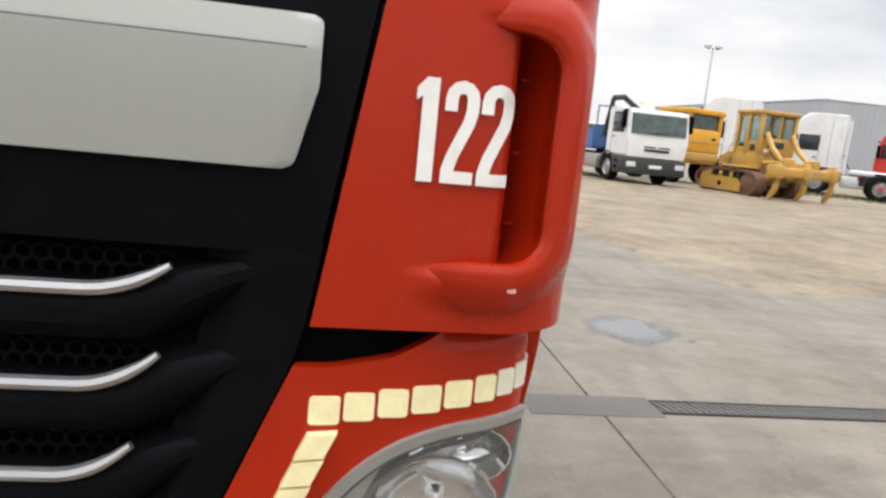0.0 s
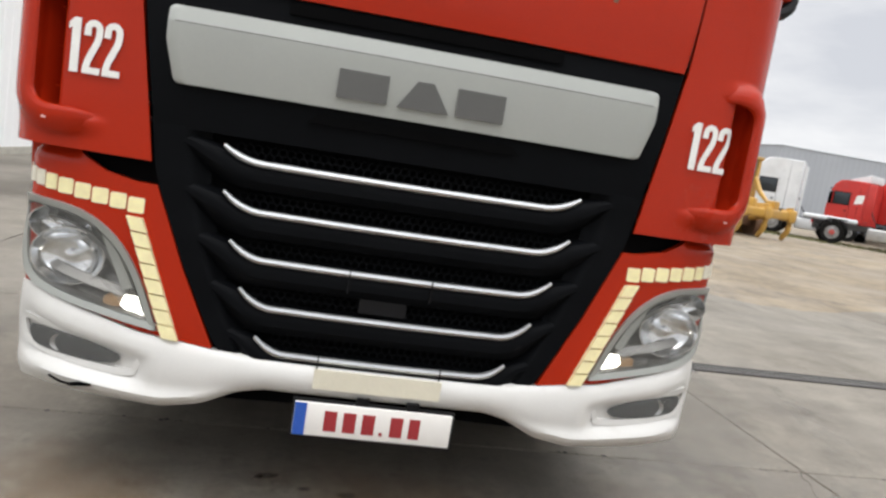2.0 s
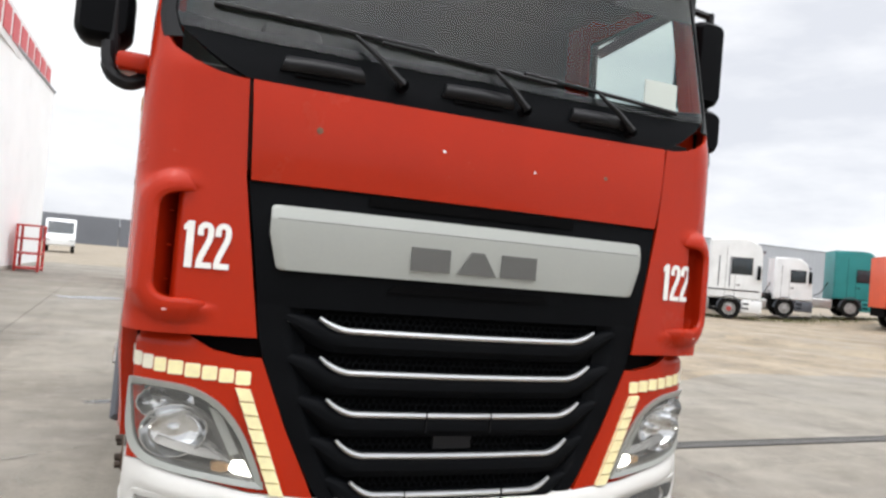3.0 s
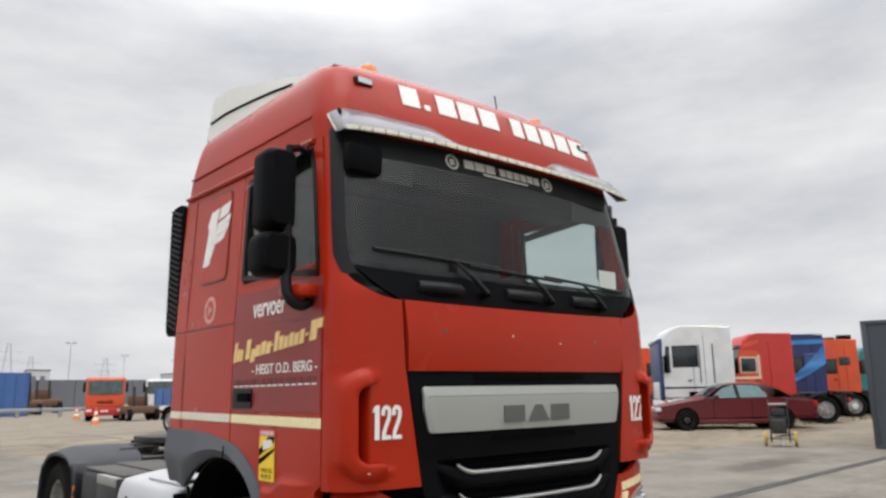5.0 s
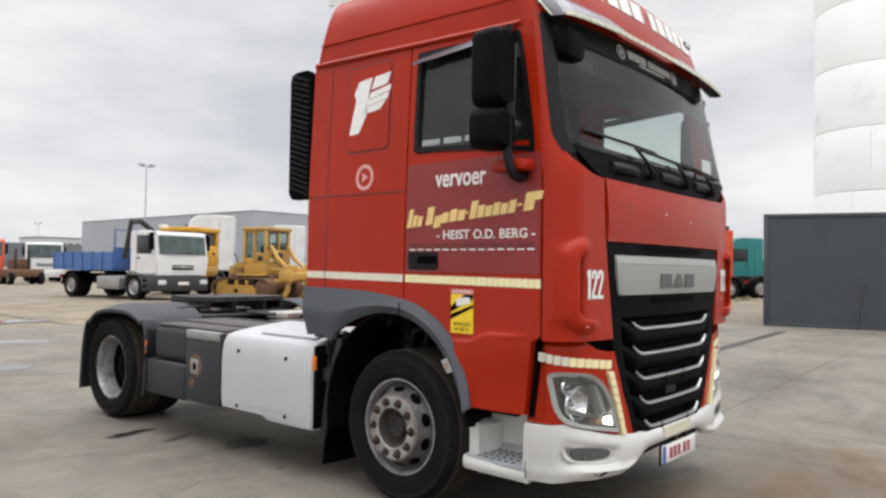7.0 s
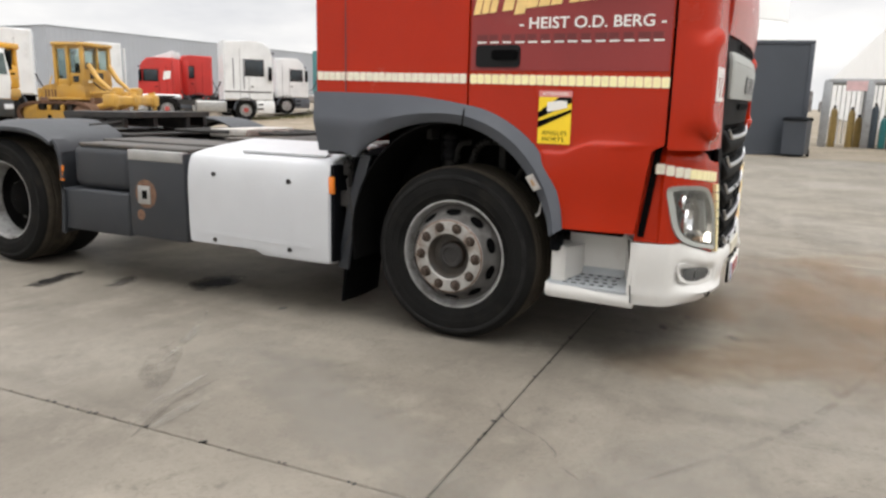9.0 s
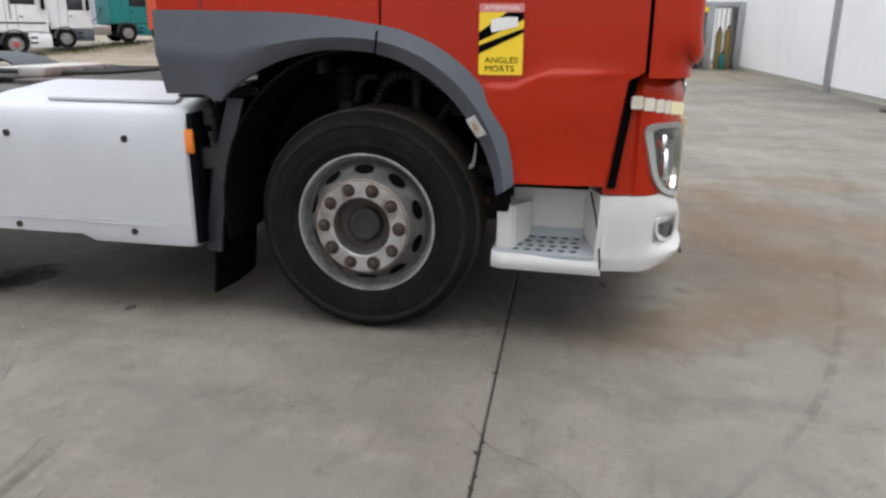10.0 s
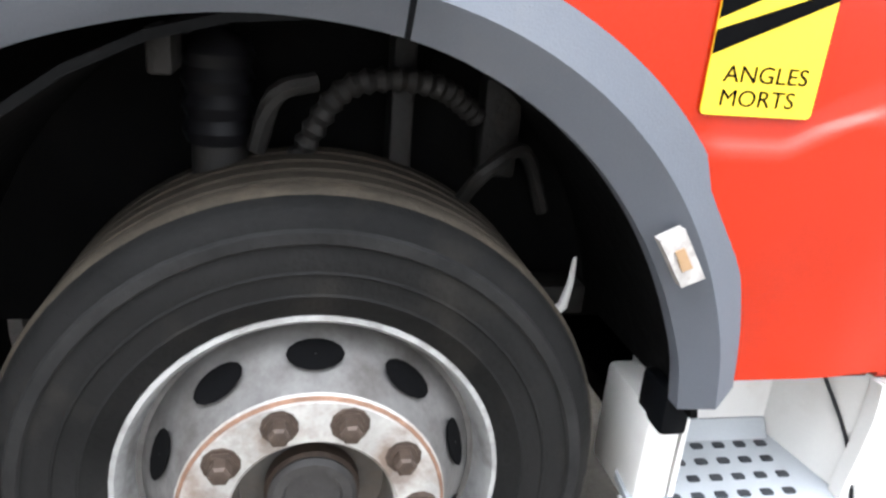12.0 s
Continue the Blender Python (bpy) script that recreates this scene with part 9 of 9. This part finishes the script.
for k in range(6):
    part("beam", box(bm_new(), 3.4 * k - 6, 3.4 * k - 2.7, 0, 0.3, 0.45, 0.80, 0.03), GALV, br)
    part("foot", box(bm_new(), 3.4 * k - 4.6, 3.4 * k - 4.3, 0, 0.3, 0.0, 0.46), GALV, br)
for x, y, s, label in ((14.2, 50.0, 1.0, "rusty low machine with two dark seats"), (3.0, 78.0, 1.3, "rusty scrap machine far across the yard"), (13.5, 84.0, 1.4, "brown scrap machine far across the yard"), (17.0, 92.0, 1.6, "dull scrap machine far across the yard")):
    jk = thing("scrap_machine", label, "machine", Matrix.Translation((x, y, 0)) @ Matrix.Diagonal((s, s, s, 1)), "scrap machines")
    part("frame", box(bm_new(), -1.1, 1.1, -0.6, 1.2, 0.5, 1.0, 0.08), RUST, jk)
    part("engine", box(bm_new(), -0.6, 0.5, 0.0, 1.1, 1.0, 1.7, 0.1), RUST, jk)
    part("mast", boxes((-0.7, -0.55, -0.5, -0.3, 0.4, 2.3), (0.1, 0.25, -0.5, -0.3, 0.4, 2.3), bevel=0.02), IRON, jk)
    for sg in (-1, 1):
        for yy in (-0.4, 0.9):
            small_wheel(jk, sg * 1.05, yy, 0.42, 0.3, sg, RUST)
rk = thing("gas_rack", "small red bottle rack at the corner of the hall", "rack", Matrix.Translation((-5.15, 26.0, 0)))
for x in (-0.35, 0.35):
    for y in (-0.5, 0.5):
        part("post", box(bm_new(), x - 0.04, x + 0.04, y - 0.04, y + 0.04, 0, 1.6), P_RED, rk)
for z in (0.1, 0.6, 1.1, 1.55):
    part("shelf", box(bm_new(), -0.38, 0.38, -0.54, 0.54, z, z + 0.06), P_RED, rk)
van = thing("van", "white panel van parked beyond the hall", "van", heading(-7.6, 56.0, 0.1, -1))
vb = bm_new()
prism(vb, [(0.0, 0.5), (0.05, 1.0), (0.9, 1.3), (1.5, 2.3), (1.8, 2.45), (5.4, 2.45), (5.5, 0.5)], lambda a, c, d: (d, a, c), -1.0, 1.0)
bmesh.ops.bevel(vb, geom=vb.edges[:], offset=0.08, segments=2, affect="EDGES")
part("body", vb, P_WHITE, van)
part("windscreen", sheet(lambda u, v, o: ((2 * u - 1) * 0.85, 0.93 + 0.5 * v - 0.03, 1.38 + 0.85 * v), 4, 4, 0.0), GLASSD, van)
for sg in (-1, 1):
    part("headlamp", box(bm_new(), *sorted((sg * 0.6, sg * 0.95)), -0.02, 0.12, 0.85, 1.02, 0.03), LAMPC, van)
    for y in (0.95, 4.4):
        small_wheel(van, sg * 0.98, y, 0.34, 0.22, sg)


# far woods and masts on the skyline
WOODS = mat("bare_far_woods", (0.11, 0.10, 0.095), 0.95, var=0.3, scale=0.3, bump=0.0)
wv = bm_new()
rng = random.Random(5)
for k in range(700):
    a = radians(rng.uniform(-40, 130))
    d = rng.uniform(330, 460)
    x, y, h = d * math.sin(a), d * math.cos(a), rng.uniform(4, 10)
    w = rng.uniform(2, 5)
    ps = [(x - w, y, 0), (x - w * 0.6, y, h * 0.7), (x - w * 0.15, y, h), (x + w * 0.4, y, h * 0.85), (x + w, y, h * 0.3), (x + w, y, 0)]
    lo = [wv.verts.new(p) for p in ps]
    hi = [wv.verts.new((p[0], p[1] + 1.5, p[2])) for p in ps]
    wv.faces.new(lo)
    wv.faces.new(hi[::-1])
    for i in range(6):
        wv.faces.new((lo[i], lo[(i + 1) % 6], hi[(i + 1) % 6], hi[i]))
tagged(part("far_woods", wv, WOODS, smooth=0), "bare grey-brown woods along the skyline", "woods", kind="stuff")
for x, y, h in ((68, 420, 30), (120, 440, 24), (88, 470, 26)):
    py = thing("pylon", "grey lattice power pylon far off", "pylon", Matrix.Translation((x, y, 0)), "pylons")
    for sx in (-1, 1):
        for sy in (-1, 1):
            part("leg", tube(bm_new(), [(sx * 3.5, sy * 3.5, 0), (sx * 0.6, sy * 0.6, h)], 0.12, 5), POSTG, py)
    for k in range(6):
        z = h * (k + 0.5) / 6.5
        w = 3.5 - 2.9 * z / h
        part("brace", tube(bm_new(), [(-w, -w, z), (w, -w, z + h / 8)], 0.07, 4), POSTG, py)
    for z in (0.7, 0.85):
        part("cross_arm", tube(bm_new(), [(-6, 0, h * z), (6, 0, h * z)], 0.12, 5), POSTG, py)

# rough grass strip along the parked row
gv, gf = [], []
rng = random.Random(8)
for k in range(6000):
    t = rng.random()
    x = 20 + 24 * t + rng.gauss(0, 0.8)
    y = 31 - 6.5 * t + rng.gauss(0, 0.9) if rng.random() < 0.6 else 9.6 + rng.uniform(-0.8, 3.0)
    z = ground_z(x, y)
    a, h = rng.uniform(0, 6.28), rng.uniform(0.05, 0.16)
    dx, dy = 0.03 * math.cos(a), 0.03 * math.sin(a)
    i = len(gv)
    gv += [(x - dx, y - dy, z), (x + dx, y + dy, z), (x + dy * 1.5, y - dx * 1.5, z + h)]
    gf.append((i, i + 1, i + 2))
gm = bpy.data.meshes.new("rough_grass")
gm.from_pydata(gv, [], gf)
gm.materials.append(mat("dull_grass", (0.11, 0.115, 0.035), 0.8, var=0.3, scale=1.0, bump=0.0))
tagged(new("rough_grass", gm), "thin dull green and yellow grass along the parked trucks", "grass", kind="stuff")

# ---- concrete slabs, drain and joints, last ----
slab_w, slab_l = 4.88, 5.0
sbm = box(bm_new(), 0.004, slab_w - 0.004, 0.004, slab_l - 0.004, -0.05, 0.0, 0.004, 1)
slab_proto = part("slab", sbm, CONCRETE, ground, smooth=0)
base = Matrix.Translation(on_grid(0, 0)) @ Matrix.Rotation(GA, 4, "Z")
first = True
for i in range(-4, 5):
    for j in range(-3, 7):
        cx, cy, _ = on_grid((i + 0.5) * slab_w, (j + 0.5) * slab_l)
        if cx > 6 and cy > 9 or cx > 18 or cx > 3 and cy > 12 and j > 2:
            continue
        ob = slab_proto if first else slab_proto.copy()
        if not first:
            scene.collection.objects.link(ob)
        first = False
        ob.matrix_basis = base @ Matrix.Translation((i * slab_w, j * slab_l, 0.0003 * ((i * 7 + j * 3) % 5)))
# dark filler in the joints, and small broken edges along them
jb, sbk = bm_new(), bm_new()
rng = random.Random(11)
for i in range(-3, 5):
    box(jb, i * slab_w - 0.010, i * slab_w + 0.010, -3 * slab_l, 7 * slab_l, -0.03, -0.0085)
for j in range(-2, 7):
    box(jb, -4 * slab_w, 5 * slab_w, j * slab_l - 0.010, j * slab_l + 0.010, -0.03, -0.0080)
for k in range(420):
    along = rng.uniform(-6.0, 9.0)
    off = rng.choice((-1, 1)) * rng.uniform(0.002, 0.006)
    cx, cy = ((0.0 if k % 3 else slab_w) + off, along) if k % 2 else (along, (0.0 if k % 4 else -slab_l) + off)
    r = rng.uniform(0.004, 0.011)
    sbk.faces.new([sbk.verts.new((cx + r * rng.uniform(0.6, 1.5) * math.cos(radians(a)), cy + r * rng.uniform(0.6, 1.5) * math.sin(radians(a)), 0.0025)) for a in range(0, 360, 60)])
part("joint_filler", jb, JOINT, ground).matrix_basis = base
tagged(part("broken_edge", sbk, JOINT, ground, smooth=0), kind="stuff").matrix_basis = base
# drain channel
d0, d1 = Vector((2.5, 2.575, 0)), Vector((15.0, 3.38, 0))
dd = (d1 - d0).normalized()
dm = Matrix((dd, Vector((-dd.y, dd.x, 0)), Vector((0, 0, 1)))).transposed().to_4x4()
drain = thing("drain_channel", "dark wet drain channel with iron grating", "drain", Matrix.Translation(d0 + Vector((0, 0, 0.024))) @ dm, kind="structure")
part("bed", box(bm_new(), 0, (d1 - d0).length, -0.085, 0.085, -0.02, 0.005), mat("wet_black_iron", (0.034, 0.032, 0.030), 0.45, var=0.3, bump=0.2), drain)
for sg in (-1, 1):
    part("edge", box(bm_new(), 0, (d1 - d0).length, sg * 0.085 - 0.008, sg * 0.085 + 0.008, -0.02, 0.011), IRON, drain)
slat_me = None
for k in range(280):
    if slat_me is None:
        o_ = part("slat", box(bm_new(), -0.011, 0.011, -0.075, 0.075, 0.004, 0.010), mat("dusty_iron", (0.11, 0.105, 0.098), 0.7, metal=0.2, var=0.3, scale=8, bump=0.2), drain, smooth=0)
        slat_me = o_.data
    else:
        o_ = new("slat", slat_me)
        o_.parent = drain
    o_.matrix_basis = Matrix.Translation((0.03 + 0.0445 * k, 0, 0)) @ Matrix.Rotation(radians(18), 4, "Z")
part("filled_strip", boxes((-0.75, 0.0, -0.14, 0.14, -0.01, 0.003)), mat("stained_mortar", (0.095, 0.090, 0.082), 0.75, var=0.15, scale=3, bump=0.2, bscale=50), drain)
